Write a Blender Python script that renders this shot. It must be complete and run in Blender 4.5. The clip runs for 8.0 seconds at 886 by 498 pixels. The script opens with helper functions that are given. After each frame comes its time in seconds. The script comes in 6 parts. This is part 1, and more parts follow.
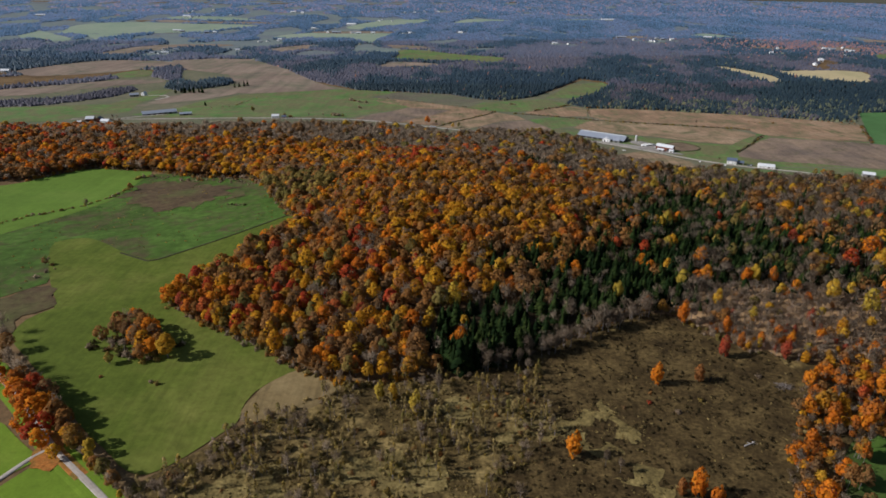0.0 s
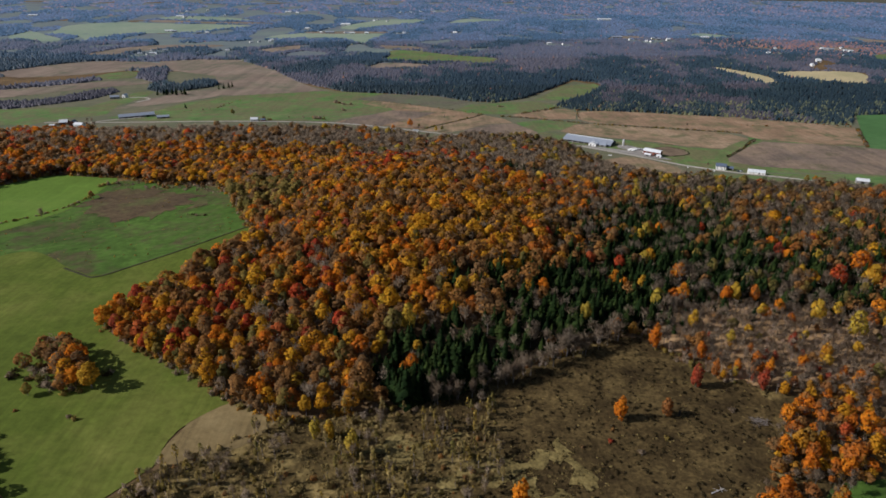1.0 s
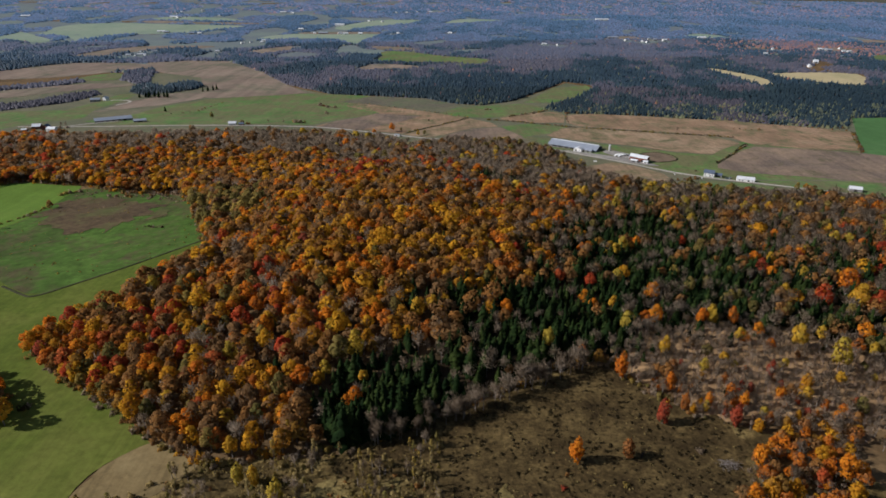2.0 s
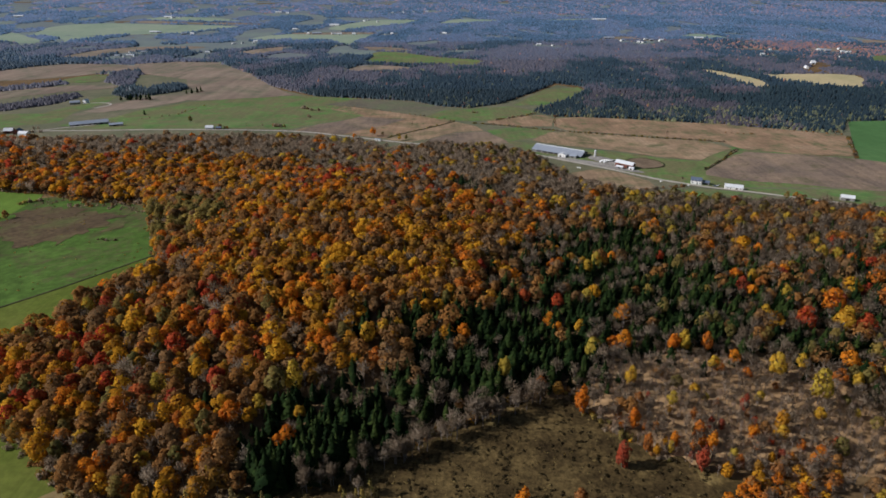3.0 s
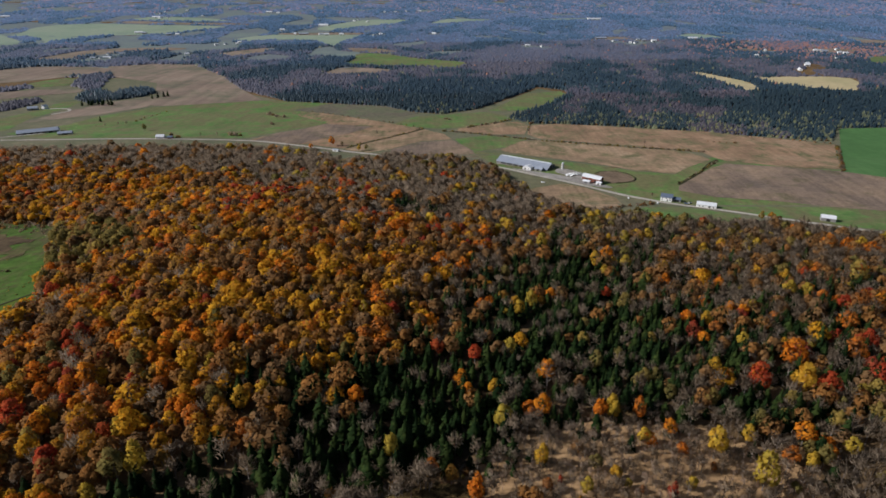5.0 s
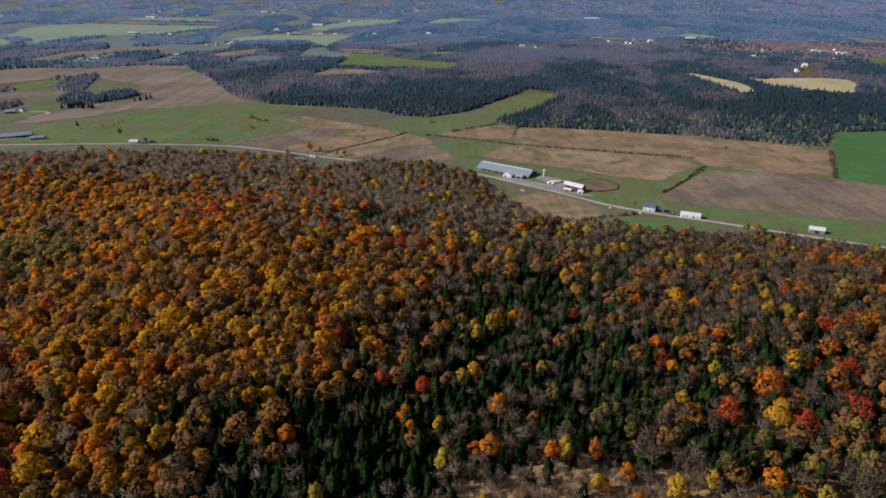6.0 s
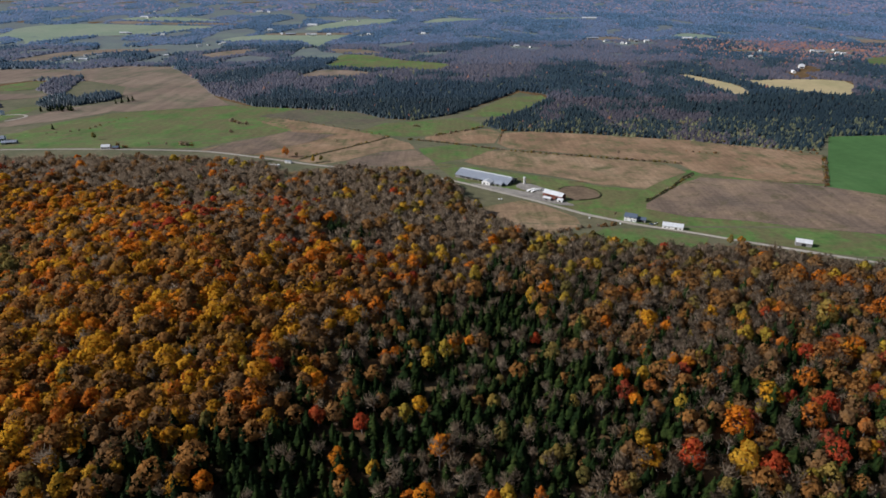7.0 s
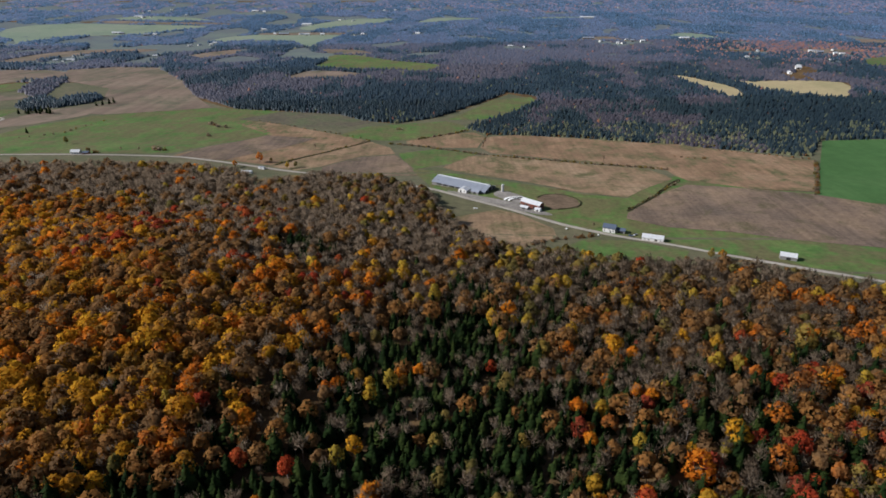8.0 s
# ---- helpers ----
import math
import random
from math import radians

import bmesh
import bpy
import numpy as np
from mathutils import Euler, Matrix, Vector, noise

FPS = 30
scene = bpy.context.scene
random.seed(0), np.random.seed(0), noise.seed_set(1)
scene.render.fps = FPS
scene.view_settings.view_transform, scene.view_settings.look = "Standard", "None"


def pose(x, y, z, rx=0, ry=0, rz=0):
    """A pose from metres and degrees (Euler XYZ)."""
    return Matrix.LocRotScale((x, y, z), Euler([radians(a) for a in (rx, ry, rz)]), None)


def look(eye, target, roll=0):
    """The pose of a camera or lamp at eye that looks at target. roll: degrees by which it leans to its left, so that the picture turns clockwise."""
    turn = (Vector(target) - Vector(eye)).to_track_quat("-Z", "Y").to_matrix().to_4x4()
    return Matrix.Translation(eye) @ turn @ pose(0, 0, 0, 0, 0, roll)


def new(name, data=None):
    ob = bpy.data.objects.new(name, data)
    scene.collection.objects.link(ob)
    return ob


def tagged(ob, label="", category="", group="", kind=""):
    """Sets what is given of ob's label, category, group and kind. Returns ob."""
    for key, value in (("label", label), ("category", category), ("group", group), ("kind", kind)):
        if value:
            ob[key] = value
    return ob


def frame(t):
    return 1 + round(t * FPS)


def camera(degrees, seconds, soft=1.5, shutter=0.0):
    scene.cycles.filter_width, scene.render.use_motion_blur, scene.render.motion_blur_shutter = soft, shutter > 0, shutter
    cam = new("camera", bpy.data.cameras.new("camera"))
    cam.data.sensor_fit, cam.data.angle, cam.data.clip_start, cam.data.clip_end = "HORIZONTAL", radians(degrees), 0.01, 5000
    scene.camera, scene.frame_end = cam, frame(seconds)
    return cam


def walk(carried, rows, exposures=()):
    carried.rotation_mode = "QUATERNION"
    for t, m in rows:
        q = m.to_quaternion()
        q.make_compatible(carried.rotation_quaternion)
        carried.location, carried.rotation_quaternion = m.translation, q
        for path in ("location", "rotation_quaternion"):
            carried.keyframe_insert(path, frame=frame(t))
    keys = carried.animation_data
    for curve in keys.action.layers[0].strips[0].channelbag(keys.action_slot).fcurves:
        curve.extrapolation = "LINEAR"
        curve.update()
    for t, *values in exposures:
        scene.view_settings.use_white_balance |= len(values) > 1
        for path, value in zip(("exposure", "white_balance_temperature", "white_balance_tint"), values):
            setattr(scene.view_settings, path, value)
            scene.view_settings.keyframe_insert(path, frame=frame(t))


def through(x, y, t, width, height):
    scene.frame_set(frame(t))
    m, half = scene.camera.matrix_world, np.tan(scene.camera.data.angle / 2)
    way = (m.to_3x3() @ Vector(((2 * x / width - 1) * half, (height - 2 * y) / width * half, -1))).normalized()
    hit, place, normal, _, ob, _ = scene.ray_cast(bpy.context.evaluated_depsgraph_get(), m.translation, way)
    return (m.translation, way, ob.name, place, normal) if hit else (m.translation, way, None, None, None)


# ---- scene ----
cam = camera(72.0, 8.0, soft=1.7)
PATH = [
    (0.0, (-2.98, -4.02, 215.34), (-1.53, 78.72, 177.49), 0.54),
    (0.5, (10.81, 10.18, 214.82), (12.17, 92.92, 176.96), 0.50),
    (1.0, (24.54, 24.24, 214.50), (25.81, 106.97, 176.61), 0.47),
    (1.5, (38.21, 38.16, 214.34), (39.39, 120.88, 176.45), 0.44),
    (3.0, (79.08, 79.22, 214.73), (79.93, 161.93, 176.77), 0.35),
    (3.5, (92.68, 92.74, 215.09), (93.43, 175.42, 177.09), 0.32),
    (4.0, (106.31, 106.18, 215.52), (106.93, 188.85, 177.48), 0.29),
    (4.5, (119.96, 119.57, 216.00), (120.46, 202.22, 177.91), 0.26),
    (6.0, (161.21, 159.55, 217.59), (161.29, 242.13, 179.35), 0.17),
    (6.5, (175.09, 172.86, 218.10), (175.03, 255.42, 179.80), 0.14),
    (7.0, (189.08, 186.20, 218.56), (188.85, 268.71, 180.20), 0.10),
    (7.5, (203.17, 199.55, 218.97), (202.78, 282.04, 180.53), 0.07),
    (8.0, (217.36, 212.95, 219.29), (216.82, 295.40, 180.78), 0.04),
]
walk(cam, [(t, look(eye, target, roll)) for t, eye, target, roll in PATH], [(0.0, 0.33, 6000, 13), (8.0, 0.33, 6000, 13)])

# ---- light ----
SUN_AZIMUTH, SUN_HEIGHT = 186.0, 33.0  # degrees: the way to the sun, counted from +x towards +y; height over the horizon
world = bpy.data.worlds.new("sky")
scene.world = world
world.use_nodes = True
wn = world.node_tree
sky = wn.nodes.new("ShaderNodeTexSky")
sky.sky_type, sky.sun_disc = "NISHITA", False
sky.sun_elevation, sky.sun_rotation = radians(SUN_HEIGHT), radians(90 - SUN_AZIMUTH)
sky.air_density, sky.dust_density = 1.2, 1.5
wn.nodes["Background"].inputs["Strength"].default_value = 0.047
wn.links.new(sky.outputs["Color"], wn.nodes["Background"].inputs["Color"])
sun = new("sun", bpy.data.lights.new("sun", "SUN"))
sun.data.energy, sun.data.angle, sun.data.color = 4.0, radians(0.6), (1.0, 0.95, 0.88)
_a, _h = radians(SUN_AZIMUTH), radians(SUN_HEIGHT)
sun.matrix_world = look((0, 0, 900), (-math.cos(_a) * math.cos(_h), -math.sin(_a) * math.cos(_h), 900 - math.sin(_h)))


# ---- materials ----
def material(name):
    m = bpy.data.materials.new(name)
    m.use_nodes = True
    nt = m.node_tree
    b = nt.nodes["Principled BSDF"]
    b.inputs["Specular IOR Level"].default_value = 0.06
    b.inputs["Roughness"].default_value = 0.9
    return m, nt, b


def noise_node(nt, scale, detail=4.0, rough=0.6, stretch=(1, 1, 1), turn=0.0, swirl=0.0):
    tc = nt.nodes.new("ShaderNodeTexCoord")
    mp = nt.nodes.new("ShaderNodeMapping")
    mp.inputs["Scale"].default_value = stretch
    mp.inputs["Rotation"].default_value = (0, 0, radians(turn))
    n = nt.nodes.new("ShaderNodeTexNoise")
    n.inputs["Scale"].default_value, n.inputs["Detail"].default_value = scale, detail
    n.inputs["Roughness"].default_value, n.inputs["Distortion"].default_value = rough, swirl
    nt.links.new(tc.outputs["Object"], mp.inputs["Vector"])
    nt.links.new(mp.outputs["Vector"], n.inputs["Vector"])
    return n.outputs["Fac"]


def ramp(nt, fac, stops):
    r = nt.nodes.new("ShaderNodeValToRGB")
    e = r.color_ramp.elements
    while len(e) < len(stops):
        e.new(0.5)
    for el, (p, c) in zip(e, stops):
        el.position, el.color = p, (*c, 1)
    nt.links.new(fac, r.inputs["Fac"])
    return r.outputs["Color"]


def mix(nt, kind, fac, a, b):
    m = nt.nodes.new("ShaderNodeMix")
    m.data_type, m.blend_type = "RGBA", kind
    for value, socket in ((fac, m.inputs[0]), (a, m.inputs[6]), (b, m.inputs[7])):
        if isinstance(value, bpy.types.NodeSocket):
            nt.links.new(value, socket)
        elif isinstance(value, (int, float)):
            socket.default_value = value
        else:
            socket.default_value = (*value, 1)
    return m.outputs[2]


def bump_to(nt, b, fac, dist, strength=0.6):
    n = nt.nodes.new("ShaderNodeBump")
    n.inputs["Distance"].default_value, n.inputs["Strength"].default_value = dist, strength
    nt.links.new(fac, n.inputs["Height"])
    nt.links.new(n.outputs["Normal"], b.inputs["Normal"])


def soil(name, dark, mid, light, large=0.012, small=0.25, lines=None, relief=0.35, grain=0.35, swirl=0.0, haze_sheen=0.0, weeds=None):
    """Grass, stubble or bare earth: broad stains, finer tufts, and rows of mowing or ploughing. lines: (spacing, direction, strength)."""
    m, nt, b = material(name)
    big = noise_node(nt, large, 5, 0.62)
    fine = noise_node(nt, small, 6, 0.7)
    col = ramp(nt, big, ((0.30, dark), (0.50, mid), (0.70, light)))
    shade = ramp(nt, fine, ((0.25, (1 - grain,) * 3), (0.5, (1.0, 1.0, 1.0)), (0.78, (1 + grain,) * 3)))
    col = mix(nt, "MULTIPLY", 1.0, col, shade)
    mottle = noise_node(nt, large * 4.5, 5, 0.7, (1, 1.6, 1), 25, 0.8)
    col = mix(nt, "MULTIPLY", 1.0, col, ramp(nt, mottle, ((0.30, (1 - 0.6 * grain,) * 3), (0.5, (1.0, 1.0, 1.0)), (0.72, (1 + 0.5 * grain,) * 3))))
    if weeds:  # regrowth in patches: colour, share
        green, share = weeds
        where = ramp(nt, noise_node(nt, large * 2.2, 6, 0.72, (1, 1, 1), 0, 0.5), ((0.62 - share - 0.05, (1, 1, 1)), (0.62 - share + 0.10, (0, 0, 0))))
        col = mix(nt, "MIX", where, col, mix(nt, "MULTIPLY", 1.0, green, shade))
    if lines:
        spacing, turn, strength = lines
        rows = noise_node(nt, 1.0 / spacing, 3, 0.55, (1, 0.035, 1), turn, swirl)
        col = mix(nt, "MULTIPLY", 1.0, col, ramp(nt, rows, ((0.32, (1 - strength,) * 3), (0.66, (1 + strength,) * 3))))
    nt.links.new(col, b.inputs["Base Color"])
    if haze_sheen:  # blue sheen imitates distance haze over the fields
        b.inputs["Sheen Weight"].default_value, b.inputs["Sheen Roughness"].default_value = haze_sheen, 0.5
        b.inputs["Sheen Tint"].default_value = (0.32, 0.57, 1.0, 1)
    bump_to(nt, b, fine, relief)
    return m


def foliage(name, colours, own, leaf_spread=0.35, through=0.25, canopy_haze=0.0):
    """Leaves or twigs in a range of colours. own: the tree's tone is the object's random number; otherwise the mesh's attribute tone."""
    m, nt, b = material(name)
    if own:
        tone = nt.nodes.new("ShaderNodeObjectInfo").outputs["Random"]
    else:
        at = nt.nodes.new("ShaderNodeAttribute")
        at.attribute_name = "tone"
        tone = at.outputs["Fac"]
    if not canopy_haze:  # boughs of one tree turn at different times
        turn = nt.nodes.new("ShaderNodeMapRange")
        turn.inputs["From Min"].default_value, turn.inputs["From Max"].default_value = 0.3, 0.7
        turn.inputs["To Min"].default_value, turn.inputs["To Max"].default_value = -0.3, 0.3
        nt.links.new(noise_node(nt, 0.28, 2, 0.5), turn.inputs["Value"])
        both = nt.nodes.new("ShaderNodeMath")
        both.use_clamp = True
        nt.links.new(tone, both.inputs[0])
        nt.links.new(turn.outputs["Result"], both.inputs[1])
        tone = both.outputs[0]
    col = ramp(nt, tone, [(i / (len(colours) - 1), c) for i, c in enumerate(colours)])
    isl = nt.nodes.new("ShaderNodeNewGeometry").outputs["Random Per Island"]
    col = mix(nt, "MULTIPLY", 1.0, col, ramp(nt, isl, ((0.0, (1 - leaf_spread,) * 3), (1.0, (1 + leaf_spread,) * 3))))
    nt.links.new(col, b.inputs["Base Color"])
    if canopy_haze:  # blue sheen and gloss stand in for haze over far woods
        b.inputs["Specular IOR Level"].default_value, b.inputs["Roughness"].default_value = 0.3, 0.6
        b.inputs["Sheen Weight"].default_value, b.inputs["Sheen Roughness"].default_value = canopy_haze, 0.5
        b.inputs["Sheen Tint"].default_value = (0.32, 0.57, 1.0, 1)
    if through:
        t = nt.nodes.new("ShaderNodeBsdfTranslucent")
        s = nt.nodes.new("ShaderNodeMixShader")
        s.inputs[0].default_value = through
        nt.links.new(col, t.inputs["Color"])
        nt.links.new(b.outputs[0], s.inputs[1])
        nt.links.new(t.outputs[0], s.inputs[2])
        nt.links.new(s.outputs[0], nt.nodes["Material Output"].inputs["Surface"])
    return m


def plain(name, colour, rough=0.7, metal=0.0, spread=0.12, scale=0.6):
    """Paint, metal sheet or timber with faint stains and weathering."""
    m, nt, b = material(name)
    n = noise_node(nt, scale, 5, 0.65)
    col = mix(nt, "MULTIPLY", 1.0, colour, ramp(nt, n, ((0.3, (1 - spread,) * 3), (0.7, (1 + spread * 0.6,) * 3))))
    nt.links.new(col, b.inputs["Base Color"])
    b.inputs["Roughness"].default_value, b.inputs["Metallic"].default_value = rough, metal
    b.inputs["Specular IOR Level"].default_value = 0.4
    bump_to(nt, b, n, 0.03, 0.3)
    return m


HAY = soil("mown_hay", (0.056, 0.078, 0.011), (0.080, 0.104, 0.015), (0.135, 0.140, 0.030), 0.010, 0.22, (5.0, 28, 0.09), 0.25, 0.26, 1.6)
CLOVER = soil("clover", (0.085, 0.135, 0.020), (0.100, 0.165, 0.024), (0.120, 0.178, 0.030), 0.010, 0.3, (7, 62, 0.06), 0.2, 0.16)
PASTURE = soil("rough_pasture", (0.046, 0.056, 0.017), (0.054, 0.100, 0.017), (0.076, 0.130, 0.024), 0.013, 0.12, None, 0.5, 0.42, weeds=((0.072, 0.064, 0.028), 0.20))
WEEDS = soil("dead_weeds", (0.056, 0.040, 0.023), (0.086, 0.060, 0.033), (0.082, 0.088, 0.030), 0.020, 0.16, None, 0.6, 0.4)
STUBBLE = soil("hay_stubble", (0.130, 0.094, 0.042), (0.180, 0.130, 0.058), (0.225, 0.170, 0.080), 0.02, 0.35, (3.0, 70, 0.16), 0.3, 0.25)
LAWN = soil("lawn", (0.100, 0.150, 0.015), (0.120, 0.185, 0.018), (0.150, 0.200, 0.025), 0.02, 0.4, None, 0.15, 0.18)
TAN = soil("corn_stubble", (0.180, 0.116, 0.068), (0.255, 0.162, 0.094), (0.312, 0.212, 0.130), 0.014, 0.3, (5, -58, 0.13), 0.35, 0.3, haze_sheen=0.015, weeds=((0.118, 0.112, 0.050), 0.20))
TAN_ACROSS = soil("cut_corn", (0.190, 0.130, 0.078), (0.268, 0.180, 0.106), (0.330, 0.236, 0.148), 0.014, 0.3, (5, 35, 0.13), 0.35, 0.3, haze_sheen=0.015, weeds=((0.125, 0.112, 0.052), 0.20))
PLOUGH = soil("ploughed_earth", (0.120, 0.092, 0.068), (0.178, 0.128, 0.090), (0.250, 0.175, 0.112), 0.014, 0.3, (6, -28, 0.15), 0.4, 0.34, haze_sheen=0.02, weeds=((0.110, 0.092, 0.048), 0.24))
GREEN = soil("green_pasture", (0.064, 0.122, 0.026), (0.092, 0.166, 0.037), (0.158, 0.180, 0.060), 0.012, 0.2, (7, 40, 0.07), 0.3, 0.3, 0.5, haze_sheen=0.025, weeds=((0.130, 0.122, 0.050), 0.13))
DEEP_GREEN = soil("winter_rye", (0.058, 0.120, 0.040), (0.066, 0.140, 0.046), (0.078, 0.152, 0.052), 0.006, 0.1, (8, 20, 0.08), 0.2, 0.14)
ROUGH = soil("rough_ground", (0.085, 0.075, 0.038), (0.120, 0.098, 0.055), (0.105, 0.120, 0.045), 0.016, 0.15, None, 0.5, 0.35, haze_sheen=0.05)
FALLOW = soil("fallow_grass", (0.090, 0.095, 0.040), (0.125, 0.115, 0.055), (0.160, 0.135, 0.075), 0.012, 0.12, None, 0.3, 0.25, haze_sheen=0.05, weeds=((0.082, 0.100, 0.034), 0.28))
LANE_GRAVEL = soil("lane_gravel", (0.27, 0.235, 0.195), (0.35, 0.31, 0.265), (0.42, 0.38, 0.33), 0.05, 0.5, None, 0.08, 0.2)
# distant ground and meadows get the strongest blue sheen, in place of haze
FAR_GROUND = soil("distant_ground", (0.105, 0.086, 0.060), (0.120, 0.118, 0.062), (0.140, 0.152, 0.074), 0.006, 0.05, None, 0.2, 0.2, haze_sheen=0.22)
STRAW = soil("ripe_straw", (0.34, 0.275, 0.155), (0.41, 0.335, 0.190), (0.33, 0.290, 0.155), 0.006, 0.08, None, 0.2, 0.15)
FAR_GREEN = soil("distant_meadow", (0.160, 0.195, 0.088), (0.205, 0.235, 0.112), (0.235, 0.245, 0.130), 0.004, 0.05, None, 0.2, 0.16, haze_sheen=0.18)
FAR_TAN = soil("distant_stubble", (0.170, 0.122, 0.084), (0.210, 0.152, 0.104), (0.235, 0.180, 0.125), 0.005, 0.05, (16, 60, 0.16), 0.2, 0.2, haze_sheen=0.04, weeds=((0.130, 0.115, 0.066), 0.2))
HEATH = soil("heath", (0.032, 0.021, 0.009), (0.068, 0.046, 0.018), (0.118, 0.081, 0.031), 0.07, 0.5, None, 1.2, 0.75)
MARSH = soil("marsh_grass", (0.032, 0.023, 0.010), (0.090, 0.062, 0.023), (0.250, 0.182, 0.069), 0.07, 0.4, None, 1.2, 0.7)
SEDGE = soil("dry_sedge", (0.085, 0.064, 0.024), (0.165, 0.124, 0.045), (0.260, 0.198, 0.074), 0.12, 0.6, None, 1.0, 0.6)
LEAF_CARPET = soil("fallen_leaves", (0.380, 0.135, 0.030), (0.270, 0.115, 0.028), (0.130, 0.110, 0.024), 0.12, 0.5, None, 0.3, 0.4)
LITTER = soil("leaf_litter", (0.085, 0.055, 0.028), (0.130, 0.083, 0.040), (0.180, 0.118, 0.055), 0.02, 0.2, None, 0.6, 0.4)
# needle litter coloured extra dark to carry the shade under the spruces
SHADED_NEEDLES = soil("shaded_needle_floor", (0.026, 0.018, 0.010), (0.042, 0.029, 0.015), (0.064, 0.044, 0.022), 0.05, 0.4, None, 0.4, 0.4)
DRY_FLOOR = soil("dry_grass_and_leaves", (0.215, 0.132, 0.064), (0.310, 0.195, 0.096), (0.390, 0.255, 0.128), 0.03, 0.3, None, 0.5, 0.35)
GRAVEL = soil("gravel_road", (0.290, 0.262, 0.220), (0.350, 0.318, 0.268), (0.410, 0.372, 0.318), 0.03, 0.5, None, 0.05, 0.12)
YARD = soil("farm_yard", (0.20, 0.18, 0.16), (0.26, 0.24, 0.21), (0.33, 0.30, 0.27), 0.05, 0.3, None, 0.1, 0.3)
MUD = soil("dark_mud", (0.100, 0.074, 0.050), (0.150, 0.108, 0.072), (0.195, 0.142, 0.094), 0.05, 0.3, None, 0.4, 0.3)
WATER_MUD = soil("bank_of_ditch", (0.035, 0.035, 0.018), (0.050, 0.050, 0.024), (0.075, 0.070, 0.032), 0.06, 0.3, None, 0.5, 0.4)

ROOF_STEEL = plain("galvanised_roof", (0.36, 0.39, 0.44), 0.42, 0.35, 0.10, 0.25)
WHITE_ROOF = plain("white_roof_sheet", (0.60, 0.61, 0.62), 0.5, 0.0, 0.10, 0.3)
WHITE_WALL = plain("white_paint", (0.76, 0.75, 0.72), 0.7, 0.0, 0.08, 0.4)
GREY_WALL = plain("weathered_boards", (0.24, 0.23, 0.22), 0.85, 0.0, 0.22, 0.6)
RED_WALL = plain("barn_red_boards", (0.165, 0.055, 0.035), 0.85, 0.0, 0.25, 0.5)
BLUE_ROOF = plain("slate_blue_shingles", (0.085, 0.110, 0.155), 0.85, 0.0, 0.15, 0.8)
# near-black stands in for shade inside building openings; also colours the tree stub
DARK_OPEN = plain("dark_opening", (0.018, 0.017, 0.016), 0.9, 0.0, 0.2, 0.6)
CONCRETE = plain("pale_concrete", (0.52, 0.51, 0.48), 0.85, 0.0, 0.12, 0.5)
GLASS = plain("window_glass", (0.03, 0.04, 0.05), 0.08, 0.0, 0.05, 0.5)
CAR_PAINT = plain("blue_grey_car_paint", (0.10, 0.14, 0.22), 0.3, 0.2, 0.05, 0.5)
RUBBER = plain("tyre_rubber", (0.02, 0.02, 0.02), 0.9)
WRAP = plain("white_bale_wrap", (0.78, 0.78, 0.76), 0.35, 0.0, 0.06, 1.5)
BARK = plain("grey_bark", (0.180, 0.150, 0.128), 0.95, 0.0, 0.3, 1.2)

SPECIES = {  # leaf colours, the range of each kind
    "orange": ((0.28, 0.122, 0.040), (0.53, 0.155, 0.013), (0.60, 0.225, 0.017)),
    "gold": ((0.26, 0.145, 0.034), (0.47, 0.215, 0.015), (0.56, 0.300, 0.021)),
    "red": ((0.28, 0.075, 0.040), (0.40, 0.055, 0.020), (0.44, 0.120, 0.035)),
    "rust": ((0.190, 0.112, 0.052), (0.255, 0.132, 0.046), (0.310, 0.145, 0.040)),
    "yellow": ((0.50, 0.275, 0.026), (0.47, 0.310, 0.036), (0.37, 0.275, 0.042)),
    "olive": ((0.160, 0.138, 0.040), (0.215, 0.160, 0.048), (0.320, 0.225, 0.052)),
    "straw": ((0.200, 0.150, 0.056), (0.350, 0.262, 0.102)),
    "heather": ((0.034, 0.026, 0.012), (0.080, 0.060, 0.026)),
    "bare": ((0.200, 0.148, 0.098), (0.258, 0.192, 0.128), (0.350, 0.272, 0.192)),
    "spruce": ((0.005, 0.012, 0.003), (0.011, 0.022, 0.005), (0.025, 0.037, 0.008)),
}
THROUGH = dict(bare=0.5, spruce=0.0)  # light through the leaves
LEAF = {k: tuple(foliage(k + n, c, own, 0.3, THROUGH.get(k, 0.46)) for n, own in (("_leaves", True), ("_wood_leaves", False))) for k, c in SPECIES.items()}
SAPLING_TWIGS = foliage("sapling_twigs", ((0.380, 0.272, 0.190), (0.450, 0.325, 0.230), (0.500, 0.370, 0.265)), False, 0.3, 0.6)
FAR_RANGE = {  # woods of the middle distance and of the horizon, their colours blued for haze
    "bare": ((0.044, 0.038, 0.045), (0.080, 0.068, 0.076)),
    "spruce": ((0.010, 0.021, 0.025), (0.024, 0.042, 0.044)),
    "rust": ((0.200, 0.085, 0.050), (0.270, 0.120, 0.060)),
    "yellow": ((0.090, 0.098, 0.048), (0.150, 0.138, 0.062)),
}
# each farther band gets more blue sheen, imitating thicker haze
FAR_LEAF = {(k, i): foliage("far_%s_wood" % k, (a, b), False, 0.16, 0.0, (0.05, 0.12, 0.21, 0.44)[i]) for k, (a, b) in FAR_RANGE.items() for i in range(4)}


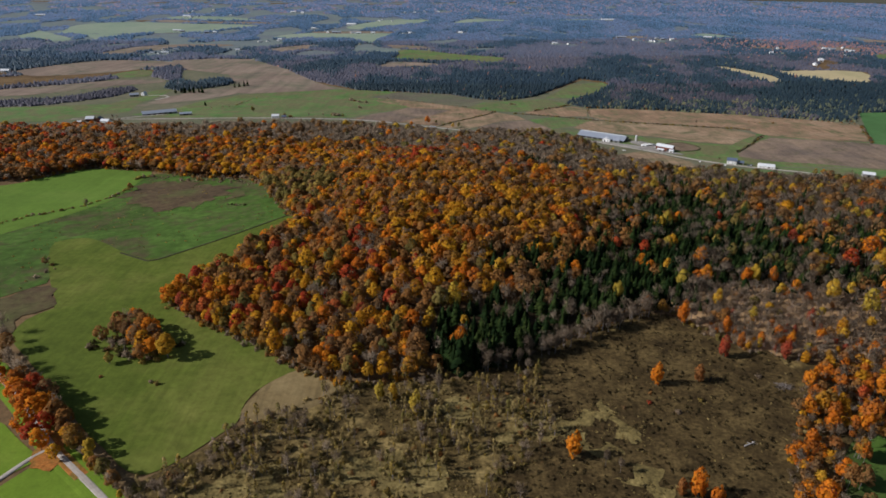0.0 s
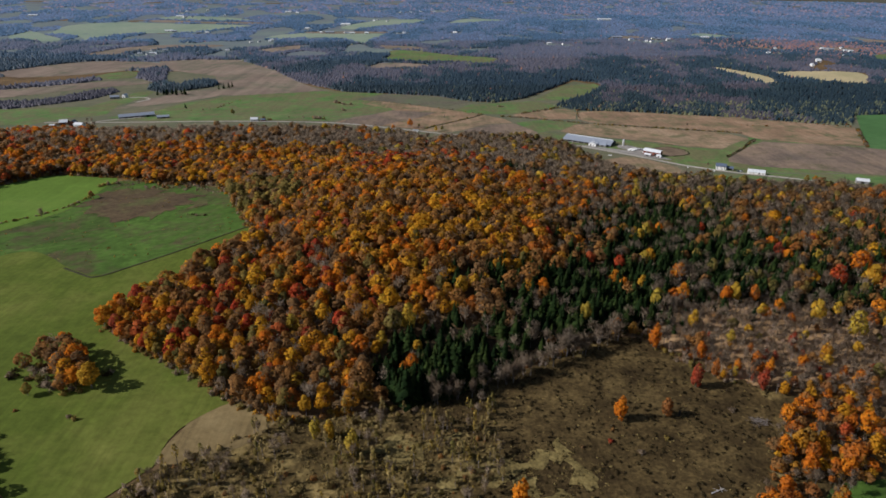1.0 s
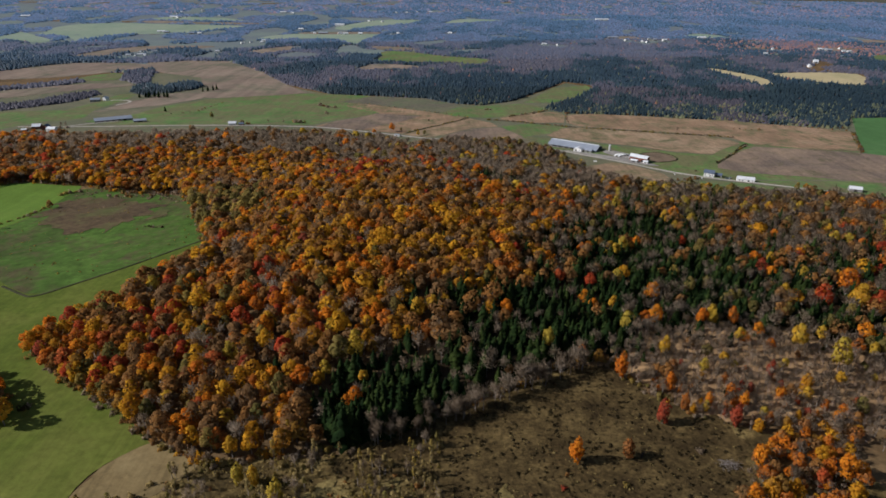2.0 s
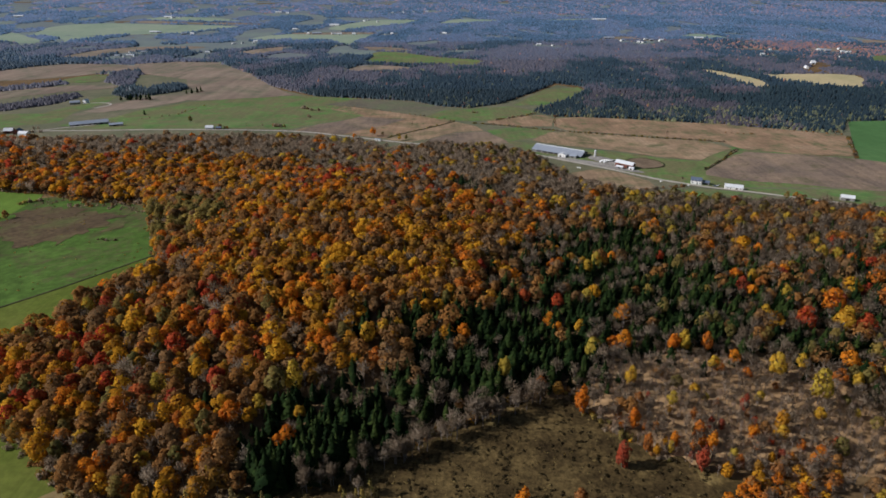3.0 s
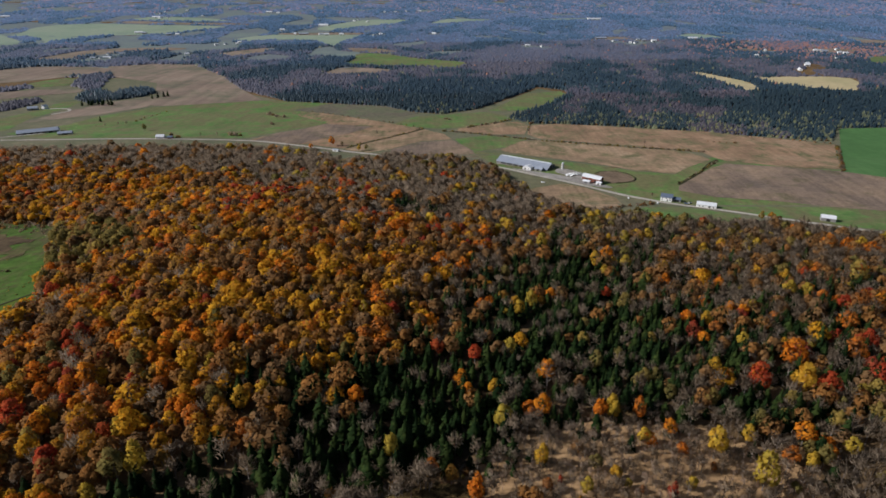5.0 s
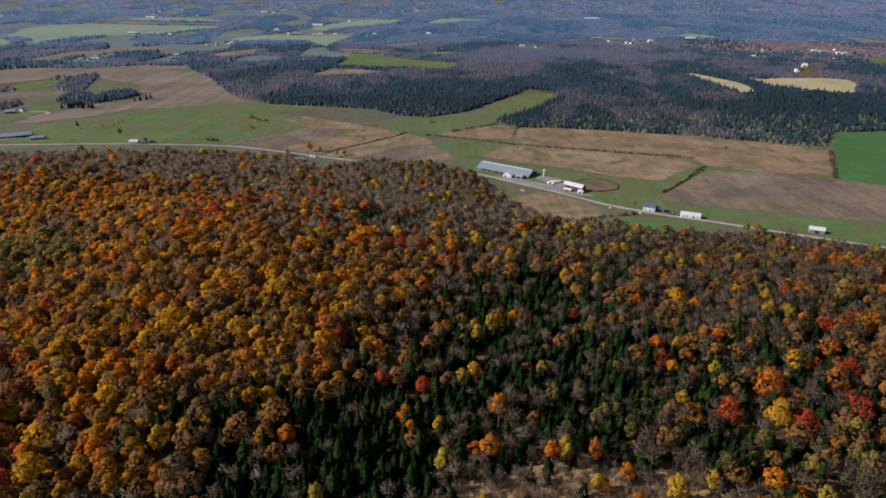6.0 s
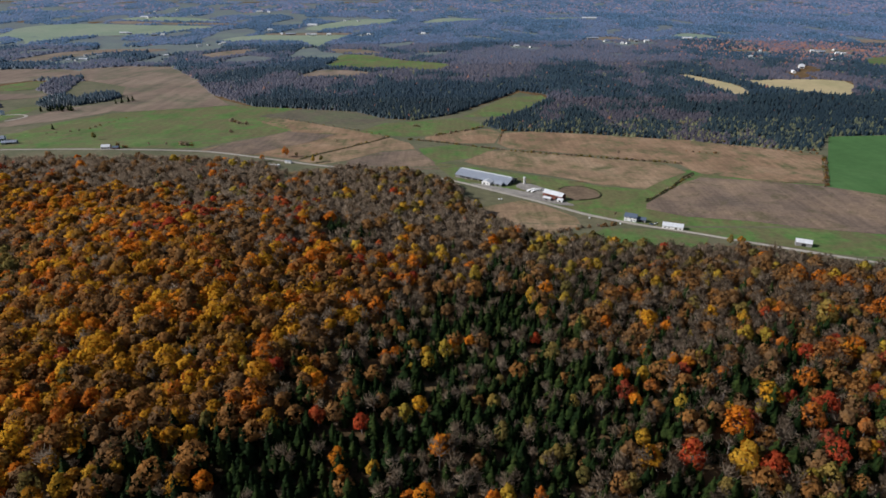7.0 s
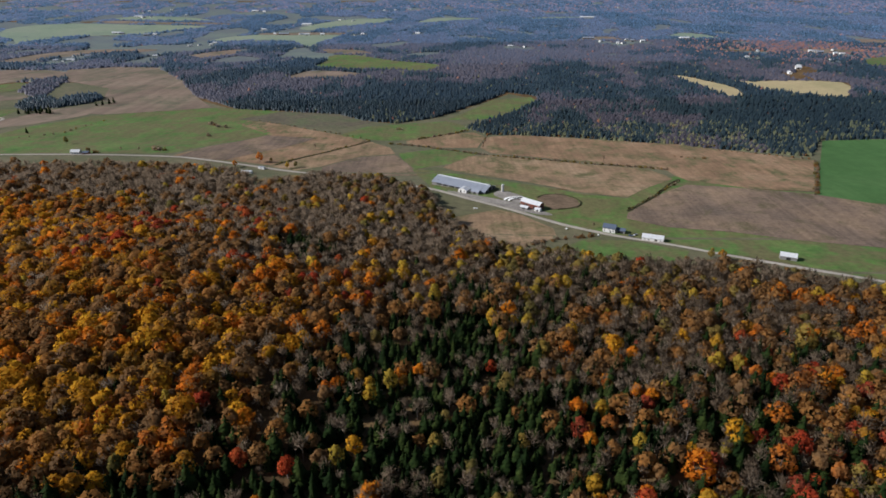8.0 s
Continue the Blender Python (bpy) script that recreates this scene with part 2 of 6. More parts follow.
# ---- the lie of the land ----
PROFILE = ((-6000, 20), (100, 20), (300, 22), (450, 23), (600, 17), (700, 8), (780, 2), (900, 3), (1000, -5), (1200, -13), (1400, -18),
           (1800, -12), (2300, -14), (2800, -16), (3400, -8), (4000, 4), (4500, 20), (4850, 34), (4950, 28), (5250, -40), (9000, -60))
RISES = ((10, 520, 170, 130, 19), (10, 700, 200, 110, 18), (-430, 600, 220, 160, -12), (1050, 2500, 500, 260, 12), (-1200, 3000, 900, 500, -22),
         (550, 2050, 330, 160, 8), (-750, 2050, 700, 520, -15), (1150, 1750, 450, 420, 20), (1500, 4850, 900, 260, 22), (-250, 1060, 260, 110, 8))  # x, y, spread along x and y, height


def land(x, y):
    """The ground's height, for arrays of x and y."""
    x, y = np.asarray(x, float), np.asarray(y, float)
    ys, zs = np.array(PROFILE, float).T
    i = np.clip(np.searchsorted(ys, y) - 1, 0, len(ys) - 2)
    s = np.clip((y - ys[i]) / (ys[i + 1] - ys[i]), 0, 1)
    z = zs[i] + (zs[i + 1] - zs[i]) * s * s * (3 - 2 * s)
    for cx, cy, sx, sy, h in RISES:
        z = z + h * np.exp(-((x - cx) / sx) ** 2 - ((y - cy) / sy) ** 2)
    return z


def land_z(x, y):
    return float(land(x, y))


def inside(poly, x, y):
    """Whether the points of the arrays x and y lie in the polygon."""
    x, y = np.asarray(x, float), np.asarray(y, float)
    hit = np.zeros(x.shape, bool)
    for (x0, y0), (x1, y1) in zip(poly, poly[1:] + poly[:1]):
        if y0 != y1:
            hit ^= ((y0 > y) != (y1 > y)) & (x < (x1 - x0) * (y - y0) / (y1 - y0) + x0)
    return hit


def rounded(line, closed=True, times=2):
    for _ in range(times):
        nxt = []
        pairs = list(zip(line, line[1:] + line[:1])) if closed else list(zip(line, line[1:]))
        for (x0, y0), (x1, y1) in pairs:
            nxt += [(0.75 * x0 + 0.25 * x1, 0.75 * y0 + 0.25 * y1), (0.25 * x0 + 0.75 * x1, 0.25 * y0 + 0.75 * y1)]
        line = nxt if closed else [line[0]] + nxt + [line[-1]]
    return line


def mesh_from(name, verts, faces, mats, indices=None, smooth=False):
    me = bpy.data.meshes.new(name)
    me.from_pydata(verts, [], faces)
    for m in mats:
        me.materials.append(m)
    if indices is not None:
        me.polygons.foreach_set("material_index", indices)
    if smooth:
        me.polygons.foreach_set("use_smooth", [True] * len(faces))
    me.update()
    return me


def part(name, bm, mat, parent, label=""):
    """Links a bmesh as one mesh object under a thing or a part."""
    me = bpy.data.meshes.new(name)
    bm.to_mesh(me)
    bm.free()
    me.materials.append(mat)
    ob = new(name, me)
    ob.parent = parent
    return tagged(ob, label)


def ground_sheet():
    def steps(lo, a, b, hi, fine):
        mid = list(np.arange(a, b, fine))
        out, s = [], fine
        v = b
        while v < hi:
            out.append(v)
            s = min(s * 1.12, 110 if v < 5200 else 1200)
            v += s
        low, s, v = [], fine, a
        while v > lo:
            s = min(s * 1.15, 110 if v > -2500 else 1200)
            v -= s
            low.append(v)
        return np.array(low[::-1] + mid + out + [hi])
    xs, ys = steps(-9000, -640, 900, 9000, 18), steps(-6000, 100, 1300, 12000, 18)
    gx, gy = np.meshgrid(xs, ys)
    gz = land(gx, gy)
    verts = np.stack([gx, gy, gz], -1).reshape(-1, 3).tolist()
    w = len(xs)
    faces = [(j * w + i, j * w + i + 1, (j + 1) * w + i + 1, (j + 1) * w + i) for j in range(len(ys) - 1) for i in range(w - 1)]
    ob = new("ground", mesh_from("ground", verts, faces, [LITTER], smooth=True))
    tagged(ob, "rolling valley ground under leaf litter and dead grass", "ground", kind="structure")


FIELDS = []  # outlines that stay free of woodland


def field(name, outline, mat, label, step=14, lift=0.25, smooth=1, keep_open=True, ragged=0.0):
    """A field, meadow or yard laid over the ground along its outline."""
    from mathutils.geometry import delaunay_2d_cdt
    if keep_open:
        FIELDS.append(outline)
    edge = rounded(outline, True, smooth)
    dense = []
    for (x0, y0), (x1, y1) in zip(edge, edge[1:] + edge[:1]):
        n = max(1, int(math.hypot(x1 - x0, y1 - y0) / step))
        dense += [(x0 + (x1 - x0) * i / n, y0 + (y1 - y0) * i / n) for i in range(n)]
    if ragged:  # an uneven, overgrown edge
        dense = [(x + ragged * (noise.noise((x / 14, y / 14, 0.5)) + 0.5 * noise.noise((x / 4, y / 4, 3.5))), y + ragged * (noise.noise((x / 14, y / 14, 7.5)) + 0.5 * noise.noise((x / 4, y / 4, 9.5)))) for x, y in dense]
    xs, ys = [p[0] for p in dense], [p[1] for p in dense]
    gx, gy = np.meshgrid(np.arange(min(xs), max(xs), step), np.arange(min(ys), max(ys), step))
    keep = inside(dense, gx, gy)
    pts = [Vector(p) for p in dense] + [Vector(p) for p in zip(gx[keep].tolist(), gy[keep].tolist())]
    n = len(dense)
    vs, _, fs, *_ = delaunay_2d_cdt(pts, [(i, (i + 1) % n) for i in range(n)], [], 1, 0.01)
    z = land([v.x for v in vs], [v.y for v in vs]) + lift
    ob = new(name, mesh_from(name, [(v.x, v.y, h) for v, h in zip(vs, z.tolist())], fs, [mat], smooth=True))
    return tagged(ob, label, name.split("_")[-1], kind="structure")


def ribbon(name, line, width, mat, label, lift=0.45, category="road"):
    """A road or track along a line of the plan, slightly crowned, with shoulders that fall to the ground."""
    line = rounded(line, False, 3)
    verts, faces = [], []
    for i, (x, y) in enumerate(line):
        ax, ay = line[max(i - 1, 0)]
        bx, by = line[min(i + 1, len(line) - 1)]
        d = math.hypot(bx - ax, by - ay)
        nx, ny = -(by - ay) / d, (bx - ax) / d
        for k, h in ((-0.72, -0.3), (-0.5, 0.0), (0, 0.12), (0.5, 0.0), (0.72, -0.3)):
            px, py = x + nx * width * k, y + ny * width * k
            verts.append((px, py, land_z(px, py) + lift + h))
        if i:
            a = 5 * (i - 1)
            faces += [(a + j, a + j + 1, a + j + 6, a + j + 5) for j in range(4)]
    ob = new(name, mesh_from(name, verts, faces, [mat]))
    return tagged(ob, label, category, kind="structure")


ground_sheet()
# near fields
field("hay_field", [(-337, 486), (-329, 498), (-313, 501), (-289, 484), (-262, 459), (-228, 438), (-208, 457), (-182, 481), (-155, 510), (-136, 528), (-117, 499), (-145, 451), (-166, 416), (-185, 391), (-189, 373), (-164, 352), (-137, 333), (-111, 317), (-90, 301), (-80, 294), (-90, 287), (-102, 274), (-106, 260), (-104, 248), (-111, 239), (-120, 227), (-130, 216), (-139, 211), (-150, 216), (-162, 227), (-180, 241), (-205, 265), (-238, 296), (-272, 327), (-276, 347), (-271, 358), (-263, 367), (-284, 395), (-310, 436)], HAY, "mown green hay field with faint mowing lines", lift=0.35)
field("stubble_field", [(-80, 294), (-68, 289), (-55, 280), (-58, 269), (-70, 259), (-82, 251), (-98, 245), (-104, 248), (-106, 260), (-102, 274), (-90, 287)], STUBBLE, "pale dry stubble corner of the hay field", 4, 0.3, ragged=4)
field("rough_pasture", [(-326, 367), (-312, 381), (-298, 397), (-290, 405), (-310, 436), (-337, 486), (-329, 498), (-313, 501), (-289, 484), (-262, 459), (-228, 438), (-208, 457), (-182, 481), (-155, 510), (-136, 528), (-162, 581), (-189, 640), (-223, 694), (-289, 708), (-354, 747), (-359, 687), (-352, 625), (-366, 595), (-391, 550), (-415, 493)], PASTURE, "rough green pasture with dark weedy stains")
field("weedy_patch", [(-357, 676), (-345, 709), (-296, 689), (-240, 662), (-212, 614), (-224, 594), (-262, 586), (-293, 588), (-334, 608)], WEEDS, "brown patch of dead weeds in the pasture", 4, 0.5, ragged=26)
field("clover_field", [(-414, 477), (-391, 550), (-366, 595), (-352, 625), (-359, 687), (-354, 747), (-388, 752), (-447, 769), (-477, 726), (-494, 697), (-554, 669)], CLOVER, "bright green clover field beside the wood", lift=0.35)
field("weed_plot", [(-326, 367), (-312, 381), (-298, 397), (-290, 405), (-265, 370), (-271, 358), (-276, 347), (-274, 331), (-288, 312), (-340, 345)], WEEDS, "brown overgrown plot at the hay field's edge", 4, 0.45, ragged=7)
field("lawn", [(-265, 261), (-228, 250), (-212, 237), (-198, 227), (-191, 223), (-203, 210), (-217, 194)], LAWN, "bright green lawn beside the lane")
field("lawn", [(-212, 186), (-200, 206), (-191, 221), (-182, 218), (-167, 206), (-153, 193), (-142, 176), (-195, 176)], LAWN, "bright green lawn between lane and drive")
field("marsh_meadow", [(-104, 246), (-55, 280), (-20, 282), (7, 280), (41, 300), (99, 330), (140, 358), (172, 330), (215, 300), (260, 290), (270, 180), (200, 110), (-40, 100), (-130, 150), (-142, 205), (-120, 224)], MARSH,
      "tan marsh meadow of tussocks, sedge and dead weeds", 12, 0.2)
field("heath", [(7, 274), (41, 295), (99, 327), (138, 356), (168, 351), (175, 321), (216, 303), (203, 269), (177, 226), (156, 191), (78, 183), (31, 195), (22, 212), (51, 230), (53, 260), (29, 269)], HEATH, "dark brown heath with low tussocks", 2.5, 0.4, ragged=9)
SEDGE_BEDS = ([(50, 250), (66, 258), (94, 262), (92, 252), (76, 244), (60, 244)], [(54, 241), (72, 245), (82, 236), (68, 228), (56, 232)], [(84, 250), (106, 245), (104, 232), (90, 233)],
              [(70, 231), (88, 232), (90, 224), (74, 222)], [(86, 208), (104, 206), (116, 200), (104, 196), (88, 200)], [(20, 262), (34, 268), (40, 260), (28, 254)],
              [(30, 242), (42, 248), (46, 238), (36, 232)], [(0, 255), (14, 262), (26, 258), (20, 246), (4, 244)], [(-70, 214), (-45, 222), (-10, 218), (10, 206), (-20, 200), (-55, 203)],
              [(-105, 200), (-88, 208), (-70, 200), (-80, 188), (-104, 188)])
for bed in SEDGE_BEDS:
    field("sedge_bed", bed, SEDGE, "tan bed of dry sedge in the marsh", 1.5, 0.6, ragged=15)
field("spruce_floor", [(8, 296), (44, 310), (99, 338), (136, 362), (160, 366), (176, 392), (178, 424), (150, 442), (112, 438), (82, 424), (70, 392), (62, 362), (28, 344), (6, 322)], SHADED_NEEDLES, "needle floor under close spruces, darkened for their shade", 4, 0.3, ragged=10, keep_open=False)
field("sapling_floor", [(160, 358), (182, 332), (205, 312), (240, 298), (300, 290), (330, 330), (320, 372), (270, 392), (205, 392), (168, 376)], DRY_FLOOR, "dry tan grass and fallen leaves under bare saplings", 4, 0.3, ragged=10, keep_open=False)
field("side_meadow", [(204, 233), (229, 237), (253, 237), (214, 185), (177, 185)], PASTURE, "shaded green-brown meadow beyond the tree row", lift=0.5)
# valley floor
field("valley_meadow", [(-900, 1000), (-520, 975), (-400, 985), (-260, 990), (-110, 992), (-30, 976), (20, 910), (80, 960), (160, 932), (214, 895), (234, 822), (254, 772), (284, 728), (342, 708), (455, 702),
                        (565, 668), (760, 540), (1300, 900), (1300, 1190), (940, 1202), (834, 1192), (759, 1084), (687, 1117), (514, 1184), (429, 1207), (303, 1224), (272, 1272), (340, 1370),
                        (430, 1520), (374, 1580), (217, 1362), (148, 1310), (84, 1335), (-80, 1418), (-172, 1430), (-345, 1586), (-400, 1690), (-480, 1780), (-720, 1750), (-900, 1500), (-1000, 1300)],
      FALLOW, "open valley floor of rough olive and tan grass", 20, 0.12, 0, False)
field("roadside_meadow", [(193, 1009), (246, 997), (314, 947), (387, 895), (441, 879), (510, 963), (531, 982), (536, 956), (596, 913), (662, 899), (718, 860), (770, 838), (623, 644), (564, 689), (495, 725), (445, 756), (383, 787), (338, 823), (294, 859), (225, 902)], GREEN, "green meadow along the valley road", smooth=0)
field("corn_field", [(302, 1207), (358, 1219), (429, 1201), (498, 1184), (596, 1159), (684, 1103), (749, 1058), (664, 903), (596, 913), (536, 956), (531, 982), (528, 1008), (495, 1020), (439, 1040), (374, 1071), (304, 1098), (289, 1136)], TAN, "tan field of cut corn in front of the spruce wood", lift=0.4, smooth=0)
field("corn_field", [(234, 1017), (270, 1076), (303, 1087), (372, 1061), (437, 1031), (501, 1015), (518, 987), (521, 963), (442, 882), (388, 900), (316, 960), (246, 1005)], TAN_ACROSS, "tan field of cut corn behind the long barn", lift=0.45, smooth=0)
field("ploughed_field", [(430, 835), (483, 892), (526, 931), (578, 918), (659, 893), (717, 859), (770, 838), (678, 716), (643, 745), (591, 761), (522, 786), (459, 798), (425, 820)], PLOUGH, "dark brown ploughed field with furrows", lift=0.5, smooth=0)
field("rye_field", [(830, 1180), (936, 1188), (1049, 1182), (792, 851), (720, 864), (654, 879), (733, 1015)], DEEP_GREEN, "deep green field of winter rye", lift=0.4, smooth=0)
field("stubble_field", [(244, 820), (293, 843), (316, 830), (345, 793), (345, 772), (310, 737), (285, 734), (260, 774)], TAN_ACROSS, "tan stubble field between road and wood", smooth=0)
field("small_meadow", [(342, 739), (381, 776), (415, 761), (459, 735), (445, 710), (390, 709), (343, 716)], GREEN, "small green meadow between road and wood", smooth=0)
field("corn_field", [(175, 1180), (238, 1225), (285, 1238), (300, 1207), (285, 1136), (229, 1135), (176, 1161)], TAN, "small tan field of cut corn", smooth=0)
field("small_meadow", [(168, 1095), (221, 1123), (287, 1098), (246, 1037), (197, 1009), (179, 1050)], GREEN, "small green meadow among corn fields", lift=0.35, smooth=0)
field("ploughed_field", [(73, 1014), (118, 1070), (165, 1083), (193, 1014), (202, 977), (130, 975), (78, 985)], PLOUGH, "brown worked field by the road", smooth=0)
field("corn_field", [(6, 1012), (51, 1087), (118, 1175), (153, 1133), (164, 1091), (118, 1074), (72, 1017), (39, 996)], TAN_ACROSS, "tan strip field beside a hedge", smooth=0)
field("corn_field", [(-143, 1045), (-111, 1129), (-48, 1212), (-151, 1328), (-114, 1343), (-4, 1265), (117, 1179), (51, 1087), (4, 1017), (-37, 1030), (-111, 1042)], TAN, "long tan corn field in strips", smooth=0)
field("ploughed_field", [(-134, 1043), (-116, 1119), (-57, 1212), (29, 1195), (-7, 1122), (-62, 1036)], PLOUGH, "brown worked strip across the corn field", lift=0.5, smooth=0)
field("cattle_pasture", [(-561, 1123), (-503, 1206), (-492, 1278), (-435, 1382), (-367, 1412), (-295, 1441), (-218, 1456), (-84, 1422), (-123, 1343), (-49, 1225), (-112, 1141), (-147, 1067), (-189, 1060), (-361, 1062), (-463, 1073)], GREEN, "green cattle pasture behind the farms", smooth=0)
field("corn_field", [(-593, 1219), (-578, 1364), (-547, 1435), (-495, 1498), (-451, 1494), (-447, 1390), (-501, 1302), (-531, 1274), (-570, 1230)], FAR_TAN, "tan field beside the farm pasture", lift=0.4, smooth=0)
field("corn_field", [(-824, 1982), (-714, 2043), (-582, 2022), (-421, 1780), (-314, 1582), (-232, 1457), (-294, 1434), (-413, 1395), (-452, 1405), (-451, 1494), (-490, 1529), (-547, 1671), (-702, 1774)], FAR_TAN, "wide tan corn field below the spruce wood", lift=0.5, smooth=0)
field("wet_meadow", [(62, 1217), (100, 1284), (238, 1334), (267, 1298), (276, 1261), (193, 1189), (140, 1181), (83, 1198)], GREEN, "pale green wet meadow at the wood's foot", smooth=0)
field("forest_meadow", [(238, 1344), (332, 1520), (417, 1550), (424, 1506), (355, 1384), (300, 1349)], GREEN, "green meadow running into the wood", smooth=0)
field("rough_field", [(-146, 1351), (-80, 1422), (33, 1396), (106, 1318), (54, 1269), (-7, 1283)], ROUGH, "brown overgrown field by the spruce wood", lift=0.4, smooth=0)
field("small_field", [(1, 950), (44, 977), (73, 973), (68, 931), (18, 916)], STUBBLE, "small pale stubble field by the road", smooth=0)
field("hay_meadow", [(-854, 1082), (-918, 1170), (-841, 1198), (-747, 1226), (-655, 1243), (-648, 1356), (-648, 1444), (-611, 1448), (-603, 1397), (-602, 1252), (-578, 1153), (-633, 1113), (-653, 1051), (-738, 1040)], GREEN, "green hay meadow around the farm", smooth=0)
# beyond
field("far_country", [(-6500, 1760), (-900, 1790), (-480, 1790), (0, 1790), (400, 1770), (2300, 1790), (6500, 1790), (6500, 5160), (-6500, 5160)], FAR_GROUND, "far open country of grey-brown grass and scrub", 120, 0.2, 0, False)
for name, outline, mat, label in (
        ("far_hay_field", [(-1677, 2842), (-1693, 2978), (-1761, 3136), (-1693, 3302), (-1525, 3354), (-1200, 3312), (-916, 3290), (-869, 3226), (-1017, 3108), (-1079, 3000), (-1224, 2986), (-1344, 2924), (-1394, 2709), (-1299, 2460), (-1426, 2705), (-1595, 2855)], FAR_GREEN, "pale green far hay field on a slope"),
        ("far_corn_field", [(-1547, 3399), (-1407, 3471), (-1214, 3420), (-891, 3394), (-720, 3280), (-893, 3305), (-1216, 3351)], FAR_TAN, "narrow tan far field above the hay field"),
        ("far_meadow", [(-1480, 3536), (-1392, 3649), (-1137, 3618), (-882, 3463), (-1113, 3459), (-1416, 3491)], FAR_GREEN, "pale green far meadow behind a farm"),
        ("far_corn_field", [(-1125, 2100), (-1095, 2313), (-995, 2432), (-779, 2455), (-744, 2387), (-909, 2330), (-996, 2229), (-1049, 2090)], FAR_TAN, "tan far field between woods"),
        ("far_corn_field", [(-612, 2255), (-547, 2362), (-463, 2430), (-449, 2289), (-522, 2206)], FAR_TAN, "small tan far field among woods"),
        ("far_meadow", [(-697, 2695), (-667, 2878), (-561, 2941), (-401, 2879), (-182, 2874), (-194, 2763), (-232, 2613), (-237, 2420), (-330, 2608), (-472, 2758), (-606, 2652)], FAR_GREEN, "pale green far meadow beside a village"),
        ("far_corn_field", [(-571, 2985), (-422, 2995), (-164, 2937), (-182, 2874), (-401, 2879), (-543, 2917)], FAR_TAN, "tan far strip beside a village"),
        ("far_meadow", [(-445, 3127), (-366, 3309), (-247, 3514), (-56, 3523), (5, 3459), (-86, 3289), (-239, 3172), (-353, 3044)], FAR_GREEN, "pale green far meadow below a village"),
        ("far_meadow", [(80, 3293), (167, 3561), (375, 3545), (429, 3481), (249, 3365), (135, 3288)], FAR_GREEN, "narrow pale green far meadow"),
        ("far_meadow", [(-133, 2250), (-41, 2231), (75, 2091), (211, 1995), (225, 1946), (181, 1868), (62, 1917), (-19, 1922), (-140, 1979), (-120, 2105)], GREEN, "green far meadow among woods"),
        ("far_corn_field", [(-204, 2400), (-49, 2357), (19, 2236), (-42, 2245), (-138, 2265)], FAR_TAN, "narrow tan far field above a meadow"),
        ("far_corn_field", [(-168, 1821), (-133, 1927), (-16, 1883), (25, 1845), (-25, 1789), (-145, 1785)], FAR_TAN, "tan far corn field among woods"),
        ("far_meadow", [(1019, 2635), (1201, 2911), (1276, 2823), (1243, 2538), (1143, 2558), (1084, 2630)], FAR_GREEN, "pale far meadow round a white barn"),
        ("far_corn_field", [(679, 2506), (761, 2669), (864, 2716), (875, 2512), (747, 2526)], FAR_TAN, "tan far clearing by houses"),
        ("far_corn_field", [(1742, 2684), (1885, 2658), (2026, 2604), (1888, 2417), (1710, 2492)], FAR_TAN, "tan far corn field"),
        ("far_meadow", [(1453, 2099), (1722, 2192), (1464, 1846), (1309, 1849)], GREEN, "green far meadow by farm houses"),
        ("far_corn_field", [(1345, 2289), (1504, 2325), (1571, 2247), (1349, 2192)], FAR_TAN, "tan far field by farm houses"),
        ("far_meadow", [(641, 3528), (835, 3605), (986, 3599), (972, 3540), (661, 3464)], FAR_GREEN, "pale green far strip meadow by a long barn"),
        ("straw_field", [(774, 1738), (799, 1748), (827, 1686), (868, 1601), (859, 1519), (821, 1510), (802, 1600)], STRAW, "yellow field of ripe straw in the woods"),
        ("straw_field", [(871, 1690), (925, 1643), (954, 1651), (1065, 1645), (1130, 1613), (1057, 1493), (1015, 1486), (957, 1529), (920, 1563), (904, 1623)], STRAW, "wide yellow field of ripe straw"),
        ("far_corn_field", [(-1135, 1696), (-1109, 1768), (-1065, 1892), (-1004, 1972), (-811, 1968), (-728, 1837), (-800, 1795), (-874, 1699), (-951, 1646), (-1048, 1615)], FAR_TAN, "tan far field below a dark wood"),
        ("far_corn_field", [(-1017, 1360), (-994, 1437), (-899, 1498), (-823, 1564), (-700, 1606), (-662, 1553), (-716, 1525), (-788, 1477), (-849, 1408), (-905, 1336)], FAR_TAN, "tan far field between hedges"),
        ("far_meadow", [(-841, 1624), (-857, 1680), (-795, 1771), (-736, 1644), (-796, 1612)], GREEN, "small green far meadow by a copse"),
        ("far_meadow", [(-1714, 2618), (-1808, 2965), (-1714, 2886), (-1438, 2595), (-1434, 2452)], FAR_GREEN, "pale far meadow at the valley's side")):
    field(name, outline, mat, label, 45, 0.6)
# roads
ROAD = [(-638, 1070), (-386, 1058), (-263, 1051), (-144, 1048), (-111, 1042), (-33, 1017), (24, 997), (83, 979), (162, 943), (222, 909), (264, 875), (305, 846), (338, 818), (358, 801), (408, 773), (445, 756), (493, 720), (532, 700), (562, 686), (601, 662), (644, 633)]
ribbon("valley_road", ROAD, 3.9, GRAVEL, "pale grey country road along the valley", 0.75)
ribbon("verge", [(-283, 314), (-238, 275), (-212, 252), (-189, 229), (-175, 218), (-162, 208), (-147, 196), (-127, 179)], 9, LAWN, "green grass verges along the lane", 0.5, "verge")
ribbon("leaf_litter", [(-205, 245), (-189, 229), (-175, 218), (-166, 211)], 5.5, LEAF_CARPET, "fallen orange leaves along the lane", 0.65, "leaf litter")
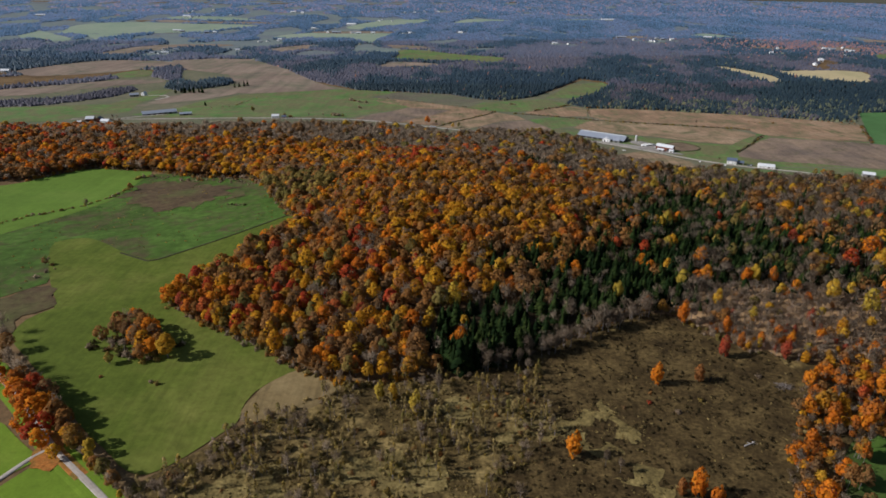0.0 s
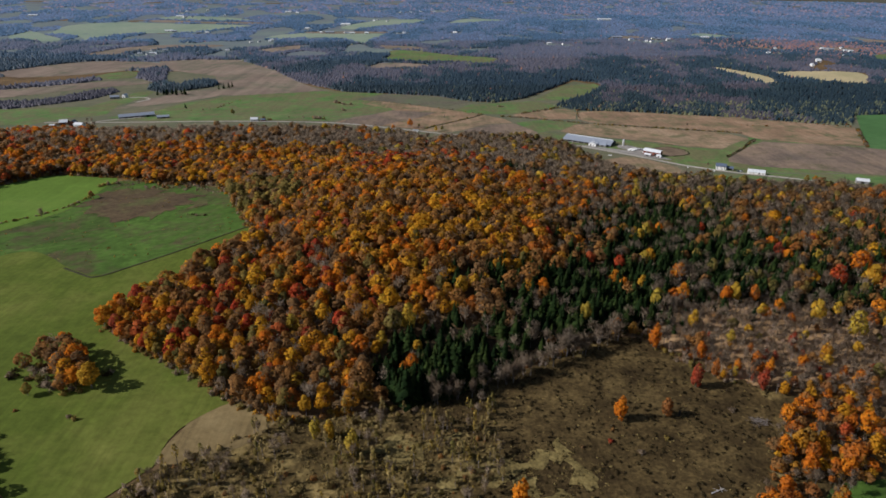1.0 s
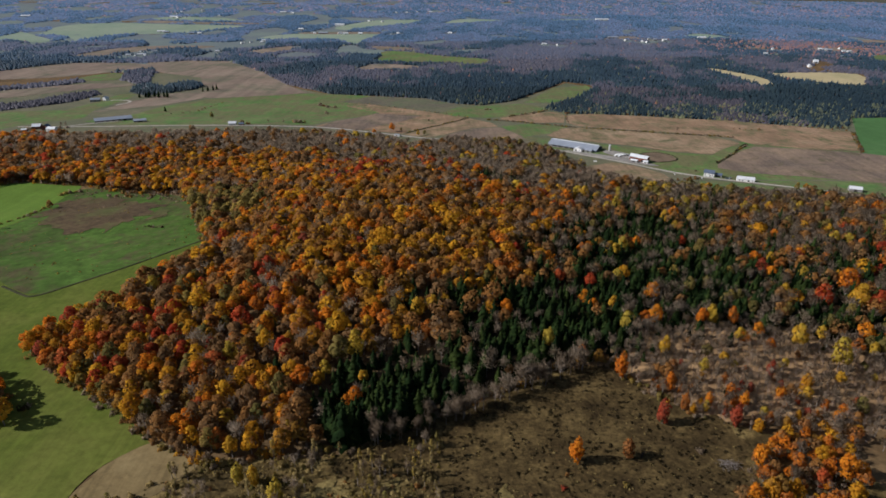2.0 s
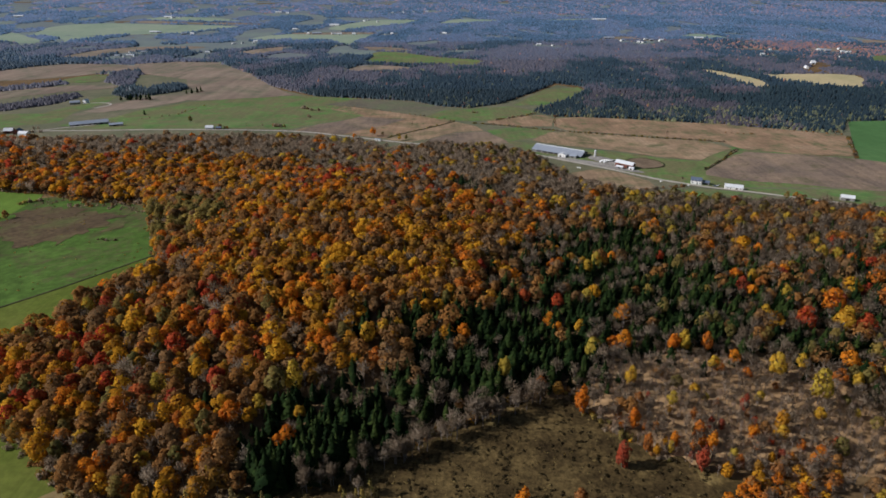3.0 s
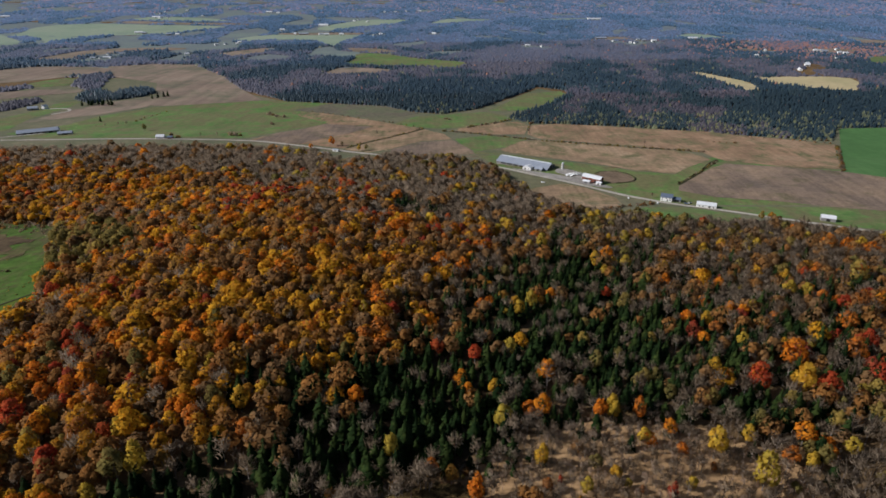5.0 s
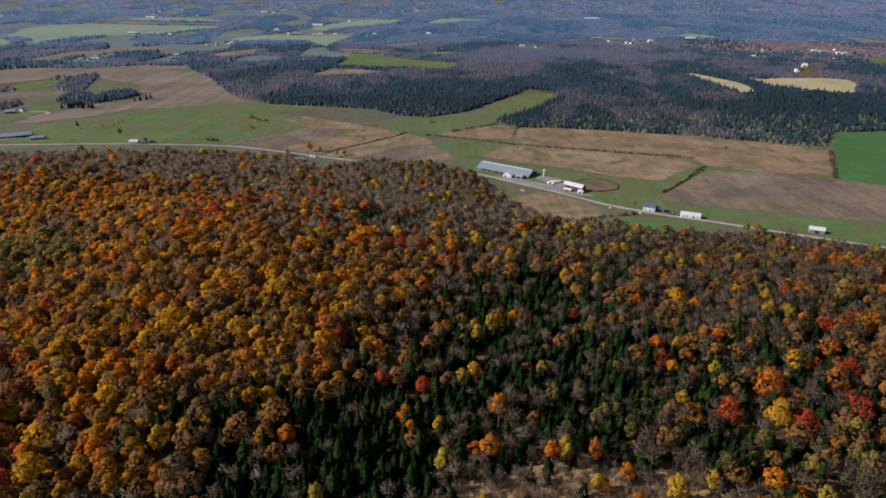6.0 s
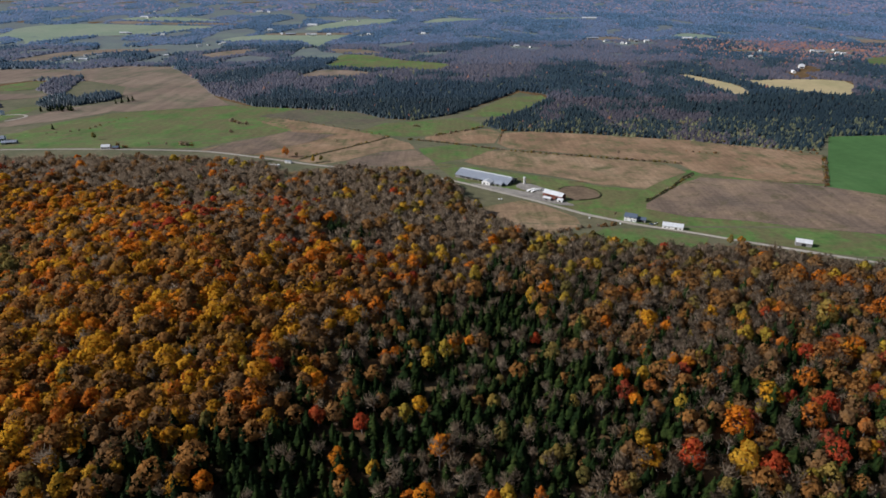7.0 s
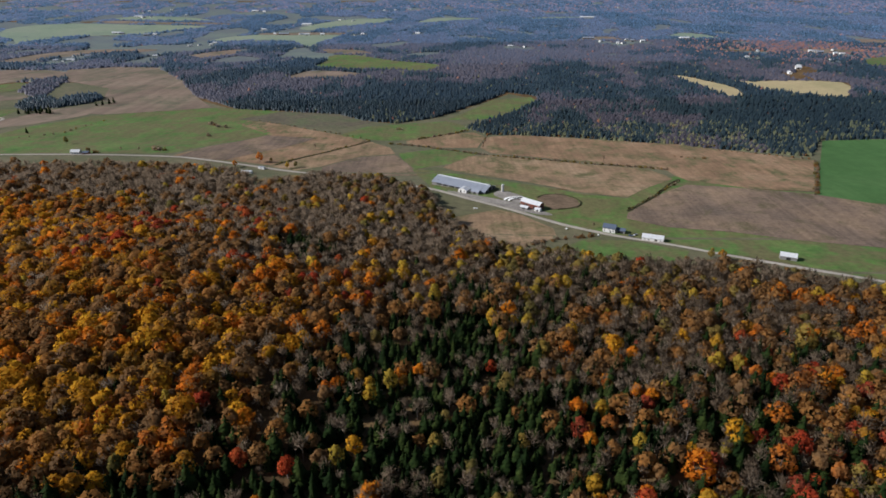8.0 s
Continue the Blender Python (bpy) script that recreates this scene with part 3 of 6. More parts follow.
ribbon("lane", [(-283, 314), (-238, 275), (-212, 252), (-189, 229), (-175, 218), (-162, 208), (-147, 196), (-127, 179)], 2.5, LANE_GRAVEL, "pale gravel lane under roadside maples", 0.75)
ribbon("drive", [(-191, 229), (-196, 224), (-203, 210), (-212, 194)], 2.0, LANE_GRAVEL, "pale gravel drive off the lane", 0.6)
ribbon("farm_track", [(-560, 1066), (-540, 1090), (-515, 1108), (-495, 1125)], 4.0, GRAVEL, "pale track to the long grey barn", 0.7)
ribbon("farm_track", [(-640, 1362), (-600, 1372), (-575, 1345), (-590, 1300)], 4.0, GRAVEL, "pale track to a far farm house", 0.7)
field("leaf_litter", [(-198, 241), (-188, 236), (-180, 228), (-178, 219), (-186, 215), (-193, 219), (-200, 229)], LEAF_CARPET, "fallen orange leaves on the grass beside the lane", 1.5, 0.62, ragged=5, keep_open=False)
field("farm_yard", [(232, 906), (262, 892), (300, 872), (318, 862), (345, 836), (352, 826), (330, 830), (300, 853), (262, 880)], YARD, "grey gravel yard before the long barn", 8, 0.6)
field("farm_yard", [(300, 905), (318, 893), (338, 866), (322, 858), (300, 876), (290, 890)], YARD, "grey concrete yard between the barns", 8, 0.65)
field("muddy_paddock", [(338, 878), (352, 890), (374, 888), (386, 870), (380, 853), (356, 846), (344, 858)], MUD, "brown trodden paddock beside the red barn", 3, 0.7, ragged=6)
ribbon("ditch", [(431, 840), (474, 883), (510, 940), (528, 962)], 2.6, WATER_MUD, "dark weedy ditch between fields", 0.7, "ditch")
ribbon("ditch", [(8, 1018), (53, 1080), (117, 1177)], 3.2, WATER_MUD, "dark weedy ditch beside a strip field", 0.7, "ditch")
ribbon("weedy_margin", [(-262, 457), (-240, 443), (-228, 436), (-208, 455), (-182, 479), (-155, 508), (-138, 526)], 1.6, WATER_MUD, "dark weedy margin between hay field and pasture", 0.75, "margin")
ribbon("paddock_track", [(340, 880), (352, 892), (376, 889), (389, 870), (382, 851), (357, 844)], 1.5, WATER_MUD, "dark rutted track round the paddock", 0.9, "track")


# ---- trees: shapes ----
def tube(a, b, ra, rb, sides):
    """A tapered limb from a to b, as vertices and triangles."""
    a, b = np.array(a, float), np.array(b, float)
    d = (b - a) / np.linalg.norm(b - a)
    u = np.cross(d, (0.3, 0.9, 0.1))
    u /= np.linalg.norm(u)
    w = np.cross(d, u)
    ang = np.arange(sides) * 2 * math.pi / sides
    ring = np.cos(ang)[:, None] * u + np.sin(ang)[:, None] * w
    v = np.concatenate([a + ring * ra, b + ring * rb])
    f = []
    for i in range(sides):
        j = (i + 1) % sides
        f += [(i, j, sides + j), (i, sides + j, sides + i)]
    return v, np.array(f)


def joined(pieces):
    vs, fs, n = [], [], 0
    for v, f in pieces:
        vs.append(v)
        fs.append(f + n)
        n += len(v)
    return np.concatenate(vs), np.concatenate(fs)


def unit(v):
    return v / np.linalg.norm(v, axis=1)[:, None]


def leaf_sprays(rng, centres, outward, size, loose=0.6):
    """Three-cornered sprays of leaves, one at each centre, shaded with the roundness of their bough."""
    n = len(centres)
    facing = unit(outward + rng.normal(size=(n, 3)) * loose)
    u = unit(np.cross(facing, rng.normal(size=(n, 3))))
    w = np.cross(facing, u)
    s = (size * rng.uniform(0.6, 1.35, n))[:, None]
    v = []
    for k in range(3):
        a = (2 * math.pi * k / 3 + rng.uniform(-0.4, 0.4, n))[:, None]
        v.append(centres + (u * np.cos(a) + w * np.sin(a)) * s * rng.uniform(0.75, 1.25, (n, 1)) + facing * s * rng.uniform(-0.25, 0.1, (n, 1)))
    v = np.stack(v, 1)
    flat = np.cross(v[:, 1] - v[:, 0], v[:, 2] - v[:, 0])
    back = (flat * outward).sum(1) < 0
    v[back] = v[back][:, ::-1]
    normals = np.repeat(unit(unit(outward) * 0.75 + facing * 0.25), 3, 0)
    return v.reshape(-1, 3), np.arange(3 * n).reshape(-1, 3), normals


def sphere_ways(rng, n):
    return unit(rng.normal(size=(n, 3)))


def leafy_shape(seed, height, width, limbs, leaves, size, low=0.3, boughs=7, slack=0.35):
    """Trunk and crown of a broadleaf tree: a crown of rounded boughs, each a shell of leaf sprays, on a forked trunk."""
    rng = np.random.default_rng(seed)
    wood = [tube((0, 0, -0.6), (0.2, 0.1, height * 0.55), 0.28, 0.12, 4 if limbs else 3)]
    for i in range(limbs):
        a = 2 * math.pi * (i + rng.uniform(-0.2, 0.2)) / limbs
        wood.append(tube((0.1, 0, height * 0.3), (math.cos(a) * width * 0.3, math.sin(a) * width * 0.3, height * rng.uniform(0.55, 0.75)), 0.10, 0.03, 3))
    half = height * (1 - low) / 2
    middle, reach = np.array((0, 0, height * low + half)), np.array((width / 2, width / 2, half))
    cs, rs = [np.array((rng.uniform(-0.12, 0.12), rng.uniform(-0.12, 0.12), 0.42))], [0.56]
    for i in range(boughs - 1):
        a = 2 * math.pi * (i + rng.uniform(-0.3, 0.3)) / (boughs - 1)
        r = rng.uniform(0.42, 0.62)
        cs.append(np.array((math.cos(a) * r, math.sin(a) * r, rng.uniform(-0.5, 0.28))))
        rs.append(rng.uniform(0.38, 0.56))
    pick = rng.choice(boughs, leaves, p=np.array(rs) ** 2 / sum(r * r for r in rs))
    d = sphere_ways(rng, leaves)
    c, r = np.array(cs)[pick], np.array(rs)[pick][:, None]
    inward = (d * unit(c + (0, 0, 0.05))).sum(1) < -slack  # turned towards the trunk: put outside instead
    d[inward] = -d[inward]
    p = c + d * r * rng.uniform(0.82, 1.04, (leaves, 1))
    return joined(wood), leaf_sprays(rng, p * reach + middle, unit((0.55 * d + 0.4 * unit(p)) / reach * half + (0, 0, 0.42)), size)


def bare_shape(seed, height, width, limbs, twigs, thick, reach=1.0):
    """A leafless tree: trunk, rising limbs and a rounded haze of fine twigs."""
    rng = np.random.default_rng(seed)
    wood = [tube((0, 0, -0.6), (0.1, 0.2, height * 0.72), 0.22, 0.06, 3)]
    for i in range(limbs):
        a = 2 * math.pi * (i + rng.uniform(-0.3, 0.3)) / limbs
        h0 = height * rng.uniform(0.28, 0.5)
        wood.append(tube((0.05, 0.1, h0), (math.cos(a) * width * 0.3, math.sin(a) * width * 0.3, h0 + height * rng.uniform(0.18, 0.34)), 0.09, 0.03, 3))
    d = sphere_ways(rng, twigs)
    d[:, 2] = np.where(d[:, 2] < -0.35, -d[:, 2], d[:, 2])
    half = height * 0.34
    middle = np.array((0, 0, height * 0.64))
    lump = 1 + 0.22 * np.sin(3 * np.arctan2(d[:, 1], d[:, 0]) + seed) * np.cos(2.3 * d[:, 2] + seed)
    tip = d * (lump * rng.uniform(0.3, 1.08, twigs) ** 0.6)[:, None] * (width / 2, width / 2, half) + middle
    way = unit(d * (1, 1, 0.6) + (0, 0, 0.75) + rng.normal(size=(twigs, 3)) * 0.35)
    side = unit(np.cross(way, rng.normal(size=(twigs, 3))))
    ln = rng.uniform(1.3, 2.7, (twigs, 1)) * reach
    w = thick * rng.uniform(0.6, 1.4, (twigs, 1))
    v = np.stack([tip - way * ln - side * w, tip - way * ln * 0.9 + side * w, tip], 1)
    back = (np.cross(v[:, 1] - v[:, 0], v[:, 2] - v[:, 0]) * d).sum(1) < 0
    v[back] = v[back][:, ::-1]
    normals = np.repeat(unit(0.2 * d + (-0.15, 0, 0.9) + rng.normal(size=(twigs, 3)) * 0.3), 3, 0)
    return joined(wood), (v.reshape(-1, 3), np.arange(3 * twigs).reshape(-1, 3), normals)


def spruce_shape(seed, height, width, tiers, boughs):
    """A conifer: a straight trunk and uneven tiers of drooping kite-shaped boughs."""
    rng = np.random.default_rng(seed)
    wood = tube((0, 0, -0.6), (0, 0, height * 0.97), 0.2, 0.03, 3)
    vs, fs, ns = [], [], []
    lean = rng.uniform(0, 2 * math.pi)
    for i in range(tiers):
        t = (i + 0.5) / tiers
        r = width * 0.5 * (1 - t ** 1.35) ** 0.9 + 0.2
        for j in range(boughs):
            a = 2 * math.pi * (j + rng.uniform(-0.3, 0.3)) / boughs + i * 0.7
            rr = r * rng.uniform(0.45, 1.2) * (1 + 0.22 * math.cos(a - lean))
            ca, sa = math.cos(a), math.sin(a)
            w = rr * rng.uniform(0.26, 0.46)
            z = height * (0.10 + 0.86 * t) + rng.uniform(-0.6, 0.6)
            n = len(vs)
            vs += [(0, 0, z + height * 0.07), (ca * rr * 0.6 - sa * w, sa * rr * 0.6 + ca * w, z - 0.10 * rr), (ca * rr, sa * rr, z - rng.uniform(0.10, 0.4) * rr),
                   (ca * rr * 0.6 + sa * w, sa * rr * 0.6 - ca * w, z - 0.10 * rr)]
            fs += [(n, n + 2, n + 1), (n, n + 3, n + 2)]
            ns += [(0.5 * ca, 0.5 * sa, 0.9), (ca - 0.4 * sa, sa + 0.4 * ca, 0.6), (ca, sa, 0.3), (ca + 0.4 * sa, sa - 0.4 * ca, 0.6)]
    return wood, (np.array(vs), np.array(fs), unit(np.array(ns)))


def shrub_shape(seed, height, width, leaves, size):
    rng = np.random.default_rng(seed)
    wood = [tube((0, 0, -0.3), (math.cos(a) * width * 0.25, math.sin(a) * width * 0.25, height * 0.7), 0.06, 0.02, 3) for a in (0.3, 2.3, 4.4)]
    d = sphere_ways(rng, leaves)
    d[:, 2] = np.abs(d[:, 2])
    k = rng.uniform(0.6, 1.1, (leaves, 1)) * (1 + 0.3 * np.sin(3 * np.arctan2(d[:, 1:2], d[:, 0:1]) + seed))
    return joined(wood), leaf_sprays(rng, d * k * (width / 2, width / 2, height) + (0, 0, 0.1), d, size)


NEAR, WOODY, MID, FAR = {}, {}, {}, {}  # trees told apart, trees massed near, massed behind, and far off
for k in SPECIES:
    if k in ("straw", "heather"):
        continue
    if k == "bare":
        NEAR[k] = [bare_shape(40 + i, (13.0, 12.0, 14.5)[i], (7.4, 6.6, 8.0)[i], 6, 190, 0.13, 1.2) for i in range(3)]
        WOODY[k] = [bare_shape(50 + i, (13.0, 12.0, 14.5)[i], (8.6, 7.8, 9.2)[i], 3, 122, 0.17, 1.3) for i in range(3)]
        MID[k] = [bare_shape(60 + i, (12.0, 13.0)[i], (9.4, 10.0)[i], 0, 110, 0.27, 1.4) for i in range(2)]
    elif k == "spruce":
        NEAR[k] = [spruce_shape(70 + i, (13.5, 12.0, 15.0)[i], (7.6, 7.0, 8.4)[i], 13, 9) for i in range(3)]
        WOODY[k] = [spruce_shape(75 + i, (13.5, 12.0, 15.0, 11.0)[i], (7.6, 7.0, 8.4, 7.8)[i], 10, 8) for i in range(4)]
        MID[k] = [spruce_shape(80 + i, (14.0, 12.0)[i], 7.8, 7, 6) for i in range(2)]
    else:
        slim = 0.84 if k in ("yellow", "olive") else 1.0
        NEAR[k] = [leafy_shape(10 + i, (13.0, 12.0, 14.0)[i], (8.6, 8.2, 9.2)[i] * slim, 4, 380, 0.74, 0.28, (8, 7, 9)[i]) for i in range(3)]
        WOODY[k] = [leafy_shape(15 + i, (13.0, 12.0, 14.0, 12.5)[i], (9.8, 9.2, 10.4, 8.2)[i] * slim, 0, 215, 1.0, 0.30, (8, 7, 9, 6)[i]) for i in range(4)]
        MID[k] = [leafy_shape(20 + i, (13.0, 12.0)[i], 10.2 * slim, 0, 104, 1.45, 0.34, 6) for i in range(2)]
        NEAR[k].append(leafy_shape(33, 11.5, 7.0, 4, 420, 0.72, 0.04, 9, 0.9))  # a tree grown in the open, leafy to the ground


def far_shape(seed, conifer):
    """A distant crown: a low uneven dome, or a pointed cone for conifers."""
    rng = np.random.default_rng(seed)
    n, rings = (4, ((0.52, 0.0),)) if conifer else (5, ((0.58, 0.1),))
    v = []
    for r, z in rings:
        for i in range(n):
            a = 2 * math.pi * (i + rng.uniform(-0.25, 0.25)) / n
            q = r * rng.uniform(0.7, 1.3)
            v.append((q * math.cos(a), q * math.sin(a), z * rng.uniform(0.85, 1.15)))
    v.append((rng.uniform(-0.12, 0.12), rng.uniform(-0.12, 0.12), 1.3 if conifer else 1.0))
    return np.array(v), np.array([(i, (i + 1) % n, n) for i in range(n)])


for k in FAR_RANGE:
    FAR[k] = [far_shape(100 + i, k == "spruce") for i in range(4)]


# ---- trees: where they stand ----
WOOD = [(-640, 680), (-560, 690), (-494, 705), (-478, 729), (-447, 770), (-388, 754), (-354, 748), (-289, 710), (-224, 697), (-190, 642), (-163, 583), (-137, 530), (-117, 499),
        (-147, 451), (-167, 416), (-190, 390), (-192, 372), (-166, 351), (-139, 332), (-113, 316), (-91, 299), (-70, 287), (-47, 277), (-10, 284), (15, 290), (45, 305), (99, 333),
        (136, 358), (158, 362), (172, 335), (200, 308), (232, 292), (300, 276), (470, 300), (720, 470), (720, 570)]
WOOD += [(640, 590), (565, 645), (500, 680), (455, 694), (392, 700), (342, 708), (284, 728), (254, 772), (234, 822), (214, 892), (160, 930), (80, 958), (18, 908), (-3, 940), (-30, 976),
         (-110, 992), (-260, 990), (-400, 985), (-520, 975), (-620, 978), (-900, 930), (-900, 800)]

# x, y, radius, weight, mix of species
STANDS = (
    (300, 650, 40, 5, dict(bare=7, rust=0.8, yellow=0.5, spruce=1.2, olive=0.5)),
    (375, 640, 40, 5, dict(bare=7, rust=1.0, yellow=0.5, spruce=1.0, olive=0.5)),
    (250, 690, 40, 4, dict(bare=7, rust=0.8, yellow=0.4, spruce=0.6)),
    (-435, 965, 70, 5, dict(bare=7, rust=1.6, red=0.3, orange=0.4)),
    (-320, 955, 60, 5, dict(bare=7, rust=1.4, red=0.3)),
    (-205, 950, 65, 5, dict(bare=8, rust=1.2, red=0.3)),
    (-90, 905, 70, 5, dict(bare=8, rust=1.0, red=0.4)),
    (15, 865, 60, 5, dict(bare=8, rust=1.0, red=0.4, yellow=0.3)),
    (100, 845, 65, 5, dict(bare=8, rust=0.8, olive=0.4)),
    (165, 735, 45, 4, dict(bare=7, rust=1.0, yellow=0.3)),
    (230, 740, 45, 4, dict(bare=7, rust=0.8, yellow=0.4)),
    (510, 620, 55, 5, dict(bare=8, rust=1.0, orange=0.3)),
    (440, 632, 30, 4, dict(bare=6, rust=1.5, orange=0.6)),
    (-254, 824, 40, 4, dict(orange=4, gold=2, rust=2)),
    (-141, 788, 45, 4, dict(orange=4, gold=2, rust=2, bare=1)),
    (-313, 809, 45, 4, dict(orange=4, rust=2, gold=1.5, bare=1)),
    (12, 462, 75, 1.6, dict(gold=5, orange=2.6, rust=2, bare=1, olive=0.4)),
    (60, 495, 70, 1.4, dict(gold=4, orange=2.6, rust=2.4, bare=1.2, olive=0.3)),
    (20, 540, 80, 1.2, dict(gold=3, orange=2.6, rust=2.6, bare=1.6)),
    (130, 590, 70, 1.2, dict(orange=3, rust=3, gold=1.5, bare=2.5, red=0.4)),
    (-60, 590, 80, 1.2, dict(orange=3, rust=3, bare=2, gold=1)),
    (-148, 590, 40, 4.5, dict(olive=6, rust=1.5, bare=2)),
    (-165, 382, 40, 2.2, dict(red=0.7, orange=3, gold=2.4, rust=1.6, olive=0.5, bare=1)),
    (-120, 345, 40, 1.5, dict(gold=3, orange=2, red=1, rust=1, olive=1)),
    (-110, 430, 70, 1.2, dict(red=0.7, orange=2, rust=3, bare=2.6, gold=1, olive=0.5)),
    (-45, 330, 55, 1.8, dict(bare=3.2, rust=3, orange=2, gold=1.2, olive=0.4)),
    (-20, 380, 60, 1.2, dict(rust=3, bare=3, orange=1.5, gold=1, red=0.4)),
    (20, 318, 24, 6, dict(spruce=6, bare=0.6)),
    (55, 338, 26, 5, dict(spruce=5, bare=1.5)),
    (100, 352, 26, 3, dict(bare=4, spruce=3)),
    (80, 410, 45, 1.6, dict(bare=4, rust=2, spruce=1.5, orange=0.6, yellow=0.3)),
    (128, 372, 26, 3.0, dict(spruce=3, bare=2)),
    (175, 405, 34, 3.0, dict(spruce=5, bare=1.5)),
    (226, 445, 58, 2.4, dict(spruce=4, bare=2.5, olive=0.3)),
    (160, 450, 45, 1.8, dict(spruce=2, bare=2, orange=1, rust=1.5, red=0.3)),
    (215, 510, 55, 2.0, dict(spruce=4, bare=2.5, rust=0.6)),
    (255, 560, 60, 1.6, dict(spruce=3, bare=3, rust=1, yellow=0.3)),
    (127, 687, 26, 3.0, dict(spruce=4, bare=2)),
    (230, 345, 60, 3.2, dict(bare=8, orange=0.4, yellow=0.2, red=0.15)),
    (290, 365, 45, 2.4, dict(bare=6, yellow=0.6, orange=0.5, olive=0.3, spruce=0.4)),
    (350, 400, 70, 1.6, dict(bare=6, olive=0.8, orange=0.6, yellow=0.45, spruce=1.4)),
    (340, 470, 70, 1.8, dict(orange=0.8, spruce=3.4, bare=5, rust=0.8, yellow=0.2, red=0.3)),
    (430, 490, 70, 1.8, dict(orange=1.2, spruce=3.2, rust=1.2, bare=3.6, yellow=0.3, red=0.7)),
    (355, 560, 70, 1.8, dict(orange=1.0, rust=1.0, bare=6, spruce=1.6, yellow=0.25)),
    (480, 600, 90, 1.8, dict(bare=6, rust=1.4, orange=1.3, yellow=0.3, olive=0.5)),
    (230, 640, 60, 1.4, dict(bare=5, rust=2, spruce=1, yellow=0.4)),
    (345, 690, 45, 2.4, dict(bare=6, yellow=0.5, olive=0.8)),
    (20, 765, 80, 2.6, dict(bare=7, rust=1, red=0.5, orange=0.4)),
    (-60, 900, 130, 2.8, dict(bare=7, rust=1.5, red=0.3, yellow=0.2, spruce=0.2)),
    (120, 820, 90, 2.0, dict(bare=6, rust=1, olive=0.5, spruce=0.3)),
    (90, 700, 80, 1.4, dict(bare=4, rust=2.5, orange=1.2, red=0.4)),
    (-120, 760, 70, 1.6, dict(orange=3, gold=2.5, bare=2, rust=2)),
    (-260, 735, 60, 2.2, dict(orange=3.5, gold=3, rust=2, bare=1)),
    (-400, 775, 70, 2.2, dict(orange=4, rust=2.5, gold=1.5, bare=1.5, red=0.5)),
    (-300, 860, 110, 2.0, dict(bare=4, rust=3, orange=1.6, gold=0.5)),
    (45, 795, 26, 5, dict(red=3, rust=1, bare=3)),
    (-70, 905, 20, 5, dict(red=3, orange=1, bare=3)),
    (-30, 835, 18, 4, dict(yellow=1.5, olive=3, bare=3)),
    (105, 830, 16, 6, dict(gold=3, yellow=2, bare=2)),
    (-45, 715, 45, 4, dict(orange=4, gold=2, red=0.5, rust=1, bare=1.5)),
    (60, 740, 30, 2, dict(orange=2, rust=2, gold=2, olive=1, bare=2)),
    (-160, 790, 50, 4, dict(gold=3, orange=3, rust=1.5, bare=2)),
    (-230, 815, 40, 4, dict(gold=4, orange=2.5, rust=1, bare=1)),
    (-100, 780, 14, 6, dict(spruce=3, bare=1)),
    (-200, 970, 70, 3, dict(rust=4, orange=0.8, red=0.5, bare=4)),
    (300, 702, 14, 6, dict(yellow=3, olive=3, bare=2)),
    (345, 700, 14, 6, dict(yellow=3, olive=3, bare=2)),
    (560, 652, 22, 4, dict(yellow=2, gold=2, bare=3)),
    (270, 440, 40, 3, dict(spruce=4, bare=2, olive=0.6)),
    (400, 435, 45, 3, dict(spruce=4, bare=2.5, orange=0.9, red=0.5, gold=0.5)),
    (335, 450, 40, 2, dict(spruce=3, bare=2, orange=1, gold=0.6)),
    (242, 540, 45, 3, dict(spruce=4, bare=2)),
    (112, 378, 24, 8, dict(spruce=5, bare=1)),
    (150, 394, 22, 8, dict(spruce=5, bare=1)),
    (122, 412, 22, 4, dict(spruce=3, bare=1.5, rust=0.5)),
    (180, 462, 30, 3, dict(spruce=4, bare=1.5)),
    (-560, 800, 130, 2.0, dict(rust=3, bare=3, orange=2.5, red=0.6)),
)
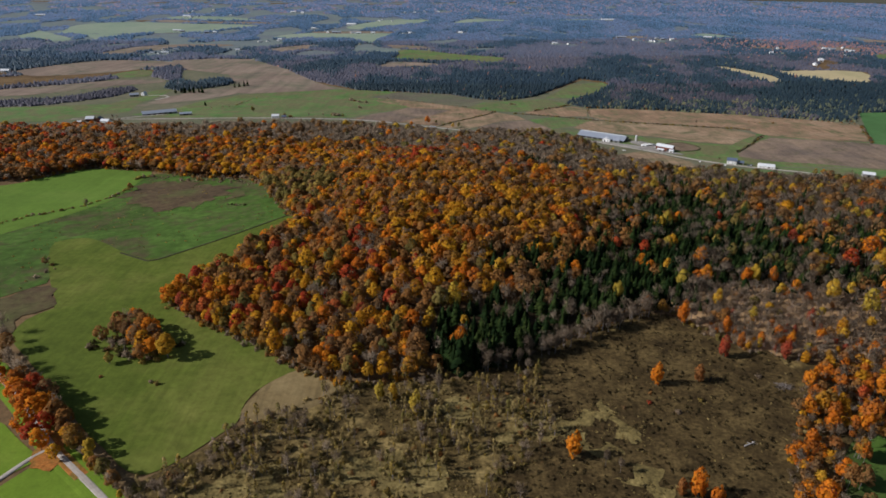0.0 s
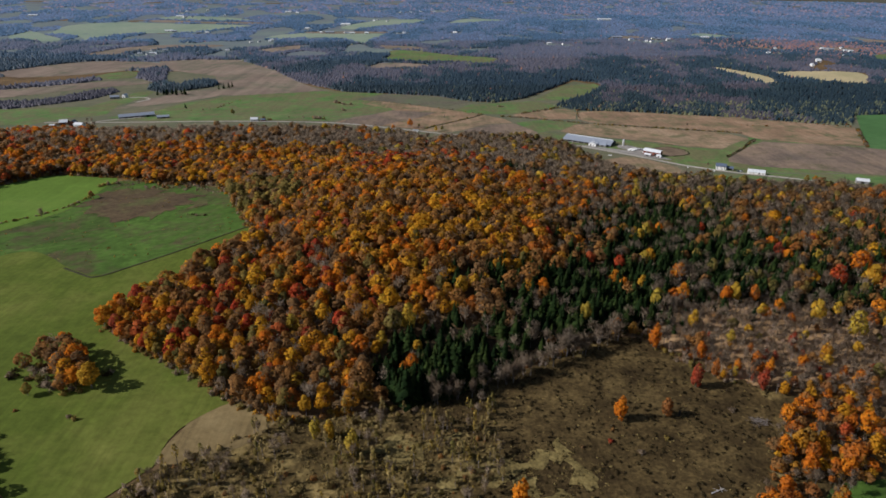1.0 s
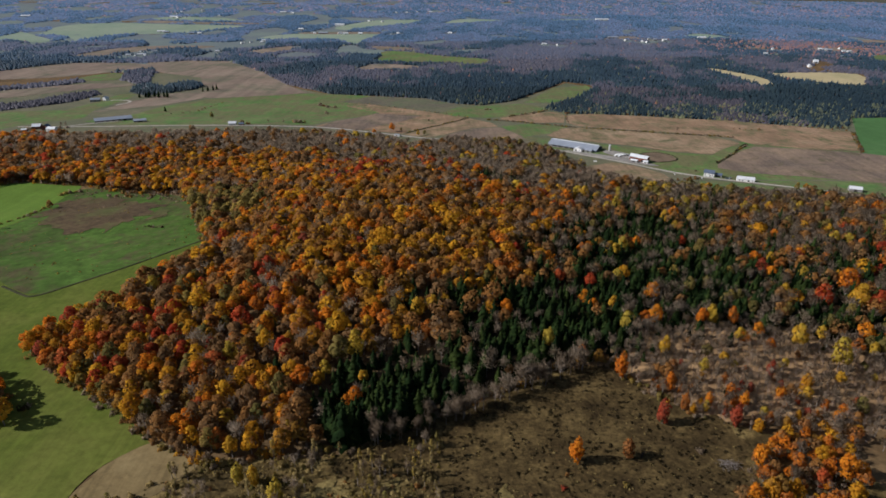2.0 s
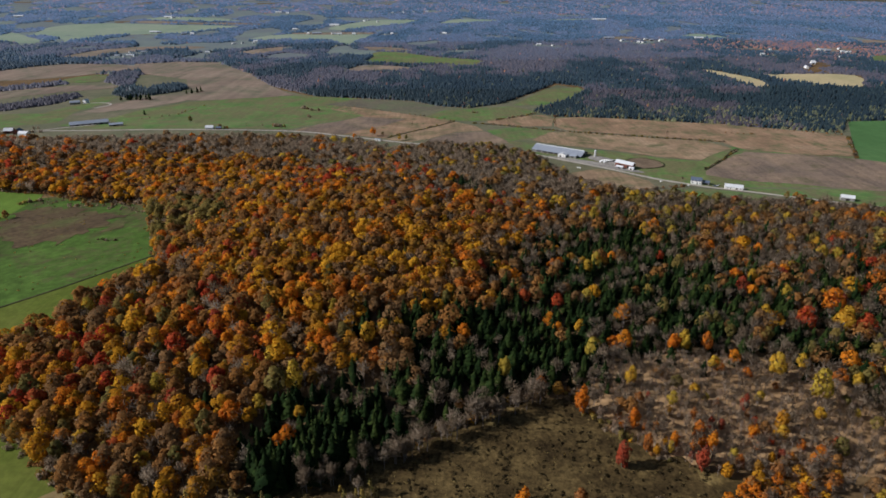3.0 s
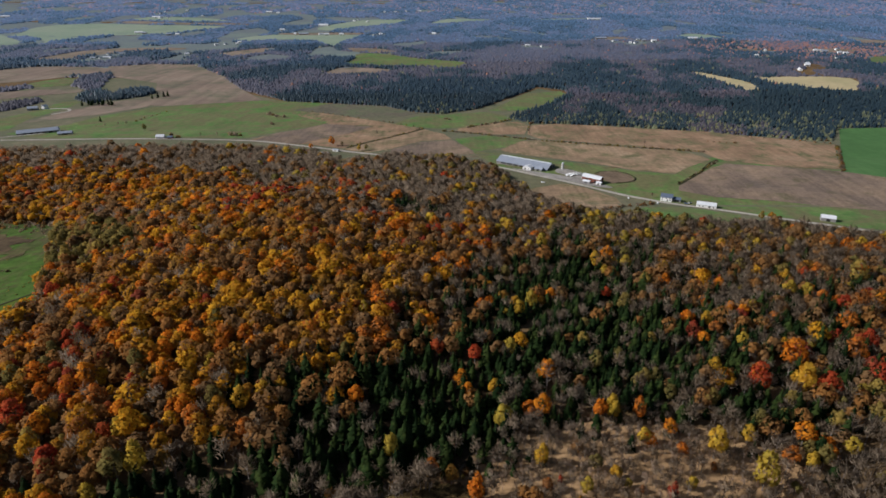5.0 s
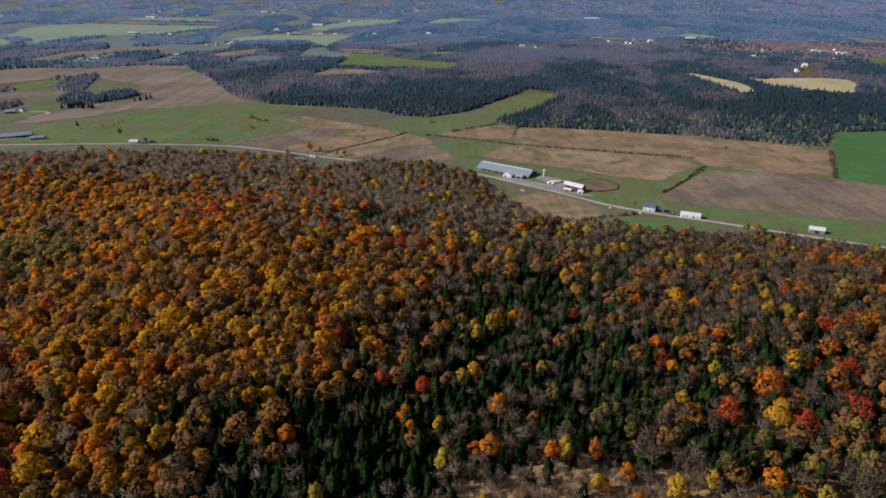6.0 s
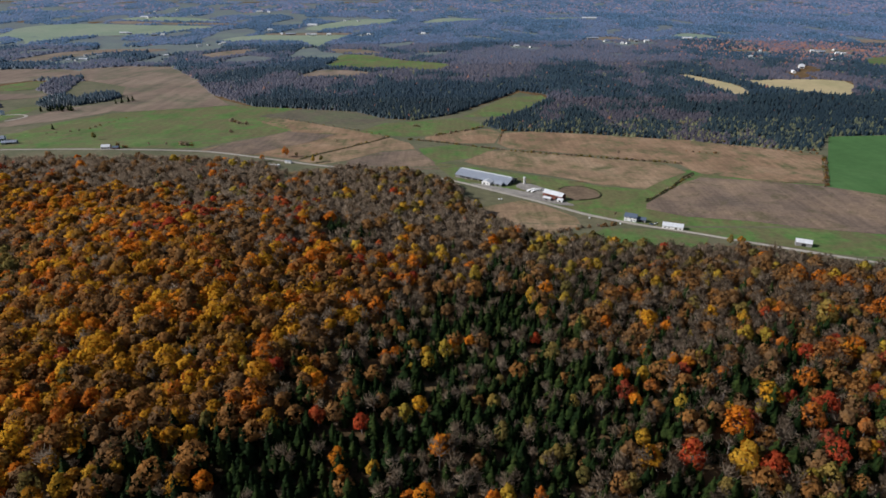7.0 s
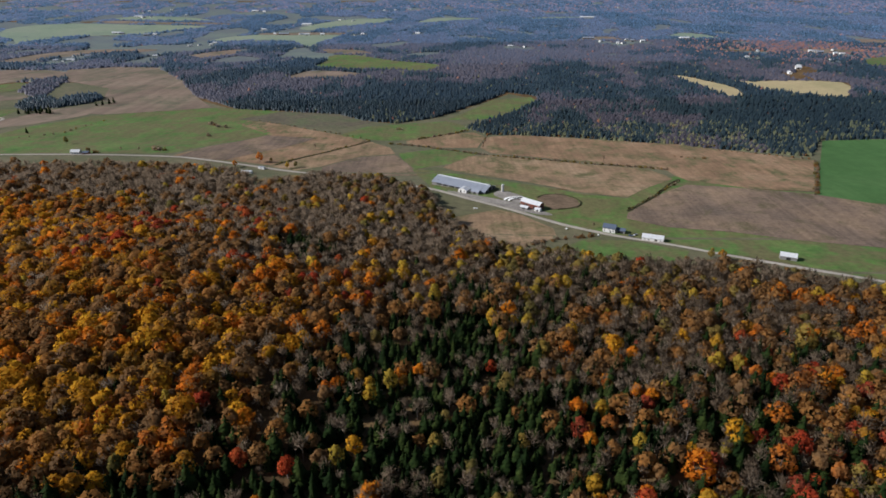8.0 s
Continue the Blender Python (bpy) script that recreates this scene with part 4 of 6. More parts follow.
THICKETS = ((134, 371, 17, 13, 0.95), (109, 420, 23, 20, 0.92), (139, 436, 23, 20, 0.92), (158, 398, 23, 20, 0.92), (137, 388, 23, 20, 0.92), (184, 477, 23, 20, 0.92), (209, 450, 23, 20, 0.92), (235, 535, 23, 20, 0.92), (263, 483, 23, 20, 0.92), (281, 452, 23, 20, 0.92), (70, 409, 23, 20, 0.92), (176, 471, 23, 20, 0.92), (199, 505, 23, 20, 0.92),
            (246, 572, 23, 20, 0.92), (294, 471, 23, 20, 0.92), (111, 699, 23, 20, 0.92), (374, 481, 23, 20, 0.92), (407, 487, 23, 20, 0.92), (325, 396, 23, 20, 0.92), (29, 324, 23, 20, 0.92), (52, 336, 23, 20, 0.92), (23, 292, 23, 20, 0.92), (153, 386, 23, 20, 0.92), (181, 431, 23, 20, 0.92), (249, 480, 23, 20, 0.92),
            (112, 376, 26, 16, 0.95), (150, 392, 26, 16, 0.95), (125, 410, 24, 16, 0.7), (180, 460, 30, 25, 0.6), (22, 318, 20, 16, 0.9), (52, 336, 22, 14, 0.9), (180, 405, 30, 24, 0.7), (150, 385, 24, 14, 0.5), (225, 440, 50, 34, 0.7), (215, 510, 45, 40, 0.6), (262, 480, 40, 40, 0.5),
            (255, 565, 45, 40, 0.4), (127, 687, 20, 10, 0.8), (320, 470, 50, 45, 0.55), (410, 490, 55, 50, 0.5), (285, 430, 40, 30, 0.6), (390, 430, 50, 35, 0.55), (480, 540, 50, 40, 0.3), (330, 560, 50, 40, 0.25),
            (275, 620, 40, 40, 0.3), (350, 640, 40, 30, 0.2), (80, 350, 20, 10, 0.7), (104, 360, 18, 9, 0.7), (76, 376, 18, 16, 0.6))  # x, y, spread along x and y, closeness
LANDMARKS = (  # bright crowns that stand out of the wood: kind, x, y, size
    ("yellow", 17, 335, 0.8), ("yellow", 199, 494, 1.0), ("yellow", 189, 487, 0.8), ("yellow", 188, 448, 1.0), ("yellow", 55, 402, 1.1), ("yellow", 63, 409, 0.9), ("olive", 31, 397, 1.1),
    ("orange", -59, 402, 1.1), ("olive", -69, 423, 1.0), ("orange", -32, 334, 0.9), ("orange", -42, 328, 1.0), ("orange", -22, 312, 0.9), ("orange", 103, 402, 1.0),
    ("red", 145, 444, 1.0), ("red", 167, 441, 0.9), ("orange", 25, 433, 1.1), ("orange", -11, 426, 1.0), ("red", -19, 391, 0.8), ("orange", -74, 327, 0.9), ("red", -102, 375, 1.0),
    ("red", -176, 394, 1.1), ("red", -162, 380, 1.0), ("orange", -185, 387, 1.1), ("olive", -157, 400, 1.1), ("olive", -106, 410, 1.2), ("orange", -60, 323, 0.9), ("orange", 341, 533, 1.0),
    ("red", 265, 527, 0.8), ("orange", 327, 430, 1.0), ("yellow", 334, 464, 0.9), ("orange", 262, 386, 0.8), ("yellow", 197, 503, 0.9), ("yellow", 208, 506, 1.1), ("gold", 195, 456, 0.9),
    ("yellow", 176, 412, 0.9), ("orange", 312, 545, 1.0), ("orange", 354, 443, 1.4), ("yellow", 346, 418, 1.5), ("orange", 350, 500, 1.0), ("orange", 308, 488, 1.1), ("orange", 322, 477, 1.0),
    ("olive", 272, 507, 1.1), ("olive", 234, 460, 1.0), ("olive", 195, 552, 0.9), ("olive", 463, 556, 1.5), ("orange", 395, 450, 1.2), ("red", 410, 462, 1.1), ("gold", 214, 788, 1.1),
    ("gold", 226, 783, 1.0), ("yellow", 282, 675, 1.0), ("olive", 292, 670, 1.1), ("olive", 307, 675, 1.0), ("olive", 370, 690, 1.0), ("red", 228, 752, 0.8), ("gold", -25, 783, 0.8),
    ("red", -20, 858, 1.0), ("orange", -26, 763, 1.1), ("olive", -70, 835, 0.9), ("yellow", 21, 424, 1.0), ("gold", 70, 504, 1.2), ("orange", 34, 446, 1.1), ("yellow", 45, 396, 1.2),
    ("olive", 2, 352, 1.5), ("orange", -72, 395, 1.1), ("olive", -82, 414, 1.1), ("orange", 0, 406, 1.0),
)
DEFAULT_STAND = (0.25, dict(bare=4, rust=2.5, orange=2, gold=1, spruce=0.6, yellow=0.4, red=0.3))
KINDS = [k for k in SPECIES if k not in ("straw", "heather")]


def species_at(x, y, rng):
    """Draws a species for each place from the stands round it."""
    total = np.zeros((len(x), len(KINDS)))
    for cx, cy, r, w, m in STANDS + ((0, 0, None) + DEFAULT_STAND,):
        g = w * np.exp(-((x - cx) ** 2 + (y - cy) ** 2) / r ** 2) if r else np.full(len(x), w)
        s = sum(m.values())
        for k, v in m.items():
            total[:, KINDS.index(k)] += g * v / s
    bare, rust = KINDS.index("bare"), KINDS.index("rust")
    clad = np.where((y > 380) & (y < 740), 0.16, 0.08) * total[:, bare]  # many grey crowns still hold some brown leaves
    clad *= np.hypot(x - 245, y - 340) > 75
    total[:, bare] -= clad
    total[:, rust] += clad
    c = np.cumsum(total, axis=1)
    clump = np.array([noise.noise((a / 24, b / 24, 3.1)) for a, b in zip(x, y)])  # neighbours tend to be alike
    pick = np.clip(rng.random(len(x)) * 0.8 + 0.1 + 0.35 * clump, 0, 0.999) * c[:, -1]
    return (c < pick[:, None]).sum(1)


def jittered(rng, x0, x1, y0, y1, step, spread=0.55):
    gx, gy = np.meshgrid(np.arange(x0, x1, step), np.arange(y0, y1, step * 0.9))
    gx = gx + (np.arange(gx.shape[0]) % 2)[:, None] * step * 0.5
    gx = gx + rng.uniform(-spread, spread, gx.shape) * step
    gy = gy + rng.uniform(-spread, spread, gy.shape) * step
    return gx.ravel(), gy.ravel()


def round_shading(me, normals):
    """Shades leaves by the roundness of the crown that they belong to."""
    me.attributes.new("custom_normal", "FLOAT_VECTOR", "POINT").data.foreach_set("vector", normals.astype(np.float32).ravel())


def merged(name, shapes, x, y, scale, tone, rng, mats, label, category, sink=0.0, stretch=None, soft=False):
    """One mesh of many trees: shapes is a list of ((wood), (leaves)) or of leaves alone."""
    n = len(x)
    if n == 0:
        return None
    z = land(x, y) - sink
    pick = rng.integers(0, len(shapes), n)
    turn = rng.uniform(0, 2 * math.pi, n)
    vs, fs, ms, ts, ns, base = [], [], [], [], [], 0
    for i, shape in enumerate(shapes):
        sel = np.flatnonzero(pick == i)
        if not len(sel):
            continue
        two = isinstance(shape[0], tuple)
        v, f = joined([q[:2] for q in shape]) if two else shape[:2]
        wood = len(shape[0][1]) if two else 0
        q = None
        if two:
            q = np.concatenate([unit(shape[0][0] * (1, 1, 0) + (0.01, 0, 0.02)), shape[1][2]])
        c, s = np.cos(turn[sel])[:, None], np.sin(turn[sel])[:, None]
        k = scale[sel][:, None]
        h = k * (1 if stretch is None else stretch[sel][:, None])
        p = np.stack([(v[:, 0] * c - v[:, 1] * s) * k + x[sel][:, None], (v[:, 0] * s + v[:, 1] * c) * k + y[sel][:, None], v[:, 2] * h + z[sel][:, None]], -1)
        if two:
            ns.append(np.stack([q[:, 0] * c - q[:, 1] * s, q[:, 0] * s + q[:, 1] * c, np.broadcast_to(q[:, 2], p.shape[:2])], -1).reshape(-1, 3))
        vs.append(p.reshape(-1, 3))
        fs.append((f[None] + (base + np.arange(len(sel)) * len(v))[:, None, None]).reshape(-1, 3))
        ms.append(np.tile((np.arange(len(f)) >= wood).astype(np.int32), len(sel)) if two else np.zeros(len(f) * len(sel), np.int32))
        ts.append(np.repeat(tone[sel], len(v)))
        base += len(v) * len(sel)
    v, f, m, t = np.concatenate(vs), np.concatenate(fs), np.concatenate(ms), np.concatenate(ts)
    me = bpy.data.meshes.new(name)
    me.vertices.add(len(v))
    me.vertices.foreach_set("co", v.astype(np.float32).ravel())
    me.loops.add(len(f) * 3)
    me.loops.foreach_set("vertex_index", f.astype(np.int32).ravel())
    me.polygons.add(len(f))
    me.polygons.foreach_set("loop_start", np.arange(0, len(f) * 3, 3, dtype=np.int32))
    me.polygons.foreach_set("material_index", m)
    me.polygons.foreach_set("use_smooth", np.full(len(f), soft or bool(ns)))
    if ns:
        round_shading(me, np.concatenate(ns))
    for mat in mats:
        me.materials.append(mat)
    me.attributes.new("tone", "FLOAT", "POINT").data.foreach_set("value", t.astype(np.float32))
    me.update(calc_edges=True)
    return tagged(new(name, me), label, category, kind="stuff")


TREE_NAME = dict(orange="maple_tree", gold="golden_maple_tree", red="red_maple_tree", rust="beech_tree", yellow="aspen_tree", olive="ash_tree", bare="bare_tree", spruce="spruce_tree")
TREE_LABEL = dict(orange="tall maple with bright orange autumn leaves in the wood", gold="broad maple with golden autumn leaves in the wood", red="maple with deep red autumn leaves in the wood",
                  rust="beech with thin rust-brown autumn leaves in the wood", yellow="slender aspen with yellow autumn leaves", olive="ash with dull olive and tan leaves",
                  bare="leafless grey hardwood tree with fine twigs", spruce="dark green spruce with drooping boughs")
TREE_MESH = {}


def simple_mesh(name, vf, mat):
    me = mesh_from(name, vf[0].tolist(), vf[1].tolist(), [mat], smooth=len(vf) > 2)
    if len(vf) > 2:
        round_shading(me, vf[2])
    return me


def tree(kind, x, y, scale, turn, shape=0, tall=1.0, label="", group=""):
    """One tree that can be told apart: an Empty at its foot with trunk and crown."""
    if (kind, shape) not in TREE_MESH:
        wood, leaves = NEAR[kind][shape]
        TREE_MESH[kind, shape] = (simple_mesh("trunk", wood, BARK), simple_mesh("crown", leaves, LEAF[kind][0]))
    trunk, crown = TREE_MESH[kind, shape]
    root = new(TREE_NAME[kind])
    root.matrix_basis = pose(x, y, land_z(x, y), 0, 0, turn) @ Matrix.Diagonal((scale, scale, scale * tall, 1))
    for n, me in (("trunk", trunk), ("crown", crown)):
        new(n, me).parent = root
    return tagged(root, label or TREE_LABEL[kind], "tree", group or "trees of the wood")


def woodland():
    rng = np.random.default_rng(7)
    x, y = jittered(rng, -720, 720, 270, 1045, 6.5)
    keep = inside(WOOD, x, y) & (x > -40 - 0.84 * y) & (x < 300 + 0.84 * (y - 234))
    for f in FIELDS[2:]:
        keep &= ~inside(f, x, y)
    x, y = x[keep], y[keep]
    kind = species_at(x, y, rng)
    back = ((y > 640) & (x > 60) | (y > 870)) & (kind == KINDS.index("rust"))
    kind[back & (np.arange(len(x)) % 5 < 3)] = KINDS.index("bare")  # by the road most brown crowns have lost their leaves
    for _, lx, ly, lsize in LANDMARKS:
        clear = np.hypot(x - lx, (y - ly + 1.5) * 0.8) > 5.2 * lsize
        x, y, kind = x[clear], y[clear], kind[clear]
    for k, lx, ly, lsize in LANDMARKS:
        tree(k, lx, ly, lsize * 1.06, lx * 53 % 360, (lx + ly) % 3, 1.0)
    # spruce thickets close the gaps in their stands
    tx, ty = jittered(rng, 0, 560, 300, 720, 5.2)
    thick = np.zeros(len(tx))
    for cx, cy, sx, sy, w in THICKETS:
        thick = np.maximum(thick, w * np.exp(-((tx - cx) / sx) ** 2 - ((ty - cy) / sy) ** 2))
    add = inside(WOOD, tx, ty) & (rng.random(len(tx)) < thick)
    near = np.zeros(len(x))
    for cx, cy, sx, sy, w in THICKETS[:25]:  # few broadleaves among the closest spruces
        near = np.maximum(near, w * np.exp(-((x - cx) / sx) ** 2 - ((y - cy) / sy) ** 2))
    stays = rng.random(len(x)) > near * 0.92
    x, y, kind = x[stays], y[stays], kind[stays]
    x, y, kind = np.concatenate([x, tx[add]]), np.concatenate([y, ty[add]]), np.concatenate([kind, np.full(add.sum(), KINDS.index("spruce"))])
    # tall spruces and a fringe of bare trees along the clearing
    t, w = rng.random(190), rng.random(190)
    fringe = np.arange(190) < 80
    t = np.where(fringe, 0.2 + 2.8 * t, 1.3 * t - 0.15)
    ex, ey = np.interp(t, range(4), (14, 50, 104, 144)), np.interp(t, range(4), (284, 297, 327, 352))
    ex, ey = ex - np.where(fringe, w * 8 - 2, 6 + w * 16) * 0.55, ey + np.where(fringe, w * 8 - 2, 6 + w * 16) * 0.83
    x, y, kind = np.concatenate([x, ex]), np.concatenate([y, ey]), np.concatenate([kind, np.where(fringe, KINDS.index("bare"), KINDS.index("spruce"))])
    # close-standing bare saplings beyond the heath
    sx, sy = jittered(rng, 150, 330, 285, 410, 4.4)
    young = (np.hypot((sx - 238) / 78, (sy - 345) / 50) < 1) & inside(WOOD, sx, sy) & (rng.random(len(sx)) < 0.8)
    merged("sapling_thicket", [bare_shape(65 + i, 12.0, 6.2, 0, 54, 0.16, 1.3) for i in range(3)], sx[young], sy[young], rng.uniform(0.46, 0.72, young.sum()), rng.uniform(0.6, 1.0, young.sum()), rng, [BARK, SAPLING_TWIGS], "close-standing bare grey-brown saplings beyond the heath", "thicket")
    size = rng.normal(1.0, 0.17, len(x)).clip(0.6, 1.4) * np.where(kind == KINDS.index("spruce"), rng.uniform(0.7, 1.1, len(x)), 1.0) * np.where(np.hypot(x - 240, y - 330) < 70, 0.72, 1.0)
    size[-110:] *= 1.2
    # bare crowns beyond y 680 are lightened in colour, as haze would
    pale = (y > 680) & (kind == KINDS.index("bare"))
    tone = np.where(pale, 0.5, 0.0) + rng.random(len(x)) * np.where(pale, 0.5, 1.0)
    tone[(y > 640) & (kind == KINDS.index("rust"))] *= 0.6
    for i, k in enumerate(KINDS):
        sel = np.flatnonzero(kind == i)
        sel = sel[np.argsort(y[sel])]
        own, rest = sel[:110], sel[110:]
        for j in own:
            tree(k, x[j], y[j], size[j], rng.uniform(0, 360), int(rng.integers(0, 3)), rng.uniform(0.9, 1.12))
        near, mid = rest[y[rest] < 640], rest[y[rest] >= 640]
        for nm, shapes, s in (("near", WOODY[k], near), ("back", MID[k], mid)):
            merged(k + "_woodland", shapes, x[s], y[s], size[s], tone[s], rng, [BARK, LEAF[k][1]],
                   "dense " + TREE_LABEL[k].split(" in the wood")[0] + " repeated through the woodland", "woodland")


WOODS_FAR = (
    [(-351, 1616), (-224, 1493), (-173, 1441), (-80, 1427), (84, 1339), (148, 1313), (217, 1364), (374, 1599), (420, 1760), (0, 1809), (-195, 1806), (-308, 1769)],
    [(272, 1273), (303, 1225), (429, 1207), (513, 1183), (685, 1113), (757, 1080), (827, 1183), (930, 1190), (1488, 1181), (2203, 1902), (401, 1906), (374, 1599), (429, 1556), (424, 1502), (340, 1369)],
    [(-735, 1634), (-789, 1795), (-785, 1857), (-707, 1765), (-649, 1601), (-657, 1569)],
    [(-635, 1466), (-659, 1544), (-638, 1574), (-590, 1539), (-560, 1451), (-582, 1424)],
    [(-568, 1474), (-589, 1554), (-550, 1608), (-497, 1553), (-503, 1507), (-553, 1451)],
    [(-1033, 1419), (-1013, 1468), (-963, 1516), (-915, 1553), (-879, 1592), (-842, 1632), (-806, 1605), (-850, 1533), (-936, 1471), (-989, 1430), (-1002, 1374)],
    [(-908, 1202), (-880, 1260), (-858, 1280), (-791, 1305), (-772, 1358), (-755, 1423), (-713, 1472), (-688, 1440), (-696, 1352), (-738, 1271), (-786, 1217), (-847, 1209), (-885, 1168)],
    [(-1241, 1688), (-1338, 1831), (-1290, 1907), (-1186, 2019), (-1079, 2123), (-1044, 2026), (-1113, 1888), (-1146, 1778)],
    [(-1300, 1560), (-1090, 1610), (-1000, 1720), (-860, 1760), (-700, 1760), (-470, 1785), (-400, 1690), (-330, 1600), (-300, 1720), (0, 1770), (400, 1760), (2300, 1850), (6000, 5160), (-6000, 5160)],
)


def far_woods():
    rng = np.random.default_rng(11)
    cx, cy, pieces, r = 120.0, 60.0, [], 980.0
    while r < 5700:
        s = max(4.3, r / 262)
        n = int(1.62 * r / s)
        a = radians(90) + np.linspace(-0.81, 0.81, n) + rng.uniform(-0.5, 0.5, n) * s / r
        rr = r + rng.uniform(-0.5, 0.5, n) * s
        pieces.append(np.stack([cx + rr * np.cos(a), cy + rr * np.sin(a), np.full(n, s)], 1))
        r += s * 0.95
    x, y, s = np.concatenate(pieces).T
    keep = np.zeros(len(x), bool)
    past = y > 5150
    for w in WOODS_FAR:
        keep |= inside(w, x, y)
    for f in FIELDS:
        keep &= ~inside(f, x, y)
    for hx, hy in [p[:2] for p in FAR_BARNS] + FAR_HOUSES:
        keep &= ~((np.abs(x - hx) < 26) & (y > hy - 75) & (y < hy + 14))
    thin = np.array([noise.noise((a / 160, b / 260, 8.0)) for a, b in zip(x, y)])
    keep &= ~(((y > 2100) & (thin > 0.42 - 0.34 * np.clip(-x / 500, 0, 1))) | past)
    x, y, s = x[keep], y[keep], s[keep]
    patch = np.array([noise.noise((a / 210, b / 300, 1.7)) + 0.6 * noise.noise((a / 60, b / 80, 5.2)) for a, b in zip(x, y)])
    patch += 0.95 * np.exp(-((x - 60) / 330) ** 2 - ((y - 1500) / 170) ** 2) + 0.5 * np.exp(-((x - 800) / 500) ** 2 - ((y - 1330) / 200) ** 2)
    patch -= 0.7 * np.exp(-((x + 800) / 330) ** 2 - ((y - 1480) / 200) ** 2)
    patch += 1.6 * np.exp(-((x + 590) / 35) ** 2 - ((y - 1440) / 45) ** 2)
    patch -= 0.8 * np.exp(-((x - 500) / 260) ** 2 - ((y - 2120) / 200) ** 2)
    u = rng.random(len(x))
    red = np.exp(-((x - 1400) / 330) ** 2 - ((y - 2250) / 260) ** 2) + 0.25 * (y > 3800)
    names = np.where(patch + (u - 0.5) * 0.3 > 0.02, "spruce", "bare")
    v = rng.random(len(x))
    names = np.where((v < 0.004 + 0.7 * red), "rust", names)
    names = np.where((v > 0.985) | ((v > 0.72) & (y < 1300) & (x > 250)) | ((v > 0.8) & (np.hypot(x - 150, y - 1370) < 60)), "yellow", names)
    for w, kind in zip(WOODS_FAR[2:8], ("bare", "spruce", "spruce", "bare", "bare", "spruce")):
        names = np.where(inside(w, x, y) & (rng.random(len(x)) < 0.85), kind, names)
    # one mesh per kind and distance band, each with its imitated haze
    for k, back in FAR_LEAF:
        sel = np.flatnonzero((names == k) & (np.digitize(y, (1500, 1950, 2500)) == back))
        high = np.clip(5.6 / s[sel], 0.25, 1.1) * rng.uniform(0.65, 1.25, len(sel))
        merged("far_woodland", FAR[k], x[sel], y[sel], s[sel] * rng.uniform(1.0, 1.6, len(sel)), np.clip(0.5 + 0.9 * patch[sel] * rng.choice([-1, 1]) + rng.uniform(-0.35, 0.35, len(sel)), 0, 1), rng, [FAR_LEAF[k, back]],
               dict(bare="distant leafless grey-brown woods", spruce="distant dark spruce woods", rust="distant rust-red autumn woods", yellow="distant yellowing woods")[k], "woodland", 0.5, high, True)


